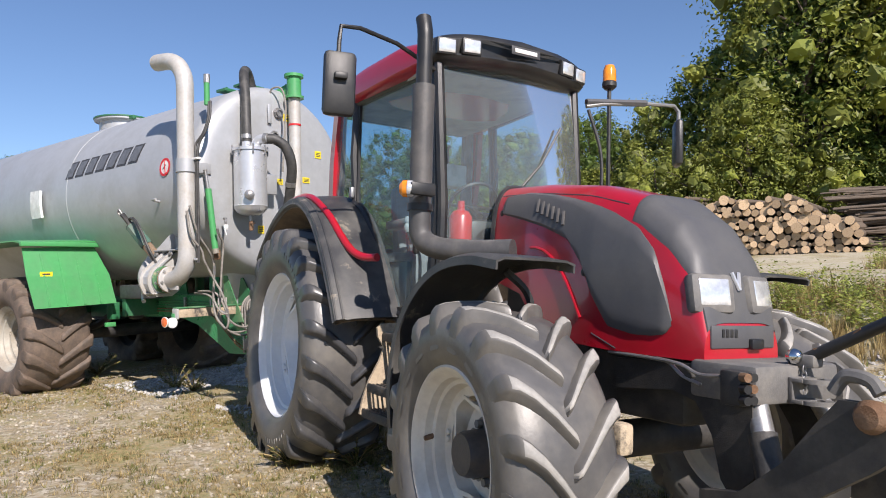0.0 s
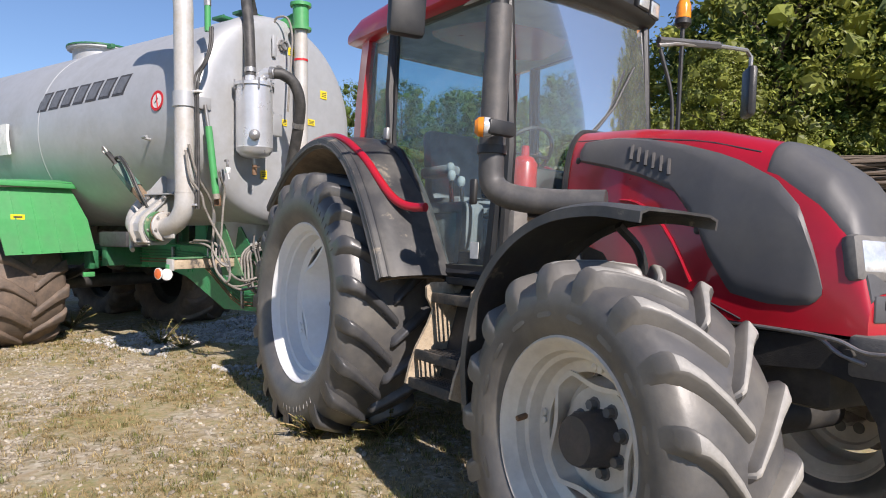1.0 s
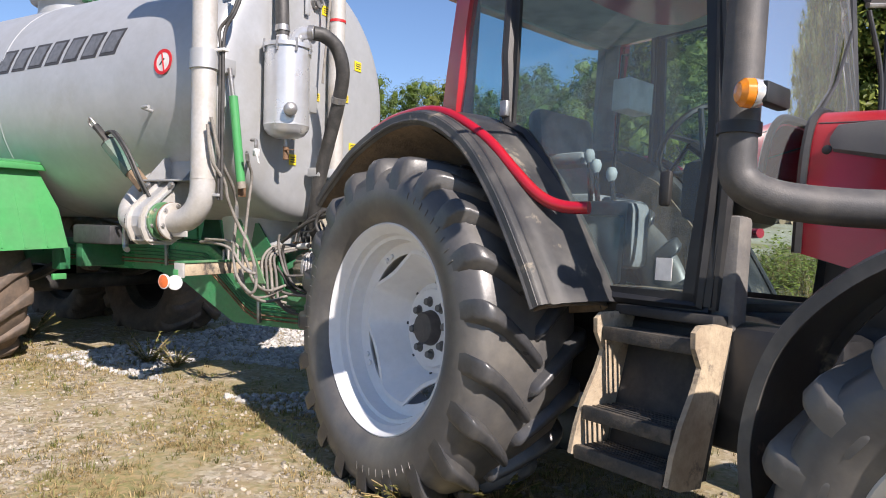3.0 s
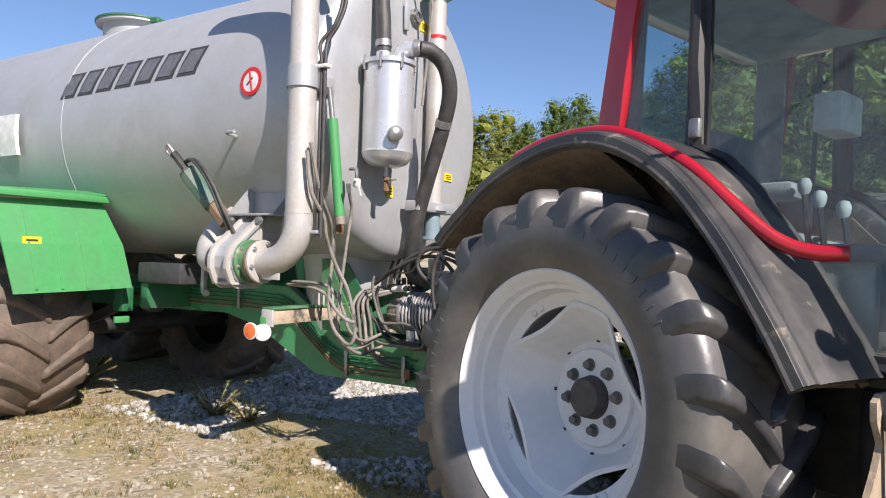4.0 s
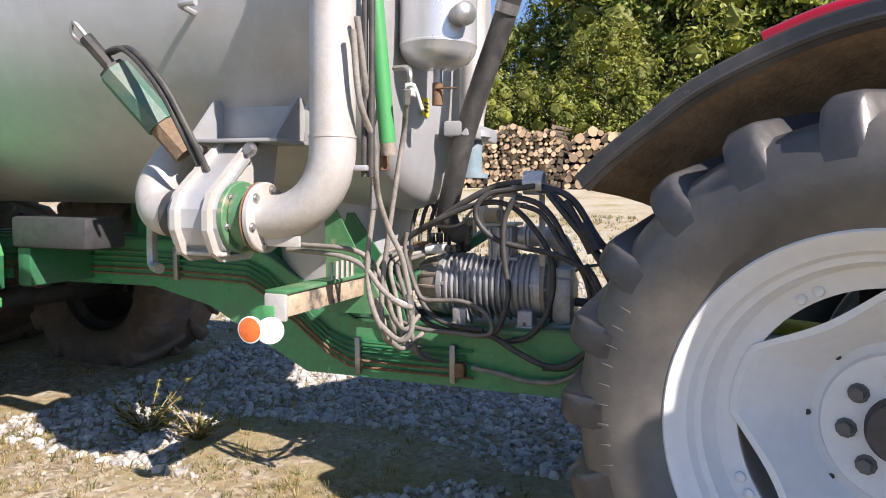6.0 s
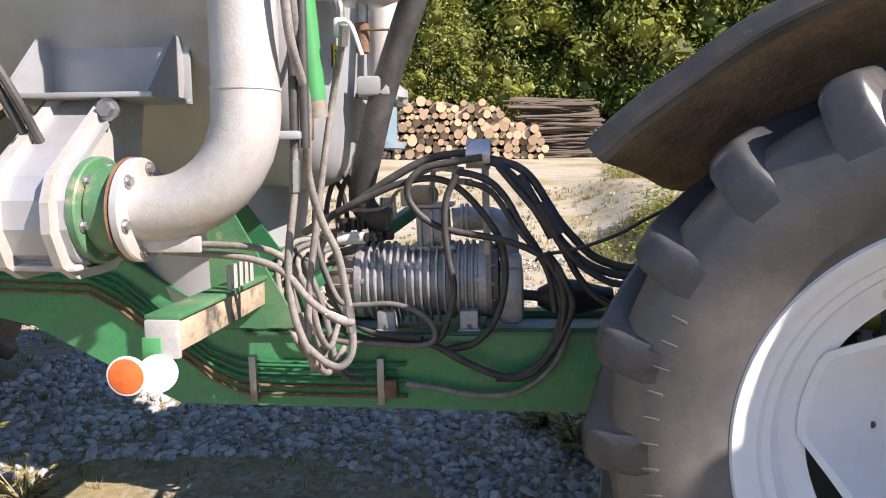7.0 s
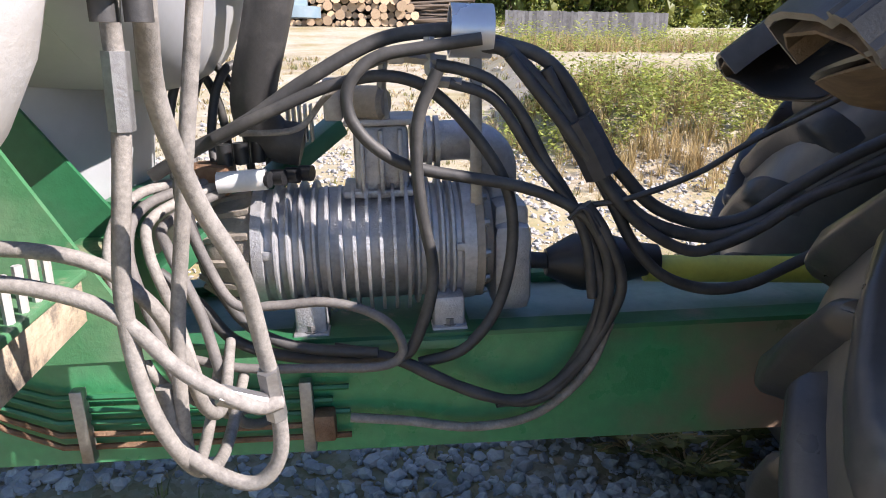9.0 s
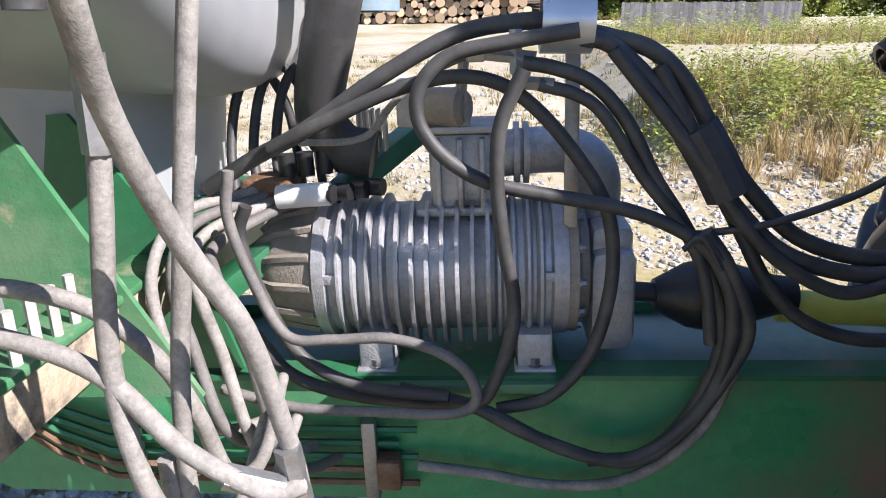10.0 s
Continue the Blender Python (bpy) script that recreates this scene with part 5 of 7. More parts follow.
# exhaust, mirrors, lamps
def build_fittings():
    ex, ey = 1.60, -0.735
    e = part("exhaust", tube(bmesh.new(), [(2.06, -0.42, 1.44), (1.86, -0.56, 1.44), (1.70, -0.68, 1.46), (1.61, -0.725, 1.52), (ex, ey, 1.64), (ex, ey, 1.72)], 0.062, 18), M_EXH, tractor, "tall dark grey exhaust with perforated shield")
    part("shield", tube(bmesh.new(), [(ex, ey, 1.70), (ex, ey, 2.38)], 0.064, 18, False), M_EXH, e)
    part("clamp", lathe(bmesh.new(), [(0, 0.058), (0, 0.072), (0.04, 0.072), (0.04, 0.058)], 20, (0, 0, 1), (ex, ey, 1.665)), M_BLACK, e)
    part("exhaust_tip", tube(bmesh.new(), [(ex, ey, 2.36), (ex, ey, 2.62), (ex - 0.005, ey, 2.70), (ex - 0.03, ey, 2.78)], 0.045, 16), M_BLACK, e, "black exhaust stack with curved tip")
    s = -1
    arm = part("mirror_arm", tube(bmesh.new(), [(1.40, -0.56, 2.56), (1.47, -0.85, 2.64), (1.52, -1.10, 2.66), (1.54, -1.22, 2.64), (1.545, -1.23, 2.55), (1.545, -1.23, 2.30)], 0.013, 8, False), M_BLACK, tractor, "black wing mirror on a bent arm")
    m = Matrix.Translation((1.57, -1.23, 2.31)) @ Matrix.Rotation(radians(-12), 4, "Z")
    part("mirror_housing", nbox((0, 0, 0), (0.07, 0.175, 0.35), 0.028, m), M_BLACK, arm)
    part("mirror_face", nbox((-0.037, 0, 0), (0.006, 0.15, 0.32), 0.002, m), M_MIRROR, arm)
    part("mirror_clamp", nbox((0.045, 0, 0.03), (0.05, 0.07, 0.035), 0.008, m), M_BLACK, arm)
    arm = part("mirror_arm", tube(bmesh.new(), [(1.42, 0.62, 2.52), (1.45, 0.75, 2.55), (1.50, 1.12, 2.60), (1.52, 1.36, 2.62), (1.53, 1.40, 2.58), (1.53, 1.40, 2.40)], 0.014, 8, False), M_STEEL, tractor, "pale bent arm of the far wing mirror")
    m = Matrix.Translation((1.54, 1.38, 2.34)) @ Matrix.Rotation(radians(50), 4, "Z")
    part("mirror_housing", nbox((0, 0, 0), (0.06, 0.175, 0.33), 0.026, m), M_BLACK, arm)
    part("bracket", tube(bmesh.new(), [(1.42, 0.62, 2.55), (1.50, 1.1, 2.60)], 0.024, 6, False), M_PANEL, arm)
    b = part("beacon_post", tube(bmesh.new(), [(1.45, 0.80, 1.95), (1.45, 0.80, 2.66)], 0.014, 8, False), M_BLACK, tractor, "amber beacon on a black post")
    part("beacon_base", lathe(bmesh.new(), [(0, 0.03), (0.02, 0.05), (0.05, 0.05), (0.055, 0.045)], 20, (0, 0, 1), (1.45, 0.80, 2.66)), M_BLACK, b)
    part("beacon_dome", lathe(bmesh.new(), [(0, 0.047), (0.08, 0.045), (0.115, 0.032), (0.125, 0.0)], 24, (0, 0, 1), (1.45, 0.80, 2.715)), M_AMBER, b, "amber beacon dome")
    part("rail", tube(bmesh.new(), [(1.42, 0.64, 2.50), (1.46, 0.72, 2.2), (1.47, 0.72, 1.85)], 0.012, 8), M_BLACK, tractor)
    ind = part("indicator", nbox((1.74, -0.80, 1.765), (0.05, 0.15, 0.07), 0.012), M_BLACK, tractor, "side indicator lamp on a bracket")
    part("amber_lens", lathe(bmesh.new(), [(0, 0.0), (0.004, 0.03), (0.02, 0.045), (0.045, 0.047), (0.046, 0.0)], 24, (0.6, 0.8, 0), (1.68, -0.905, 1.765)), M_AMBER, ind, "amber indicator lens")
    part("clear_lens", lathe(bmesh.new(), [(0, 0.0), (0.0, 0.047), (0.025, 0.045), (0.042, 0.03), (0.046, 0.0)], 24, (0.6, 0.8, 0), (1.708, -0.8675, 1.765)), M_LAMP, ind, "clear indicator lens")


build_fittings()


def front_fender(s):
    path = [(1.86, 0.50), (1.83, 0.75), (1.90, 1.02), (2.08, 1.22), (2.30, 1.33), (2.55, 1.36), (2.78, 1.335)]
    rows = sweep(None, path, [(-1.0, -0.03), (-1.0, 0.0), (-0.97, 0.012), (-0.8, 0.014), (-0.66, 0.012), (-0.62, 0.0), (-0.62, -0.03)], -s)
    bm = loft(bmesh.new(), rows, thick=0.01)
    bmesh.ops.recalc_face_normals(bm, faces=bm.faces[:])
    f = part("front_fender", bm, M_FENDER, tractor, "black plastic front fender")
    part("fender_stay", tube(bmesh.new(), [(2.40, s * 0.52, 0.95), (2.42, s * 0.58, 1.2), (2.40, s * 0.70, 1.32)], 0.02, 6), M_CHASSIS, f)


mirrored(front_fender)


def build_chassis():
    part("engine_block", nbox((2.35, 0.03, 0.88), (1.25, 0.42, 0.42), 0.04), M_CHASSIS, tractor, "dark engine and transmission casing")
    part("gearbox", nbox((0.75, 0.03, 0.80), (2.0, 0.5, 0.5), 0.05), M_CHASSIS, tractor)
    part("engine_bay", nbox((2.3, 0.03, 1.25), (1.3, 0.42, 0.5), 0.04), M_BLACK, tractor)
    part("rear_axle", tube(bmesh.new(), [(REAR_X, -0.62, 0.80), (REAR_X, 0.62, 0.80)], 0.13, 20, False), M_CHASSIS, tractor)
    part("front_axle", tube(bmesh.new(), [(FRONT_X, -0.66, 0.537), (FRONT_X, 0.66, 0.537)], 0.09, 16, False), M_CHASSIS, tractor)
    # front linkage
    nf = part("nose_frame", nbox((3.20, 0.03, 0.895), (0.31, 0.52, 0.15), 0.02), M_NOSE, tractor, "dusty grey front linkage frame")
    part("side_cheek", prism(bmesh.new(), [(3.34, 0.29, 0.97), (3.37, 0.29, 0.95), (3.37, 0.29, 0.82), (3.20, 0.29, 0.80), (3.05, 0.29, 0.97)], (0, 0.02, 0)), M_NOSE, nf, smooth=False)
    for z in (0.915, 0.835):
        bm = lathe(bmesh.new(), [(-0.008, 0.03), (-0.008, 0.062), (0.008, 0.062), (0.008, 0.03)], 24, (0, 0, 1), (3.43, 0.02, z), close=True)
        part("clevis_eye", box(bm, (3.385, 0.02, z), (0.06, 0.13, 0.015), 0.002), M_NOSE, nf)
    part("clevis_web", nbox((3.365, 0.02, 0.875), (0.02, 0.13, 0.10), 0.003), M_NOSE, nf)
    part("hitch_ball", lathe(bmesh.new(), [(-0.032, 0.0), (-0.03, 0.012), (-0.02, 0.025), (0, 0.032), (0.02, 0.025), (0.03, 0.012), (0.032, 0.0)], 20, (1, 0, 0), (3.34, 0.02, 1.0)), M_CHROME, nf, "chromed pin head")
    for k in range(6):
        a = math.pi / 2 * (k % 2)
        ringp = [(3.375 + 0.009 * math.cos(q) * math.cos(a), 0.03 + 0.009 * math.cos(q) * math.sin(a), 0.975 - 0.021 * k + 0.015 * math.sin(q)) for q in [2 * math.pi * j / 8 for j in range(9)]]
        part("chain_link", tube(bmesh.new(), ringp, 0.003, 5, False), M_STEEL, nf)
    cp = part("coupler_block", nbox((3.29, -0.265, 0.885), (0.09, 0.06, 0.13), 0.008), M_CHASSIS, tractor, "black hydraulic couplers on the frame")
    for k in range(6):
        c0 = Vector((3.335, -0.285 + 0.035 * (k % 2), 0.93 - 0.042 * (k // 2)))
        part("coupler", tube(bmesh.new(), [c0, c0 + Vector((0.035, -0.01, 0))], 0.017, 10, False), M_BLACK if k % 3 else M_RUST, cp)
    for s in (-1, 1):
        y = 0.03 + s * 0.25
        part("frame_plate", prism(bmesh.new(), [(2.62, y, 0.935), (3.22, y, 0.955), (3.33, y, 0.82), (3.34, y, 0.56), (3.24, y, 0.46), (3.19, y, 0.52), (3.15, y, 0.68), (3.07, y, 0.80), (2.95, y, 0.83), (2.62, y, 0.80)], (0, 0.025, 0)), M_CHASSIS, tractor, "dark linkage side plate", smooth=False)
        r = part("lift_ram", tube(bmesh.new(), [(3.30, 0.03 + s * 0.19, 0.84), (3.37, 0.03 + s * 0.23, 0.69)], 0.042, 16, False), M_STEEL, tractor, "bare steel lift ram")
        part("ram_barrel", tube(bmesh.new(), [(3.355, 0.03 + s * 0.225, 0.72), (3.42, 0.03 + s * 0.26, 0.55)], 0.053, 16, False), M_CHASSIS, r)
        ya = 0.03 + s * 0.43
        arm = part("lower_arm", prism(bmesh.new(), [(3.28, ya, 0.42), (3.42, ya, 0.40), (3.62, ya, 0.54), (3.88, ya, 0.72), (3.98, ya, 0.80), (3.97, ya, 0.88), (3.90, ya, 0.92), (3.79, ya, 0.92), (3.72, ya, 0.84), (3.60, ya, 0.69), (3.44, ya, 0.56), (3.28, ya, 0.53)], (0, -0.045, 0)), M_CHASSIS, tractor, "worn dark front linkage arm", smooth=False)
        part("hook_eye", lathe(bmesh.new(), [(-0.02, 0.02), (-0.02, 0.045), (0.02, 0.05), (0.04, 0.035), (0.045, 0.0)], 20, (0, -1, 0), (3.89, ya - 0.04, 0.885)), M_RUST, arm)
        part("hook_claw", tube(bmesh.new(), [(3.76, ya - 0.02, 0.94), (3.80, ya - 0.02, 0.99), (3.87, ya - 0.02, 0.985), (3.90, ya - 0.02, 0.95)], 0.022, 8), M_NOSE, arm)
        bm = cyl(bmesh.new(), (4.03, ya + 0.09, 1.0), (4.03, ya + 0.16, 1.0), 0.17, n=40)
        part("hook_guard", bm, M_CHASSIS, arm, "dark round guard plate")
    part("lower_block", nbox((3.33, 0.03, 0.50), (0.22, 0.46, 0.16), 0.05), M_CHASSIS, tractor)
    tl = part("top_link", tube(bmesh.new(), [(3.33, 0.06, 0.975), (3.70, 0.07, 1.165), (4.10, 0.10, 1.37)], 0.024, 12, False), M_BLACK, tractor, "black top link bar")
    part("link_fork", nbox((3.36, 0.06, 0.985), (0.11, 0.07, 0.05), 0.012), M_NOSE, tl)
    part("link_chain", tube(bmesh.new(), [(3.40, 0.05, 1.03), (3.50, 0.05, 1.06), (3.58, 0.05, 1.12)], 0.006, 6), M_RUST, tl)
    for pts in ([(2.60, -0.25, 0.962), (2.88, -0.25, 0.955), (2.96, -0.25, 0.945), (3.03, -0.25, 0.90), (3.12, -0.25, 0.875)], [(2.90, -0.26, 0.958), (3.03, -0.26, 0.945), (3.12, -0.26, 0.915), (3.22, -0.26, 0.92)]):
        part("steel_line", tube(bmesh.new(), pts, 0.008, 8), M_STEEL, tractor)
    part("rail_bolt", bolt(bmesh.new(), (3.06, -0.225, 0.90), (0, -1, 0), 0.02, 0.03), M_CHASSIS, tractor)
    part("axle_block", nbox((2.90, -0.47, 0.64), (0.10, 0.08, 0.13), 0.02), M_CREAM, tractor)
    # cab steps
    st = part("steps", prism(bmesh.new(), [(1.05, -0.47, 0.98), (1.05, -0.49, 0.98), (1.05, -0.60, 0.45), (1.05, -0.58, 0.45)], (0.43, 0, 0)), M_CHASSIS, tractor, "muddy steel cab steps", smooth=False)
    for y0, z, dep in ((-0.60, 0.93, 0.22), (-0.69, 0.62, 0.22), (-0.73, 0.47, 0.20)):
        t = part("tread", nbox((1.255, y0 - dep / 2 + 0.03, z), (0.40, 0.02, 0.055), 0.006), M_GRATE, st, "dark steel grating tread")
        for k in range(7):
            part("grate_bar", nbox((1.255, y0 - dep / 2 + 0.055 + (dep - 0.04) * k / 6, z + 0.008), (0.40, 0.010, 0.03), 0.002), M_GRATE, t, smooth=False)
    for x in (1.03, 1.465):
        bm = prism(bmesh.new(), [(x, -0.48, 1.0), (x, -0.58, 1.015), (x, -0.69, 1.01), (x, -0.72, 0.985), (x, -0.715, 0.93), (x, -0.67, 0.86), (x, -0.70, 0.78), (x, -0.765, 0.66), (x, -0.80, 0.56), (x, -0.82, 0.46), (x, -0.75, 0.435), (x, -0.62, 0.43), (x, -0.58, 0.60)], (0.02, 0, 0))
        part("side_plate", bm, M_CREAM, st, "side plate caked with cream mud", smooth=False)
    part("side_tank", nbox((1.38, -0.34, 0.78), (1.0, 0.28, 0.48), 0.05), M_BLACK, tractor, "black plastic tank behind the steps")
    part("step_mat", nbox((1.25, -0.53, 1.025), (0.44, 0.12, 0.04), 0.008), M_CHASSIS, tractor)


build_chassis()


# ---- slurry tanker ----
TKO = Vector((-7.6, 4.53, 0.0))
tanker = tagged(new("slurry_tanker"), "grey galvanised slurry tanker with green chassis", "slurry tanker")
tanker.matrix_basis = Matrix.Translation(TKO)
INV = Matrix.Translation(-TKO)
TY, TZ, TRAD, TX0, TX1 = 4.53, 2.33, 0.985, -11.5, -5.28


# frames of the drawbar with the pump, and of the hoses that hang before it
FRONT = Matrix(((0.93464, 0.01539, -0.02559, -0.27632), (-0.0156, 0.93496, -0.00773, 0.10429), (0.02545, 0.00815, 0.93474, 0.19855), (0.0, 0.0, 0.0, 1.0)))
HANG = Matrix(((0.95438, 0.05961, -0.02865, -0.36027), (-0.06016, 0.95461, -0.01795, -0.21805), (0.02747, 0.01971, 0.95607, 0.14332), (0.0, 0.0, 0.0, 1.0)))


def tpart(name, bm, m, label="", parent=None, smooth=True, at=None):
    ob = part(name, bm, m, parent or tanker, label, smooth, None if parent else INV)
    if at is not None:
        ob.matrix_basis = at
    return ob


def on_tank(x, z, off=0.004):
    """The point of the tank's near side at x and height z, off metres proud."""
    d = z - TZ
    k = (TRAD + off) / TRAD
    return Vector((x, TY - math.sqrt(TRAD ** 2 - d * d) * k, TZ + d * k))


def build_tank():
    prof = [(TX0 - 0.30, 0.0), (TX0 - 0.28, 0.4), (TX0 - 0.2, 0.75), (TX0 - 0.08, 0.93), (TX0, TRAD), (-7.72, TRAD), (-7.715, TRAD + 0.004), (-7.705, TRAD + 0.004), (-7.70, TRAD), (TX1 - 0.02, TRAD), (TX1 - 0.015, TRAD + 0.004), (TX1 + 0.015, TRAD + 0.004),
            (TX1 + 0.04, TRAD - 0.002), (TX1 + 0.08, TRAD - 0.014), (TX1 + 0.115, TRAD - 0.04), (TX1 + 0.14, TRAD - 0.085), (TX1 + 0.152, TRAD - 0.15), (TX1 + 0.165, 0.65), (TX1 + 0.18, 0.3), (TX1 + 0.185, 0.0)]
    bm = lathe(bmesh.new(), prof, 96, (1, 0, 0), (0, TY, TZ))
    bmesh.ops.recalc_face_normals(bm, faces=bm.faces[:])
    t = tpart("tank", bm, M_GALV, "large grey galvanised steel tank")
    h = tpart("hatch", lathe(bmesh.new(), [(3.24, 0.30), (3.40, 0.30), (3.405, 0.36), (3.43, 0.36), (3.435, 0.33), (3.46, 0.30), (3.47, 0.0)], 40, (0, 0, 1), (-8.22, TY, 0)), M_GALV, "round steel filling hatch", t)
    part("hatch_rim", lathe(bmesh.new(), [(3.428, 0.345), (3.428, 0.37), (3.445, 0.37), (3.445, 0.345)], 40, (0, 0, 1), (-8.22, TY, 0), close=True), M_GREEN, h)
    part("hatch_latch", nbox((-7.84, TY - 0.1, 3.41), (0.10, 0.05, 0.05), 0.01), M_GREEN, h)
    # maker's mark as seven slanted blocks
    for k in range(7):
        x0 = -7.76 + k * 0.228
        z0 = 2.515 + 0.004 * k
        for off, m, inset in ((0.003, M_INK, 0.0), (0.0055, M_EMBLEM, 0.022)):
            pts = []
            for a, b in ((0, 0), (0.5, 0), (1, 0), (1, 0.5), (1, 1), (0.5, 1), (0, 1), (0, 0.5)):
                z = z0 + inset + b * (0.20 - 2 * inset)
                x = x0 + inset + a * (0.185 - 2 * inset) + 0.055 * b
                pts.append(on_tank(x, z, off))
            bm = bmesh.new()
            bm.faces.new([bm.verts.new(p) for p in pts])
            bmesh.ops.recalc_face_normals(bm, faces=bm.faces[:])
            if off < 0.004:
                blk = part("emblem_block", prism(bmesh.new(), [p for p in pts], (0, 0.003, 0)), m, t, smooth=False)
            else:
                part("inlay", bm, m, blk, smooth=False)
    # round warning sign
    c = on_tank(-5.655, 2.425, 0.004)
    n = (c - Vector((c.x, TY, TZ))).normalized()
    sg = part("warning_sign", lathe(bmesh.new(), [(0, 0.088), (0.002, 0.088), (0.002, 0.0)], 36, n, c), M_WHITE, t, "round white sign with red ring and bar")
    part("sign_ring", lathe(bmesh.new(), [(0.001, 0.066), (0.001, 0.09), (0.004, 0.09), (0.004, 0.066)], 36, n, c, close=True), M_SIGNRED, sg)
    d, u, v = basis(n)
    part("sign_bar", tube(bmesh.new(), [c + n * 0.002 - v * 0.07 - u * 0.02, c + n * 0.002 + v * 0.07 + u * 0.02], 0.006, 6, False), M_SIGNRED, sg)
    part("sign_mark", tube(bmesh.new(), [c + n * 0.002 + u * 0.03 - v * 0.02, c + n * 0.002 - u * 0.012 + v * 0.022], 0.006, 6, False), M_INK, sg)
    # plate with holes, hook, sight port and stickers on the tank
    rows = [[on_tank(x, z, 0.035) for z in (2.12, 2.2, 2.28, 2.36, 2.43)] for x in (-8.50, -8.37, -8.25)]
    pl = part("plate", loft(bmesh.new(), rows, thick=0.03), M_WHITE, t, "white perforated mounting plate")
    for z in (2.17, 2.24, 2.31, 2.38):
        c = on_tank(-8.36, z, 0.037)
        # solid dark disc, painted as the shade in a hole
        part("hole", cyl(bmesh.new(), c, c + Vector((0, -0.004, 0)), 0.014, n=10), M_INK, pl)
    c = on_tank(-5.80, 2.10, 0)
    part("hook", tube(bmesh.new(), [c, c + Vector((0, -0.07, 0.01)), c + Vector((0.02, -0.085, 0.012)), c + Vector((0.08, -0.09, 0.012))], 0.012, 8), M_GALV, t)
    for y, z in ((4.50, 3.03), (4.44, 2.78)):
        s = part("sight_glass", lathe(bmesh.new(), [(0, 0.055), (0.03, 0.055), (0.03, 0.042), (0.05, 0.042), (0.05, 0.03), (0.035, 0.028), (0.035, 0)], 24, (1, 0, 0), (TX1 + 0.16, y, z)), M_STEEL, t, "round sight glass with bolted ring")
        for k in range(6):
            a = k * math.pi / 3
            part("bolt_head", bolt(bmesh.new(), (TX1 + 0.19, y + 0.048 * math.cos(a), z + 0.048 * math.sin(a)), (1, 0, 0), 0.007, 0.008), M_STEEL, s)
    for y, z, w, h in ((4.63, 3.0, 0.11, 0.075), (4.50, 2.31, 0.07, 0.06), (4.86, 2.36, 0.10, 0.06), (5.05, 2.66, 0.09, 0.08), (4.26, 1.805, 0.075, 0.08), (5.0, 1.98, 0.11, 0.06)):
        r = math.hypot(y - TY, z - TZ)
        xx = TX1 + np.interp(r, [0, 0.3, 0.65, TRAD - 0.15, TRAD - 0.085, TRAD - 0.04], [0.185, 0.18, 0.165, 0.152, 0.14, 0.115]) + 0.006
        st = part("sticker", nbox((float(xx), y, z), (0.004, w, h), 0.001), M_YELLOW, t, "yellow warning sticker", smooth=False)
        for k in (-1, 0, 1):
            part("print_bar", nbox((float(xx) + 0.003, y, z + k * h * 0.22), (0.002, w * 0.7, h * 0.09)), M_INK, st, smooth=False)
    # front lifting eye, pads and the cleaning hatch foot
    part("lug_plate", nbox((TX1 + 0.19, 4.38, 3.0), (0.02, 0.05, 0.2), 0.01), M_GALV, t)
    part("support_box", nbox((TX1 + 0.28, 4.62, 1.72), (0.12, 0.5, 0.07), 0.01), M_GALV, t)
    part("sump", lathe(bmesh.new(), [(0.84, 0.31), (1.40, 0.37), (1.62, 0.37)], 40, (0, 0, 1), (-5.70, 4.64, 0)), M_GALV, t, "pale grey sump under the tank front")
    for x in (-5.75, -5.45):
        part("top_bracket", nbox((x, 4.40, 3.345), (0.16, 0.28, 0.03), 0.006), M_GREEN, t)
        part("top_bolt", bolt(bmesh.new(), (x, 4.34, 3.36), (0, 0, 1), 0.014, 0.03), M_GREEN, t)
    return t


tank = build_tank()


def tanker_wheels():
    for s, ax in ((-1, -8.20), (1, -8.20), (-1, -9.75), (1, -9.75)):
        # far rims take the dark chassis colour in place of the tank's shade
        w = wheel(tanker, (ax, TY + s * 1.12, 0.70), 0.70, 0.64, 0.36, 15, 0.036, 0.10, 0.2, 8, 0.14, 0.10, 0.05, M_TRIM if s < 0 else M_CHASSIS, s, 0.2, 0.0, "wide muddy flotation wheel", M_TTYRE)
        w.matrix_parent_inverse = INV


tanker_wheels()


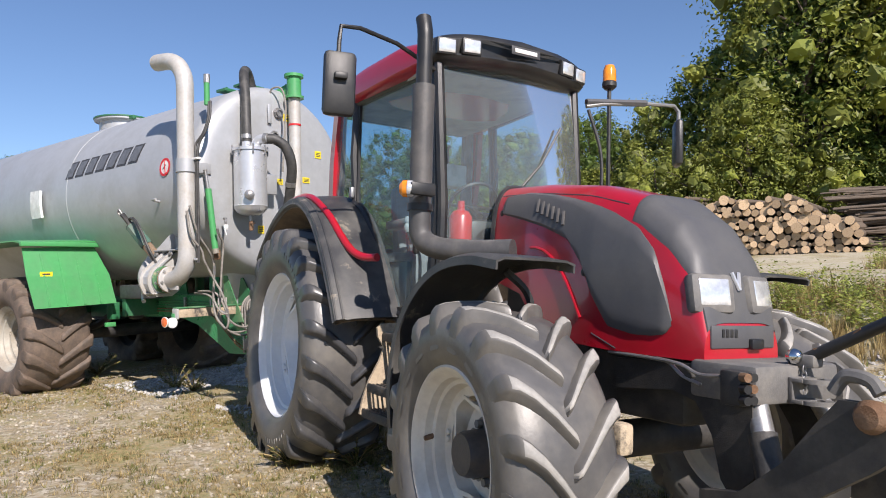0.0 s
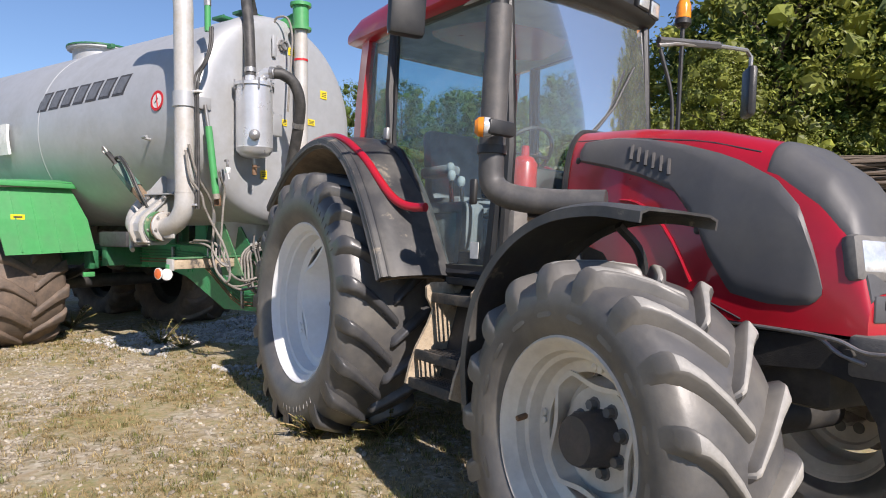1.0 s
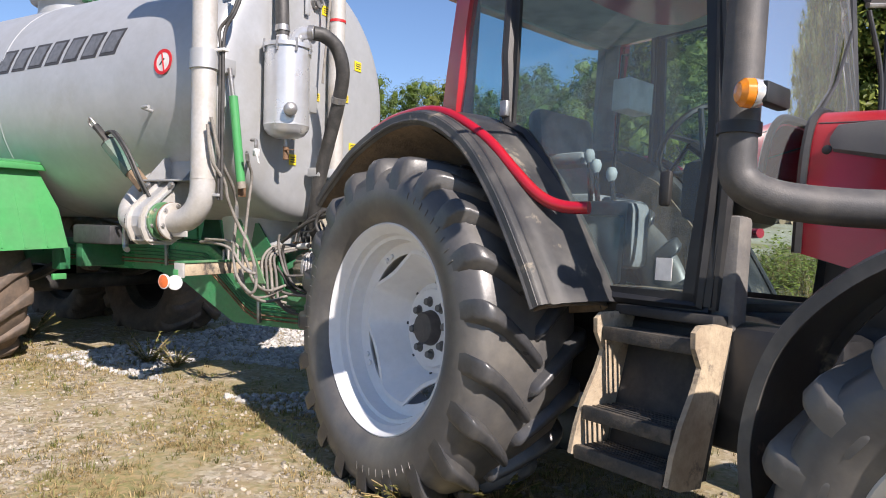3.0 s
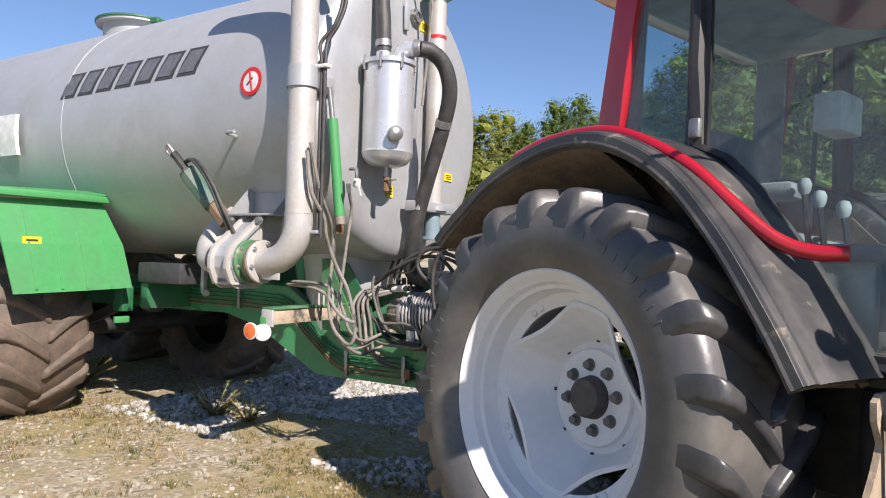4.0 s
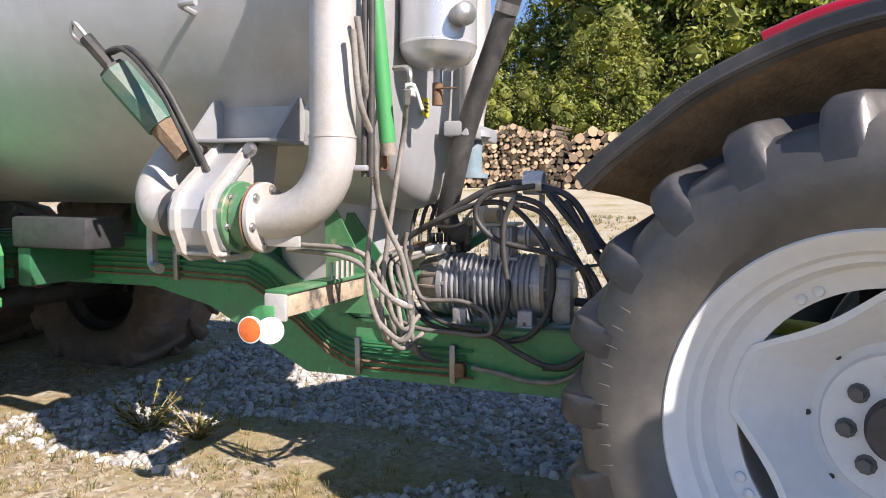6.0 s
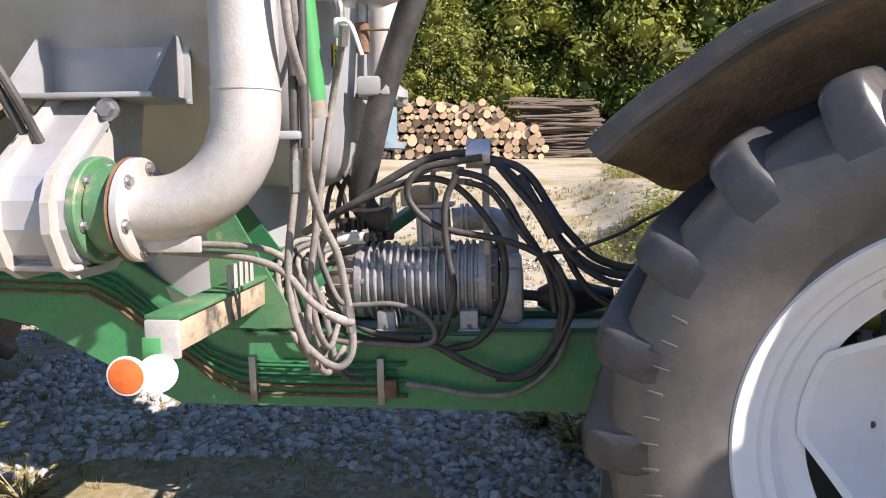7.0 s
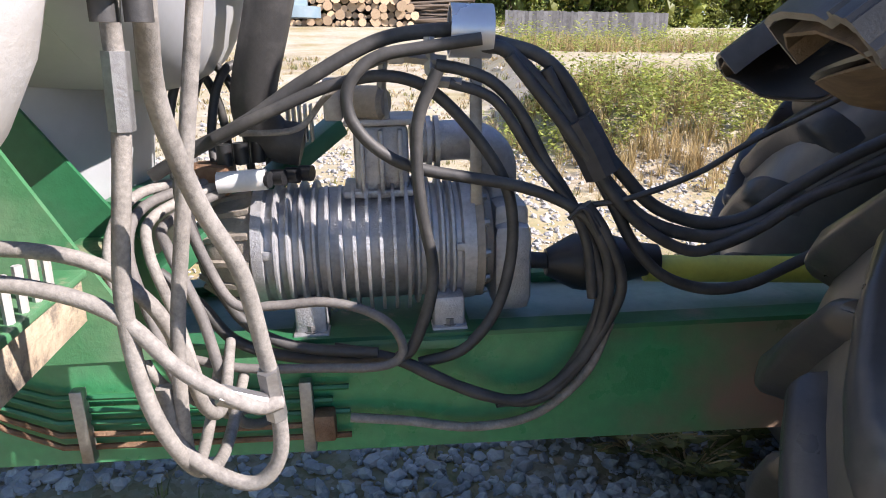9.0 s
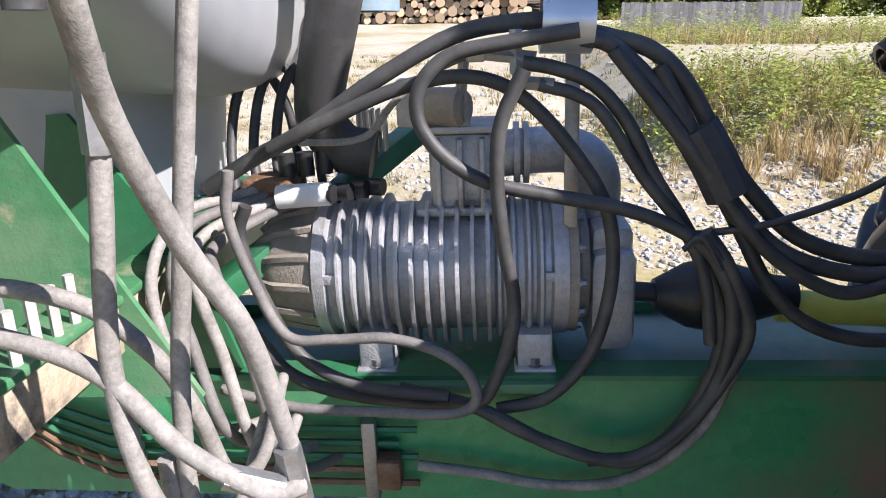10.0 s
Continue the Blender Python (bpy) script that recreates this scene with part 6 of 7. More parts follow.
def mudguard(s):
    f = (lambda y: y) if s < 0 else (lambda y: 2 * TY - y)
    rows = [[(-7.44, f(2.96), 1.70), (-7.44, f(3.35), 1.715), (-7.44, f(3.72), 1.73)], [(-7.36, f(2.97), 1.40), (-7.36, f(3.4), 1.40), (-7.36, f(3.86), 1.40)], [(-7.30, f(3.03), 1.05), (-7.30, f(3.45), 1.06), (-7.30, f(3.91), 1.075)]]
    g = tpart("mudguard", loft(bmesh.new(), rows, thick=0.012), M_GREENB, "bright green sheet metal mudguard", smooth=False)
    rows = [[(-7.36, f(2.93), 1.765), (-7.36, f(3.75), 1.79)], [(-7.6, f(2.93), 1.79), (-7.6, f(3.75), 1.82)], [(-10.75, f(2.93), 1.82), (-10.75, f(3.75), 1.84)]]
    part("top_plate", loft(bmesh.new(), rows, thick=0.015), M_GREENB, g, smooth=False)
    part("front_lip", nbox((-7.38, f(3.34), 1.745), (0.05, 0.84, 0.05), 0.008), M_GREENB, g)
    for k in range(4):
        y = 3.13 + 0.185 * k
        part("rib", tube(bmesh.new(), [(-7.432, f(y), 1.69), (-7.352, f(y + 0.02), 1.40), (-7.292, f(y + 0.05), 1.08)], 0.012, 6, False), M_GREENB, g)
    st = part("sticker", nbox((-7.35, f(3.17), 1.42), (0.006, 0.13, 0.05), 0.001), M_YELLOW, g, "yellow maker's sticker", smooth=False)
    part("print_bar", nbox((-7.346, f(3.17), 1.42), (0.003, 0.08, 0.014)), M_INK, st, smooth=False)
    part("stay", nbox((-7.65, f(3.82), 1.45), (0.08, 0.10, 0.7), 0.01), M_GREEN, g)
    part("bracket_bar", nbox((-7.34, f(3.86), 0.83), (0.03, 0.12, 0.05), 0.005), M_GREENB, g)
    part("lamp_post", nbox((-9.0, f(3.0), 1.95), (0.04, 0.04, 0.25), 0.006), M_GREEN, g)
    part("side_lamp", lathe(bmesh.new(), [(0, 0.045), (0.03, 0.045), (0.035, 0.0)], 20, (0, s, 0), (-9.0, f(2.97), 1.85)), M_ORANGE, g, "orange side lamp")


mudguard(-1), mudguard(1)

RAIL = [(-11.0, 1.20), (-6.95, 1.17), (-6.2, 1.12), (-5.62, 0.76), (-3.3, 0.745)]
RAIL_LOW = [(-3.3, 0.42), (-5.93, 0.47), (-6.55, 0.80), (-6.95, 0.90), (-11.0, 0.95)]


def build_drawbar():
    for y in (4.43, 4.82):
        r = tpart("side_rail", prism(bmesh.new(), [(x, y, z) for x, z in RAIL + RAIL_LOW], (0, 0.014, 0)), M_BEAM, "green steel drawbar side plate", smooth=False, at=FRONT)
        part("flange", prism(bmesh.new(), [(x, y - 0.02, z) for x, z in RAIL] + [(x, y - 0.02, z + 0.012) for x, z in RAIL[::-1]], (0, 0.07, 0)), M_GREEN, r, smooth=False)
    tpart("deck", prism(bmesh.new(), [(-5.6, 4.44, 0.735), (-3.3, 4.44, 0.72), (-3.3, 4.44, 0.70), (-5.6, 4.44, 0.71)], (0, 0.38, 0)), M_DECK, smooth=False, at=FRONT)
    tpart("belly_plate", prism(bmesh.new(), [(-5.9, 4.44, 0.49), (-3.3, 4.44, 0.44), (-3.3, 4.44, 0.43), (-5.9, 4.44, 0.48)], (0, 0.38, 0)), M_GREEN, smooth=False, at=FRONT)
    for x in (-5.35, -6.3, -7.2, -8.9):
        tpart("cross_member", nbox((x, 4.6, 1.02), (0.09, 1.3 if x < -7 else 0.4, 0.20), 0.01), M_GREEN)
    tpart("gusset", prism(bmesh.new(), [(-5.72, 4.425, 0.78), (-5.72, 4.425, 1.32), (-5.62, 4.425, 1.32), (-5.40, 4.425, 1.0), (-5.34, 4.425, 0.78)], (0, 0.012, 0)), M_GREEN, "green triangular gusset plate", smooth=False, at=FRONT)
    tpart("gusset", prism(bmesh.new(), [(-5.66, 4.20, 0.84), (-5.66, 4.20, 1.35), (-5.60, 4.20, 1.35), (-5.33, 4.20, 0.84)], (0, 0.012, 0)), M_GREEND, "green triangular gusset plate", smooth=False, at=FRONT)
    tpart("brace", nbox((0, 0, 0), (0.62, 0.07, 0.05), 0.006, Matrix.Translation((-5.20, 4.62, 1.07)) @ Matrix.Rotation(radians(40), 4, "Z") @ Matrix.Rotation(radians(-28), 4, "Y")), M_GREEN, "green diagonal brace", at=FRONT)
    for y in (4.35, 4.95):
        tpart("tank_saddle", prism(bmesh.new(), [(-6.9, y, 0.95), (-6.75, y, 1.52), (-6.65, y, 1.52), (-6.5, y, 0.95)], (0, 0.02, 0)), M_GREEN, smooth=False)
    for x in (-8.20, -9.75):
        tpart("axle", tube(bmesh.new(), [(x, 3.6, 0.70), (x, 5.5, 0.70)], 0.08, 12, False), M_CHASSIS)
    for y in (3.98, 5.08):
        tpart("leaf_spring", tube(bmesh.new(), [(-7.55, y, 0.92), (-7.9, y, 0.80), (-8.2, y, 0.77), (-8.5, y, 0.80), (-8.9, y, 0.92)], 0.045, 6), M_CHASSIS)
        tpart("leaf_spring", tube(bmesh.new(), [(-9.0, y, 0.92), (-9.4, y, 0.80), (-9.75, y, 0.77), (-10.1, y, 0.80), (-10.5, y, 0.92)], 0.045, 6), M_CHASSIS)
        tpart("spring_hanger", nbox((-7.5, y, 0.98), (0.12, 0.10, 0.2), 0.01), M_GREEN)
    tpart("brake_chamber", lathe(bmesh.new(), [(0, 0.06), (0.01, 0.09), (0.12, 0.09), (0.13, 0.05), (0.2, 0.02)], 20, (1, 0, 0), (-7.55, 4.25, 0.95)), M_CHASSIS, "black brake chamber")
    tpart("tool_box", nbox((-7.0, 4.05, 1.20), (0.5, 0.26, 0.16), 0.02), M_INK, "black plastic box under the tank")
    # steel lines clipped along the rail
    for k in range(5):
        o = 0.033 * k
        pts = [(-8.5, 4.41, 1.13 - o), (-6.9, 4.41, 1.10 - o), (-6.28, 4.41, 1.06 - o * 0.9), (-6.15, 4.41, 1.0 - o), (-5.78, 4.41, 0.70 - o * 0.9), (-5.66, 4.41, 0.655 - o), (-5.30, 4.41, 0.645 - o), (-4.98 - 0.04 * (k % 2), 4.41, 0.64 - o)]
        tpart("brake_line", tube(bmesh.new(), pts, 0.0075, 6, False), M_GREEN if k < 3 else M_RUST, "thin painted steel line", at=FRONT)
    for x, z in ((-5.60, 0.585), (-5.08, 0.575), (-6.75, 1.04), (-7.6, 1.05)):
        tpart("line_clip", nbox((x, 4.40, z), (0.03, 0.03, 0.19), 0.004), M_STEEL, at=FRONT)
    tpart("line_block", nbox((-5.04, 4.395, 0.55), (0.05, 0.05, 0.07), 0.006), M_RUST, "rusty line connector block", at=FRONT)
    # reflector bracket
    b = tpart("lamp_bracket", nbox((-5.43, 3.94, 1.04), (0.09, 0.88, 0.014), 0.003), M_GREEND, "green steel bracket with hose rack", at=Matrix.Translation((0.06, -0.04, 0.015)))
    part("web", nbox((-5.40, 3.94, 0.99), (0.008, 0.88, 0.085), 0.002), M_CREAM, b)
    part("end_cap", nbox((-5.43, 3.505, 0.985), (0.09, 0.02, 0.10), 0.006), M_PIPE, b)
    part("drop_plate", nbox((-5.455, 3.495, 0.945), (0.05, 0.008, 0.09), 0.002), M_GREENB, b)
    for k in range(5):
        part("rack_prong", tube(bmesh.new(), [(-5.40, 3.86 + 0.045 * k, 1.03), (-5.40, 3.86 + 0.045 * k, 1.12)], 0.0075, 6, False), M_PIPE, b)
    for nm, c, n, m in (("reflector", (-5.485, 3.43, 0.912), (0.05, -1, 0.0), M_ORANGE), ("front_lamp", (-5.435, 3.475, 0.905), (0.55, -0.83, 0.0), M_WHITE)):
        r = part(nm, lathe(bmesh.new(), [(-0.012, 0.044), (0.0, 0.049), (0.008, 0.049), (0.010, 0.044)], 32, n, c), M_WHITE, b, "round reflector" if nm == "reflector" else "round white front lamp")
        part("reflector_face", lathe(bmesh.new(), [(0.010, 0.044), (0.013, 0.036), (0.014, 0.0)], 32, n, c), m, r)


build_drawbar()


def build_suction():
    x, y, r = -5.12, 3.43, 0.078
    p = tpart("suction_pipe", tube(bmesh.new(), [(x, y, 1.60), (x, y, 3.02)], r, 28, False), M_PIPE, "pale galvanised suction pipe")
    part("bend", tube(bmesh.new(), [(x, y, 3.0), (x, y, 3.1), (x - 0.02, y, 3.20), (x - 0.10, y, 3.31), (x - 0.22, y, 3.375), (x - 0.36, y, 3.40), (x - 0.46, y, 3.41)], r, 28), M_PIPE, p)
    # dark plug that paints the shade inside the pipe's mouth
    part("open_end", lathe(bmesh.new(), [(0, r * 0.92), (0.05, r * 0.92)], 28, (1, 0, 0), (x - 0.4625, y, 3.41)), M_INK, p)
    part("weld", lathe(bmesh.new(), [(0, r), (0, r + 0.004), (0.008, r + 0.004), (0.008, r)], 28, (0, 0, 1), (x, y, 1.60), close=True), M_PIPE, p)
    arc = [(x, y, 1.605)] + [(x - 0.235 + 0.235 * math.cos(a), y, 1.56 + 0.235 * -math.sin(a)) for a in [math.pi / 2 * k / 8 for k in range(9)]] + [(x - 0.27, y, 1.325)]
    e = part("elbow", tube(bmesh.new(), arc, r + 0.002, 28, False), M_PIPE, p)
    part("elbow_rib", nbox((x - 0.20, y - 0.02, 1.245), (0.17, 0.014, 0.04), 0.004), M_PIPE, e)
    c = (x - 0.27, y, 1.325)
    for nm, a0, a1, rr, m in (("flange", -0.012, 0.012, 0.125, M_PIPE), ("flange", -0.022, -0.014, 0.127, M_RUST), ("valve_flange", -0.085, -0.024, 0.105, M_GREEND), ("valve_flange", -0.112, -0.087, 0.128, M_GREEND)):
        f = part(nm, lathe(bmesh.new(), [(a0, 0.06), (a0, rr - 0.004), (a0 + 0.004, rr), (a1 - 0.004, rr), (a1, rr - 0.004), (a1, 0.06)], 40, (1, 0, 0), c), m, p)
        if nm == "flange" and m is M_PIPE or nm == "valve_flange" and rr > 0.12:
            for k in range(6):
                q = math.pi / 3 * k + 0.3
                part("bolt_head", bolt(bmesh.new(), (c[0] + a1, c[1] + 0.102 * math.cos(q), c[2] + 0.102 * math.sin(q)), (1, 0, 0), 0.011, 0.012), M_STEEL, f, smooth=False)
    # clamp
    cl = part("pipe_clamp", lathe(bmesh.new(), [(2.30, r), (2.30, r + 0.012), (2.42, r + 0.012), (2.42, r)], 28, (0, 0, 1), (x, y, 0), close=True), M_GALV, p)
    part("clamp_ear", nbox((x - 0.10, y + 0.02, 2.36), (0.05, 0.012, 0.11), 0.004), M_GALV, cl)
    part("standoff", nbox((x - 0.02, y + 0.16, 2.36), (0.06, 0.2, 0.10), 0.004), M_GALV, cl)
    # cast bracket between valve and tank
    bx = c[0] - 0.13
    b = tpart("valve_bracket", nbox((-5.60, 3.60, 1.605), (0.44, 0.22, 0.014), 0.004), M_GALV, "grey cast bracket carrying the suction valve")
    for gx in (-5.80, -5.42):
        part("pad_gusset", prism(bmesh.new(), [(gx, 3.52, 1.61), (gx, 3.72, 1.61), (gx, 3.75, 1.78), (gx, 3.68, 1.78)], (0.012, 0, 0)), M_GALV, b, smooth=False)
    part("pad_face", nbox((-5.60, 3.735, 1.72), (0.42, 0.012, 0.24), 0.004, None), M_GALV, b)
    for dx in (-0.02, -0.155):
        part("arm", prism(bmesh.new(), [(bx + dx, 3.71, 1.60), (bx + dx, 3.53, 1.60), (bx + dx, 3.30, 1.41), (bx + dx, 3.275, 1.35), (bx + dx, 3.275, 1.28), (bx + dx, 3.31, 1.20), (bx + dx, 3.37, 1.165), (bx + dx, 3.52, 1.165), (bx + dx, 3.60, 1.22), (bx + dx, 3.67, 1.40)], (0.022, 0, 0)), M_PIPE, b, smooth=False)
    rim = [(3.60, 1.60), (3.575, 1.59), (3.345, 1.40), (3.32, 1.35), (3.32, 1.29), (3.345, 1.235), (3.39, 1.20), (3.46, 1.19)]
    part("arm_cover", loft(bmesh.new(), [[(bx - 0.19, yy, zz), (bx + 0.02, yy, zz)] for yy, zz in rim], thick=0.014), M_GALV, b, smooth=False)
    part("arm_web", prism(bmesh.new(), [(bx - 0.15, 3.60, 1.60), (bx - 0.15, 3.585, 1.60), (bx - 0.15, 3.35, 1.22), (bx - 0.15, 3.36, 1.20)], (0.15, 0, 0)), M_PIPE, b, smooth=False)
    part("foot", nbox((bx - 0.08, 3.44, 1.195), (0.20, 0.22, 0.014), 0.004), M_PIPE, b)
    for gx in (-5.74, -5.50):
        part("bolt_head", bolt(bmesh.new(), (gx, 3.50, 1.57), (0, -1, 0), 0.02, 0.02), M_STEEL, b)
    # sleeve, white elbow and the slanted ram
    part("sleeve", tube(bmesh.new(), [(bx - 0.14, 3.45, 1.32), (bx - 0.28, 3.46, 1.33)], 0.095, 28, False), M_HOSE, b, "black rubber sleeve")
    part("inlet_elbow", tube(bmesh.new(), [(bx - 0.26, 3.46, 1.33), (bx - 0.36, 3.48, 1.34), (bx - 0.43, 3.54, 1.42), (bx - 0.42, 3.62, 1.53), (bx - 0.38, 3.70, 1.60)], 0.088, 24), M_PIPE, b, "pale inlet elbow")
    part("drain_cock", tube(bmesh.new(), [(bx - 0.40, 3.46, 1.28), (bx - 0.40, 3.46, 1.14), (bx - 0.34, 3.43, 1.12)], 0.02, 8), M_STEEL, b)
    a0, a1 = Vector((-5.80, 3.52, 1.56)), Vector((-6.14, 3.36, 2.00))
    d = (a1 - a0).normalized()
    ram = tpart("valve_ram", tube(bmesh.new(), [a0 + d * 0.14, a0 + d * 0.40], 0.062, 8, False), M_RAMG, "faded green hydraulic ram on the gate valve")
    part("ram_foot", tube(bmesh.new(), [a0, a0 + d * 0.15], 0.052, 8, False), M_MUD, ram)
    part("ram_collar", tube(bmesh.new(), [a0 + d * 0.40, a0 + d * 0.415], 0.055, 6, False), M_CHASSIS, ram)
    part("ram_rod", tube(bmesh.new(), [a0 + d * 0.41, a1 - d * 0.02], 0.026, 8, False), M_CHASSIS, ram)
    part("fork", tube(bmesh.new(), [a1 - d * 0.06, a1 + d * 0.02 + Vector((0.01, 0, 0)), a1 + d * 0.05, a1 + d * 0.01 - Vector((0.03, 0, 0.02)), a1 - d * 0.1], 0.009, 6), M_STEEL, ram)
    for o in (0.0, 0.03):
        tpart("ram_hose", tube(bmesh.new(), [(-6.08 + o, 3.40, 1.93), (-5.95 + o, 3.37, 1.93), (-5.80 + o, 3.36, 1.80), (-5.70 + o, 3.38, 1.62), (-5.66 + o, 3.44, 1.47)], 0.011, 8), M_HOSE, "black rubber hose of the ram")
    # slim green ram beside the pipe, and its hoses
    g = tpart("slim_ram", tube(bmesh.new(), [(-5.06, 3.62, 2.16), (-5.02, 3.66, 1.60)], 0.03, 16, False), M_GREENB, "slim green hydraulic ram")
    part("ram_eye", tube(bmesh.new(), [(-5.02, 3.66, 1.60), (-5.015, 3.665, 1.555)], 0.03, 10, False), M_OILY, g)
    part("ram_rod", tube(bmesh.new(), [(-5.06, 3.62, 2.16), (-5.075, 3.60, 2.34)], 0.016, 10, False), M_STEEL, g)
    part("ram_lug", nbox((-5.05, 3.70, 1.545), (0.012, 0.07, 0.09), 0.004), M_RUST, g)
    u = tpart("upper_ram", tube(bmesh.new(), [(-5.06, 3.62, 2.95), (-5.06, 3.62, 3.16)], 0.026, 12, False), M_GREENB, "small green ram at the pipe bend")
    part("ram_cap", tube(bmesh.new(), [(-5.06, 3.62, 3.16), (-5.06, 3.62, 3.24)], 0.03, 8, False), M_STEEL, u)


build_suction()


def build_pump():
    c = Vector((0, 4.60, 0.945))
    R = 0.142
    body = lathe(bmesh.new(), [(-5.185, 0.0), (-5.185, R + 0.012), (-5.16, R + 0.014), (-5.155, R), (-4.695, R), (-4.69, R + 0.014), (-4.66, R + 0.012), (-4.66, 0.0)], 48, (1, 0, 0), c)
    p = tpart("vacuum_pump", body, M_CAST, "ribbed grey cast aluminium vacuum pump", at=FRONT)
    for k, x in enumerate((-5.13, -5.10, -5.07, -5.04, -4.80, -4.77, -4.74, -4.715)):
        part("rib", lathe(bmesh.new(), [(-0.010, R - 0.005), (-0.0065, R + 0.014), (-0.003, R + 0.020), (0.003, R + 0.020), (0.0065, R + 0.014), (0.010, R - 0.005)], 48, (1, 0, 0), c + Vector((x, 0, 0)), close=True), M_CAST, p)
    for k in range(7):                              # upright fins on the middle of the casing
        x = -5.012 + 0.031 * k
        out = [(x, 4.60 + (R + 0.032) * math.cos(a), 0.945 + (R + 0.032) * math.sin(a)) for a in [math.pi * (0.62 + 0.78 * j / 12) for j in range(13)]]
        inn = [(x, 4.60 + (R - 0.01) * math.cos(a), 0.945 + (R - 0.01) * math.sin(a)) for a in [math.pi * (1.40 - 0.78 * j / 12) for j in range(13)]]
        part("fin", prism(bmesh.new(), out + inn, (0.008, 0, 0)), M_CAST, p, smooth=False)
    for x in (-5.155, -4.69):
        part("plug", nbox((x + 0.012 * (1 if x < -5 else -1), 4.452, 0.965), (0.035, 0.012, 0.02), 0.003), M_CAST, p)
    # finned end cover
    e = part("end_cover", lathe(bmesh.new(), [(-5.325, 0.0), (-5.325, 0.075), (-5.31, 0.10), (-5.27, 0.128), (-5.20, 0.142), (-5.185, 0.145)], 40, (1, 0, 0), c), M_OILY, p, "oily finned end cover")
    for k in range(14):
        a = 2 * math.pi * k / 14
        q = Vector((0, math.cos(a), math.sin(a)))
        part("cover_fin", tube(bmesh.new(), [c + Vector((-5.19, 0, 0)) + q * 0.145, c + Vector((-5.27, 0, 0)) + q * 0.130, c + Vector((-5.318, 0, 0)) + q * 0.095], 0.0095, 5, False), M_OILY, e)
    f = part("gear_cover", lathe(bmesh.new(), [(-4.66, 0.15), (-4.64, 0.152), (-4.632, 0.128), (-4.615, 0.12), (-4.61, 0.0)], 40, (1, 0, 0), c), M_OILY, p)
    for k in range(12):
        a = 2 * math.pi * k / 12
        part("bolt_head", bolt(bmesh.new(), c + Vector((-4.638, 0.138 * math.cos(a), 0.138 * math.sin(a))), (1, 0, 0), 0.008, 0.012), M_STEEL, f, smooth=False)
    part("gearbox", nbox((-4.565, 4.60, 0.885), (0.10, 0.21, 0.23), 0.03), M_CAST, p, "grey cast gearbox")
    part("gearbox_lid", nbox((-4.565, 4.60, 1.0), (0.09, 0.15, 0.09), 0.022), M_CAST, p)
    part("shaft", tube(bmesh.new(), [(-4.52, 4.60, 0.875), (-4.44, 4.60, 0.868)], 0.022, 12, False), M_CHASSIS, p)
    for x in (-5.06, -4.73):
        ft = part("foot", nbox((x, 4.50, 0.80), (0.075, 0.12, 0.09), 0.01), M_CAST, p)
        part("foot_plate", nbox((x, 4.455, 0.765), (0.085, 0.06, 0.016), 0.004), M_CAST, ft)
        part("foot_bolt", bolt(bmesh.new(), (x, 4.445, 0.772), (0, 0, 1), 0.011, 0.018), M_STEEL, ft, smooth=False)
    part("base_plate", nbox((-4.895, 4.58, 0.746), (0.44, 0.38, 0.022), 0.003), M_GREEND, p, "green painted base plate")
    # port tower, lever and outlet elbow
    t = part("port_tower", nbox((-4.875, 4.60, 1.15), (0.13, 0.13, 0.19), 0.018), M_CAST, p, "cast port tower")
    part("tower_flange", nbox((-4.875, 4.60, 1.085), (0.19, 0.17, 0.018), 0.006), M_CAST, t)
    part("tower_top", nbox((-4.875, 4.60, 1.252), (0.17, 0.16, 0.016), 0.006), M_CAST, t)
    for dx in (-0.045, 0.0, 0.045):
        part("tower_rib", nbox((-4.875 + dx, 4.53, 1.16), (0.012, 0.03, 0.15), 0.004), M_CAST, t)
    part("change_valve", lathe(bmesh.new(), [(0, 0.03), (0.01, 0.04), (0.09, 0.04), (0.10, 0.03)], 20, (0.9, -0.4, 0), (-4.95, 4.57, 1.295)), M_OILY, t, "dark change-over valve")
    part("cover_plate", nbox((-4.985, 4.61, 1.30), (0.045, 0.05, 0.10), 0.008), M_CAST, t)
    part("lever", tube(bmesh.new(), [(-4.862, 4.53, 1.26), (-4.868, 4.53, 1.33), (-4.858, 4.53, 1.42)], 0.011, 8, False), M_STEEL, t)
    o = part("outlet_elbow", tube(bmesh.new(), [(-4.80, 4.62, 1.185), (-4.70, 4.63, 1.19), (-4.63, 4.64, 1.18), (-4.585, 4.65, 1.13), (-4.58, 4.66, 1.03)], 0.05, 20), M_CAST, p, "cast outlet elbow")
    for x in (-4.765, -4.745):
        part("elbow_flange", lathe(bmesh.new(), [(0, 0.05), (0, 0.066), (0.012, 0.066), (0.012, 0.05)], 24, (1, 0, 0), (x, 4.622, 1.187), close=True), M_CAST, o)
    # driven shaft with guards
    s = tpart("drive_shaft", tube(bmesh.new(), [(-4.19, 4.60, 0.835), (-3.55, 4.57, 0.80), (-2.95, 4.42, 0.76)], 0.036, 16), M_POLY, "yellow plastic drive shaft guard", at=FRONT)
    part("guard_cone", lathe(bmesh.new(), [(0, 0.035), (0.07, 0.072), (0.10, 0.078), (0.17, 0.07), (0.26, 0.045), (0.30, 0.04)], 24, (1, 0, -0.02), (-4.46, 4.60, 0.865)), M_BLACK, s, "black rubber guard cone")


build_pump()


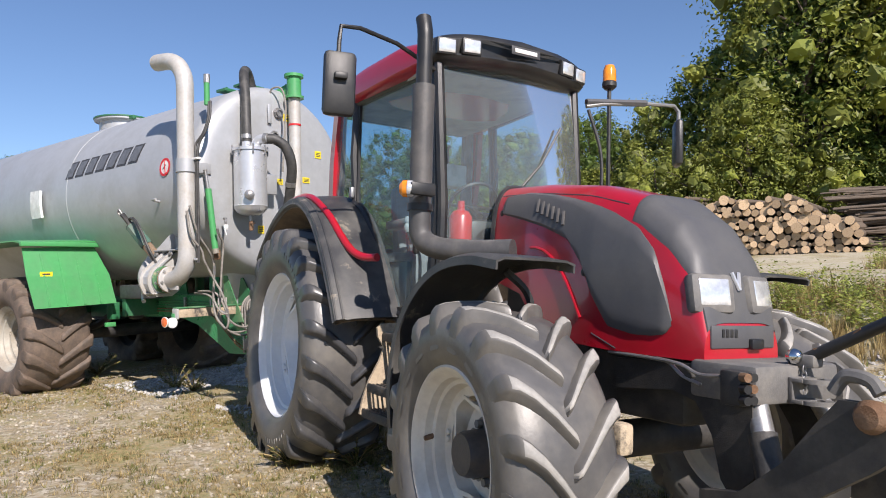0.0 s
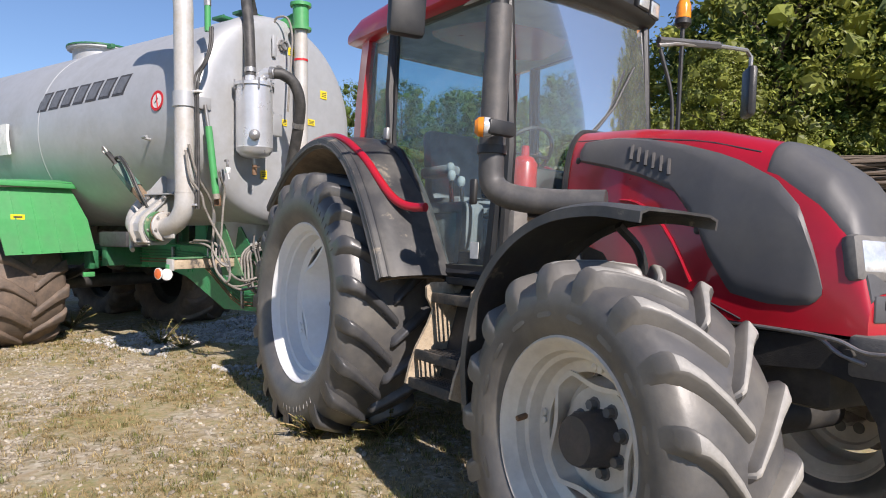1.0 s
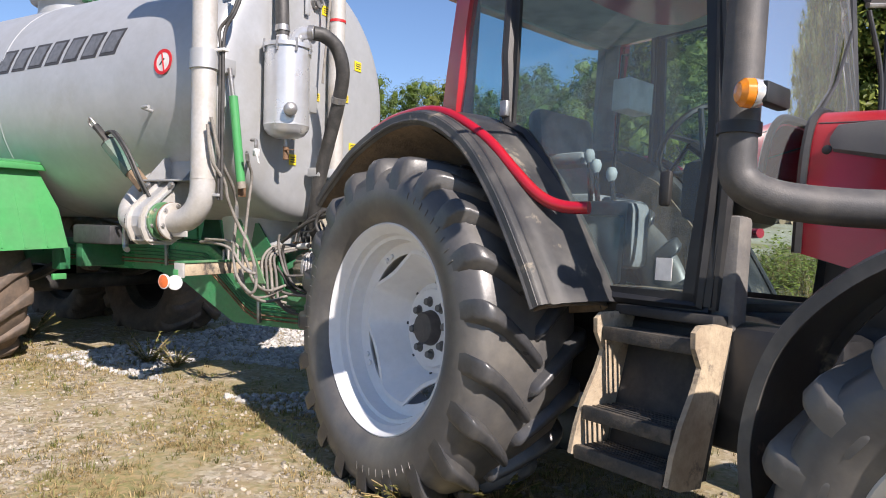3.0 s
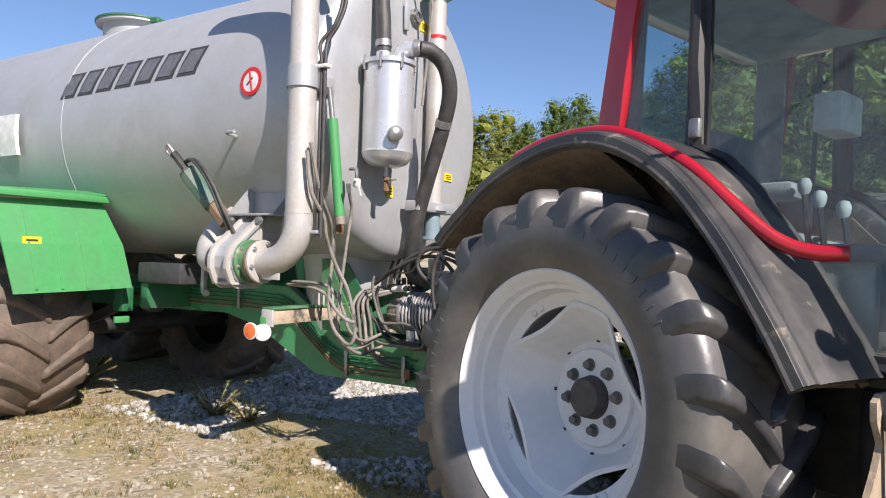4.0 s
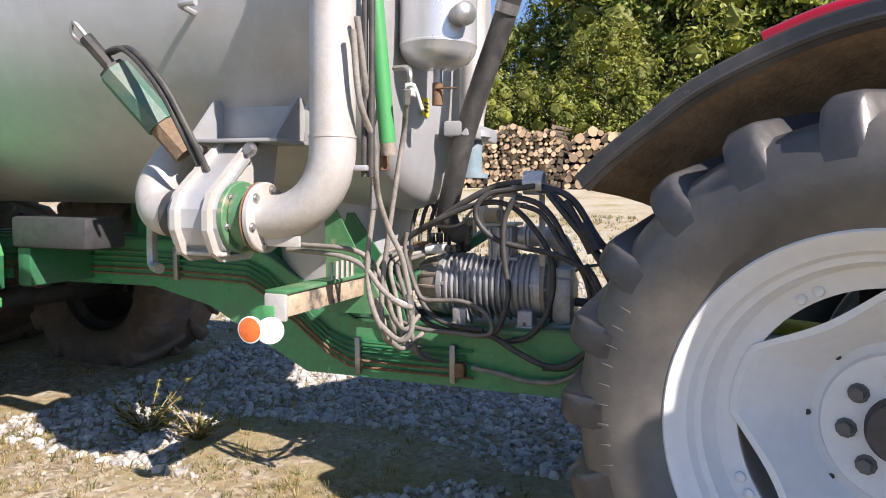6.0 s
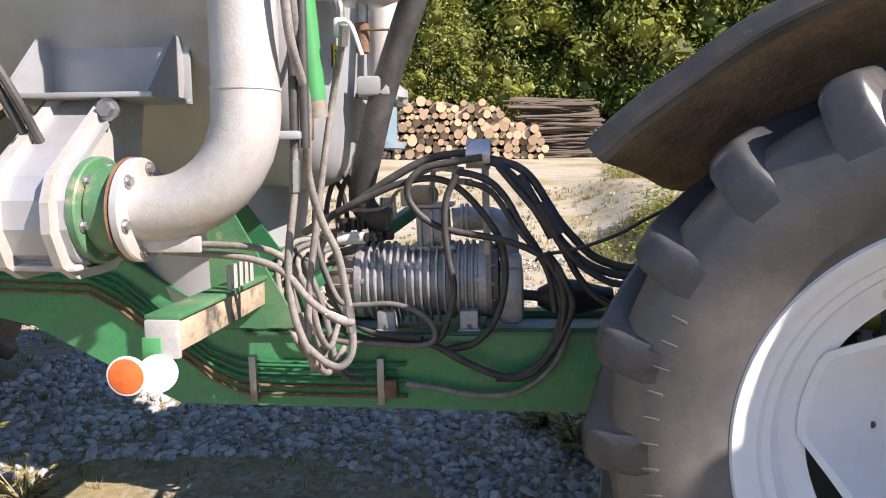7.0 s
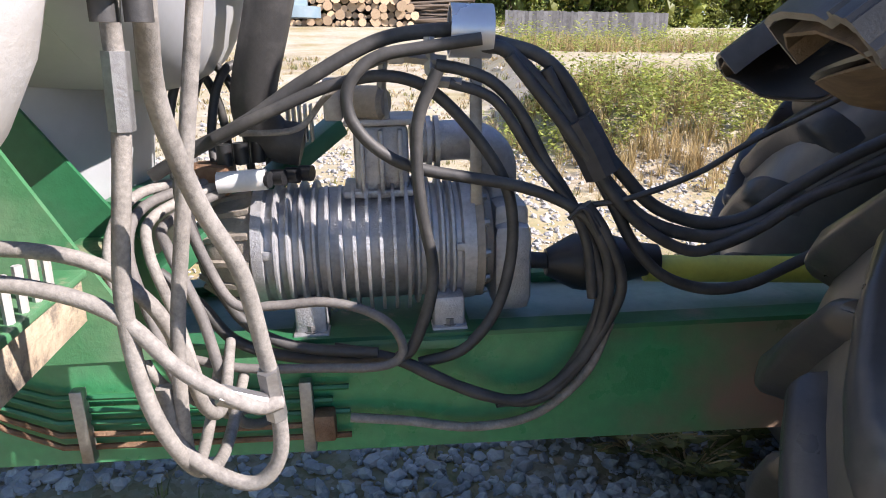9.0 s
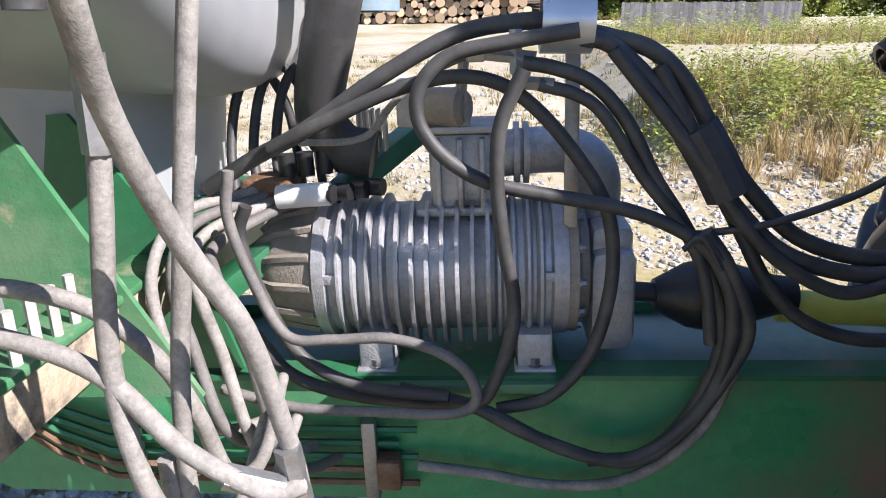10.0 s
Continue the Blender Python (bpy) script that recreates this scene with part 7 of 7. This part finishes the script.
def build_separator():
    cx, cy = -4.965, 4.03
    b = tpart("separator", lathe(bmesh.new(), [(1.925, 0.03), (1.93, 0.08), (1.95, 0.125), (1.985, 0.152), (2.01, 0.158), (2.012, 0.160), (2.02, 0.160), (2.022, 0.158), (2.545, 0.158), (2.548, 0.172), (2.575, 0.172), (2.578, 0.150), (2.59, 0.0)], 48, (0, 0, 1), (cx, cy, 0)), M_SILVER, "silver moisture trap canister")
    for k in range(8):
        a = 2 * math.pi * k / 8 + 0.3
        part("lid_bolt", tube(bmesh.new(), [(cx + 0.168 * math.cos(a), cy + 0.168 * math.sin(a), 2.51), (cx + 0.168 * math.cos(a), cy + 0.168 * math.sin(a), 2.60)], 0.009, 6, False), M_STEEL, b)
    part("drain", tube(bmesh.new(), [(cx, cy, 1.93), (cx, cy, 1.87)], 0.018, 10, False), M_STEEL, b)
    part("drain_tap", tube(bmesh.new(), [(cx, cy, 1.87), (cx, cy, 1.78)], 0.022, 10, False), M_RUST, b, "brass drain tap")
    part("tap_lever", nbox((cx + 0.045, cy - 0.02, 1.845), (0.09, 0.012, 0.006), 0.002), M_RUST, b)
    k = part("sight_cap", lathe(bmesh.new(), [(0, 0.04), (0.04, 0.04), (0.045, 0.046), (0.07, 0.046), (0.085, 0.03), (0.09, 0.0)], 20, (0.75, -0.65, 0), (cx + 0.11, cy - 0.095, 2.105)), M_STEEL, b, "round steel cap")
    part("backplate", nbox((cx - 0.17, cy + 0.05, 2.22), (0.02, 0.06, 0.24), 0.004), M_GALV, b)
    part("wall_mount", nbox((cx - 0.02, cy + 0.20, 2.25), (0.06, 0.24, 0.2), 0.01), M_GALV, b)
    part("outlet", tube(bmesh.new(), [(cx + 0.05, cy + 0.03, 2.58), (cx + 0.055, cy + 0.035, 2.63), (cx + 0.09, cy + 0.05, 2.665), (cx + 0.17, cy + 0.085, 2.665)], 0.046, 20), M_SILVER, b)
    part("inlet", tube(bmesh.new(), [(cx - 0.05, cy, 2.58), (cx - 0.05, cy, 2.66)], 0.045, 20, False), M_SILVER, b)
    h = tpart("air_hose", tube(bmesh.new(), [(-4.80, 4.11, 2.665), (-4.75, 4.17, 2.655), (-4.705, 4.26, 2.58), (-4.70, 4.32, 2.42), (-4.78, 4.37, 2.20), (-4.88, 4.40, 1.95), (-4.97, 4.42, 1.70), (-5.03, 4.44, 1.48), (-5.07, 4.47, 1.32), (-5.04, 4.50, 1.24), (-4.97, 4.50, 1.22)], 0.05, 16), M_HOSE, "thick black corrugated air hose")
    for p, q in (((-4.755, 4.352, 2.26), (-4.772, 4.362, 2.22)), ((-4.83, 4.095, 2.667), (-4.80, 4.11, 2.666))):
        part("hose_clip", tube(bmesh.new(), [p, q], 0.054, 16, False), M_STEEL, h)
    h = tpart("air_hose", tube(bmesh.new(), [(-5.015, 4.03, 2.65), (-5.03, 4.04, 2.85), (-5.09, 4.08, 3.12), (-5.19, 4.14, 3.36), (-5.27, 4.22, 3.45), (-5.35, 4.32, 3.44), (-5.40, 4.40, 3.33)], 0.048, 16), M_HOSE, "thick black corrugated air hose")
    part("hose_clip", tube(bmesh.new(), [(-5.015, 4.03, 2.68), (-5.018, 4.032, 2.72)], 0.053, 16, False), M_STEEL, h)
    o = tpart("overflow_pipe", tube(bmesh.new(), [(-5.01, 4.64, 1.72), (-5.01, 4.64, 3.20)], 0.062, 24, False), M_PIPE, "pale standpipe with a red band")
    part("red_band", lathe(bmesh.new(), [(2.90, 0.062), (2.90, 0.066), (2.92, 0.066), (2.92, 0.062)], 24, (0, 0, 1), (-5.01, 4.64, 0), close=True), M_SIGNRED, o)
    part("foot_flange", lathe(bmesh.new(), [(1.70, 0.05), (1.70, 0.10), (1.73, 0.10), (1.73, 0.05)], 28, (0, 0, 1), (-5.01, 4.64, 0), close=True), M_GALV, o)
    part("foot_pipe", tube(bmesh.new(), [(-5.01, 4.64, 1.52), (-5.01, 4.64, 1.70)], 0.055, 24, False), M_VALVEG, o)
    part("foot_flange", lathe(bmesh.new(), [(1.50, 0.05), (1.50, 0.085), (1.525, 0.085), (1.525, 0.05)], 28, (0, 0, 1), (-5.01, 4.64, 0), close=True), M_VALVEG, o)
    t = part("head", lathe(bmesh.new(), [(3.19, 0.0), (3.19, 0.10), (3.215, 0.10), (3.22, 0.075), (3.41, 0.075), (3.415, 0.10), (3.445, 0.10), (3.45, 0.0)], 32, (0, 0, 1), (-5.01, 4.64, 0)), M_GREENB, o, "green pipe head")
    part("head_arm", nbox((-5.25, 4.64, 3.28), (0.40, 0.07, 0.10), 0.008, None), M_GREENB, t)
    part("arm_gusset", prism(bmesh.new(), [(-5.45, 4.635, 3.24), (-5.08, 4.635, 3.24), (-5.08, 4.635, 3.38), (-5.45, 4.635, 3.30)], (0, 0.012, 0)), M_GREENB, t, smooth=False)
    tpart("vent_line", tube(bmesh.new(), [(-5.17, 4.44, 3.20), (-5.12, 4.44, 3.28), (-5.0, 4.46, 3.26), (-4.95, 4.47, 3.1), (-4.96, 4.47, 2.9), (-5.0, 4.46, 2.4)], 0.01, 8), M_GHOSE, "thin pale vent hose")
    # ball valve and pale hoses hanging from it
    v = tpart("ball_valve", nbox((-4.965, 3.74, 1.80), (0.035, 0.035, 0.05), 0.006), M_WHITE, "pale ball valve on a short pipe")
    part("valve_pipe", tube(bmesh.new(), [(-5.05, 3.78, 1.89), (-4.99, 3.76, 1.885), (-4.968, 3.74, 1.86), (-4.965, 3.74, 1.82)], 0.011, 8), M_STEEL, v)
    part("valve_lever", tube(bmesh.new(), [(-4.965, 3.72, 1.81), (-4.93, 3.70, 1.80), (-4.90, 3.70, 1.72)], 0.006, 6), M_WHITE, v)


build_separator()


# ---- hoses ----
def hose(pts, r, m, label, fit=None, at=None):
    h = tpart("hose", tube(bmesh.new(), pts, r, 10, True, 6), m, label, at=at or FRONT)
    if fit:
        for a, b in fit:
            part("fitting", tube(bmesh.new(), [a, b], r * 1.35, 6, False), M_STEEL, h)
    return h


def hoses():
    pale = "dusty pale hydraulic hose hanging in a loop"
    hose([(-5.03, 3.50, 2.0), (-5.045, 3.58, 1.74), (-5.10, 3.72, 1.57), (-5.145, 3.79, 1.47), (-5.152, 3.80, 1.39), (-5.162, 3.80, 1.31), (-5.19, 3.80, 1.134), (-5.185, 3.80, 1.0), (-5.167, 3.82, 0.90), (-5.16, 3.90, 0.80), (-5.18, 4.08, 0.72), (-5.20, 4.32, 0.74)], 0.0115, M_GHOSE, pale, at=HANG, fit=[((-5.156, 3.80, 1.34), (-5.15, 3.80, 1.43))])
    hose([(-5.03, 3.47, 1.95), (-5.03, 3.50, 1.72), (-5.034, 3.60, 1.584), (-5.053, 3.64, 1.473), (-5.076, 3.70, 1.381), (-5.068, 3.76, 1.261), (-5.04, 3.80, 1.16), (-5.032, 3.84, 1.03), (-5.025, 3.85, 0.95), (-5.028, 3.85, 0.857), (-5.067, 3.85, 0.81), (-5.122, 3.85, 0.83), (-5.169, 3.84, 0.892), (-5.175, 3.84, 0.98)], 0.0115, M_GHOSE, pale, at=HANG, fit=[((-5.030, 3.84, 1.0), (-5.026, 3.85, 0.92))])
    hose([(-4.966, 3.74, 1.77), (-5.0, 3.79, 1.70), (-5.035, 3.84, 1.626), (-5.075, 3.84, 1.435), (-5.114, 3.84, 1.23), (-5.145, 3.84, 1.054), (-5.16, 3.85, 0.90), (-5.18, 3.92, 0.79), (-5.21, 4.08, 0.75), (-5.24, 4.30, 0.79)], 0.0105, M_GHOSE, pale, at=HANG, fit=[((-4.966, 3.74, 1.78), (-4.978, 3.757, 1.73))])
    hose([(-5.60, 3.84, 1.17), (-5.427, 3.80, 1.165), (-5.303, 3.80, 1.149), (-5.204, 3.80, 1.108), (-5.129, 3.80, 1.022), (-5.049, 3.81, 0.963), (-5.018, 3.84, 0.95)], 0.011, M_GHOSE, pale, at=HANG, fit=[((-5.09, 3.805, 0.985), (-5.035, 3.825, 0.956))])
    hose([(-5.60, 3.88, 1.19), (-5.30, 3.87, 1.17), (-5.20, 3.88, 1.10), (-5.17, 3.91, 1.0), (-5.16, 3.95, 0.88), (-5.18, 4.1, 0.80), (-5.22, 4.32, 0.82)], 0.011, M_GHOSE, pale, at=HANG)
    for o in (0.0, 0.026):
        hose([(-5.02 + o, 3.47, 1.47), (-5.02 + o, 3.47, 1.8), (-5.02 + o, 3.47, 2.2), (-5.02 + o, 3.47, 2.44), (-5.05 + o * 2, 3.49, 2.56), (-4.98 + o, 3.52, 2.66), (-4.96 + o, 3.56, 2.8), (-5.0 + o, 3.60, 2.97)], 0.011, M_HOSE, "black hose strapped to the suction pipe", at=Matrix())
    c = tpart("hose_strap", nbox((-5.03, 3.46, 1.50), (0.06, 0.035, 0.02), 0.005), M_GALV, "pale plastic hose strap")
    tpart("hose_strap", nbox((-5.01, 3.47, 2.42), (0.09, 0.05, 0.02), 0.005), M_WHITE, "pale plastic hose strap")
    # dark lines round the pump; x and height, with the distance from the tank's axis
    dark = "dusty black hydraulic hose looped at the pump"
    def loop(y, r, *pts):
        hose([(x, y + 0.012 * math.sin(9 * x + 5 * z), z) for x, z in pts], r, M_HOSE, dark)

    loop(4.42, 0.016, (-5.37, 1.165), (-5.265, 1.224), (-5.157, 1.276), (-5.017, 1.363), (-4.876, 1.433), (-4.76, 1.452), (-4.66, 1.45))
    loop(4.40, 0.0135, (-5.224, 1.246), (-5.098, 1.30), (-4.986, 1.344), (-4.878, 1.364), (-4.793, 1.348), (-4.726, 1.299), (-4.658, 1.218), (-4.607, 1.135), (-4.585, 1.048), (-4.589, 0.935), (-4.626, 0.816), (-4.706, 0.73), (-4.809, 0.702))
    loop(4.36, 0.0135, (-4.66, 1.435), (-4.779, 1.42), (-4.871, 1.405), (-4.92, 1.371), (-4.94, 1.327), (-4.928, 1.271), (-4.875, 1.212), (-4.789, 1.17), (-4.572, 1.122), (-4.449, 1.066), (-4.394, 1.0), (-4.366, 0.898), (-4.388, 0.755), (-4.461, 0.655), (-4.561, 0.606), (-4.687, 0.638), (-4.851, 0.728), (-5.003, 0.765))
    loop(4.38, 0.0135, (-4.753, 1.384), (-4.697, 1.373), (-4.631, 1.344), (-4.572, 1.277), (-4.52, 1.177), (-4.466, 1.093), (-4.408, 0.982), (-4.377, 0.841), (-4.424, 0.693), (-4.512, 0.603), (-4.628, 0.594))
    loop(4.37, 0.012, (-4.726, 1.347), (-4.66, 1.327), (-4.612, 1.289), (-4.542, 1.18), (-4.468, 1.085), (-4.421, 0.986), (-4.40, 0.85))
    loop(4.42, 0.016, (-4.66, 1.435), (-4.602, 1.421), (-4.529, 1.396), (-4.468, 1.338), (-4.39, 1.207), (-4.332, 1.132), (-4.251, 1.053), (-4.138, 1.01), (-4.03, 1.012), (-3.913, 1.075), (-3.75, 1.17), (-3.45, 1.28))
    loop(4.40, 0.016, (-4.66, 1.42), (-4.60, 1.407), (-4.501, 1.311), (-4.437, 1.222), (-4.38, 1.127), (-4.277, 1.027), (-4.144, 0.983), (-4.038, 0.991), (-3.92, 1.037), (-3.75, 1.13), (-3.45, 1.25))
    loop(4.38, 0.0135, (-4.60, 1.40), (-4.52, 1.30), (-4.42, 1.174), (-4.363, 1.09), (-4.284, 1.011), (-4.183, 0.957), (-4.099, 0.966), (-3.999, 1.002), (-3.866, 1.073), (-3.5, 1.2))
    loop(4.40, 0.014, (-4.52, 1.37), (-4.46, 1.26), (-4.402, 1.149), (-4.354, 1.062), (-4.304, 0.971), (-4.232, 0.893), (-4.127, 0.853), (-4.016, 0.855), (-3.893, 0.899), (-3.76, 0.964), (-3.45, 1.12))
    loop(4.38, 0.007, (-4.45, 1.068), (-4.322, 1.088), (-4.174, 1.136), (-4.062, 1.193), (-3.971, 1.235), (-3.80, 1.32), (-3.45, 1.45))
    loop(4.33, 0.0135, (-4.753, 1.376), (-4.793, 1.289), (-4.802, 1.196), (-4.793, 1.076), (-4.775, 0.97), (-4.785, 0.881), (-4.826, 0.777), (-4.859, 0.753))
    loop(4.34, 0.0125, (-5.264, 1.15), (-5.284, 1.09), (-5.255, 0.972), (-5.192, 0.844), (-5.083, 0.78), (-4.903, 0.761))
    loop(4.36, 0.0135, (-5.367, 0.967), (-5.288, 0.884), (-5.227, 0.798), (-5.124, 0.751), (-4.961, 0.732), (-4.862, 0.732), (-4.742, 0.666), (-4.561, 0.599), (-4.45, 0.655), (-4.359, 0.803), (-4.339, 0.897), (-4.384, 1.011), (-4.43, 1.08))
    hose([(x, 4.30, z) for x, z in ((-5.269, 1.226), (-5.281, 1.141), (-5.25, 1.02), (-5.199, 0.911), (-5.11, 0.902), (-5.01, 0.904), (-4.921, 0.878), (-4.863, 0.831), (-4.849, 0.772), (-4.9, 0.744), (-5.035, 0.749), (-5.2, 0.76), (-5.34, 0.80))], 0.0105, M_MHOSE, "dirty grey hose along the drawbar")
    hose([(x, 4.39, z) for x, z in ((-4.979, 0.567), (-4.839, 0.547), (-4.686, 0.519), (-4.531, 0.541), (-4.407, 0.646), (-4.35, 0.78))], 0.012, M_GHOSE, "pale dusty hose along the drawbar")
    hose([(x, 4.44, z) for x, z in ((-5.178, 1.249), (-5.054, 1.255), (-4.986, 1.323), (-4.902, 1.378), (-4.821, 1.404), (-4.76, 1.405))], 0.007, M_GHOSE, "thin pale control hose")
    for k in range(3):
        x = -5.36 + 0.05 * k
        hose([(x, 4.56, 1.10), (x - 0.02, 4.62, 1.22), (x, 4.66, 1.34), (x + 0.04, 4.70, 1.38), (x + 0.08, 4.74, 1.28), (x + 0.09, 4.76, 1.10)], 0.011, M_HOSE, "black hose bent over the valve block")
    for k in range(4):
        hose([(-5.30 + 0.02 * k, 4.52, 1.14 - 0.01 * k), (-5.40 + 0.02 * k, 4.38, 1.13 - 0.02 * k), (-5.43 + 0.04 * k, 4.28, 1.04), (-5.40 + 0.05 * k, 4.24, 0.9), (-5.36 + 0.05 * k, 4.22, 0.80 - 0.03 * k), (-5.34 + 0.05 * k, 4.30, 0.71 - 0.03 * k), (-5.30 + 0.05 * k, 4.40, 0.67 - 0.03 * k)], 0.0115, M_MHOSE if k % 2 else M_GHOSE, "dusty hose from the valve block")
    # ring that gathers the lines, on its post
    p = tpart("hose_post", nbox((-4.655, 4.50, 1.20), (0.028, 0.008, 0.50), 0.002), M_STEEL, "flat steel hose post with a white ring", at=FRONT)
    part("hose_ring", lathe(bmesh.new(), [(-0.045, 0.050), (-0.045, 0.056), (0.045, 0.056), (0.045, 0.050)], 28, (1, 0, -0.05), (-4.675, 4.43, 1.45), close=True), M_SILVER, p, "short pale tube")
    t = tpart("tee_fitting", tube(bmesh.new(), [(-4.84, 4.41, 1.405), (-4.73, 4.40, 1.39)], 0.014, 6, False), M_STEEL, "steel hydraulic tee fitting", at=FRONT)
    part("branch", tube(bmesh.new(), [(-4.765, 4.405, 1.44), (-4.765, 4.40, 1.37), (-4.75, 4.39, 1.35), (-4.70, 4.38, 1.345)], 0.013, 6, False), M_STEEL, t)
    part("tee_body", nbox((-4.835, 4.41, 1.405), (0.035, 0.03, 0.035), 0.005), M_STEEL, t)
    tpart("tape_wrap", tube(bmesh.new(), [(-4.45, 4.40, 1.26), (-4.415, 4.395, 1.20), (-4.385, 4.39, 1.14)], 0.042, 9), M_INK, "dark tape wrapped round the hoses", at=FRONT)
    for k in range(2):
        tpart("cable_tie", tube(bmesh.new(), [(-4.47, 4.35, 1.05), (-4.44, 4.34, 1.075), (-4.40, 4.35, 1.03 - 0.02 * k)], 0.006, 6), M_INK, at=FRONT)
    # valve block
    v = tpart("valve_block", nbox((-5.28, 4.56, 1.13), (0.10, 0.10, 0.07), 0.008), M_RUST, "rusty hydraulic valve block with black knobs", at=FRONT)
    part("spool", tube(bmesh.new(), [(-5.25, 4.50, 1.13), (-5.14, 4.50, 1.135)], 0.025, 12, False), M_WHITE, v)
    for k in range(4):
        part("coil", tube(bmesh.new(), [(-5.24 + 0.035 * k, 4.55 + 0.02 * k, 1.16), (-5.24 + 0.035 * k, 4.55 + 0.02 * k, 1.21)], 0.018, 10, False), M_BLACK, v)
        part("coil_cap", tube(bmesh.new(), [(-5.16 + 0.03 * k, 4.50 + 0.02 * k, 1.135), (-5.13 + 0.03 * k, 4.49 + 0.02 * k, 1.135)], 0.019, 10, False), M_BLACK, v)
    for k in range(5):
        part("heat_fin", nbox((-5.10 + 0.014 * k, 4.66, 1.24), (0.005, 0.05, 0.09), 0.001), M_STEEL, v)


hoses()
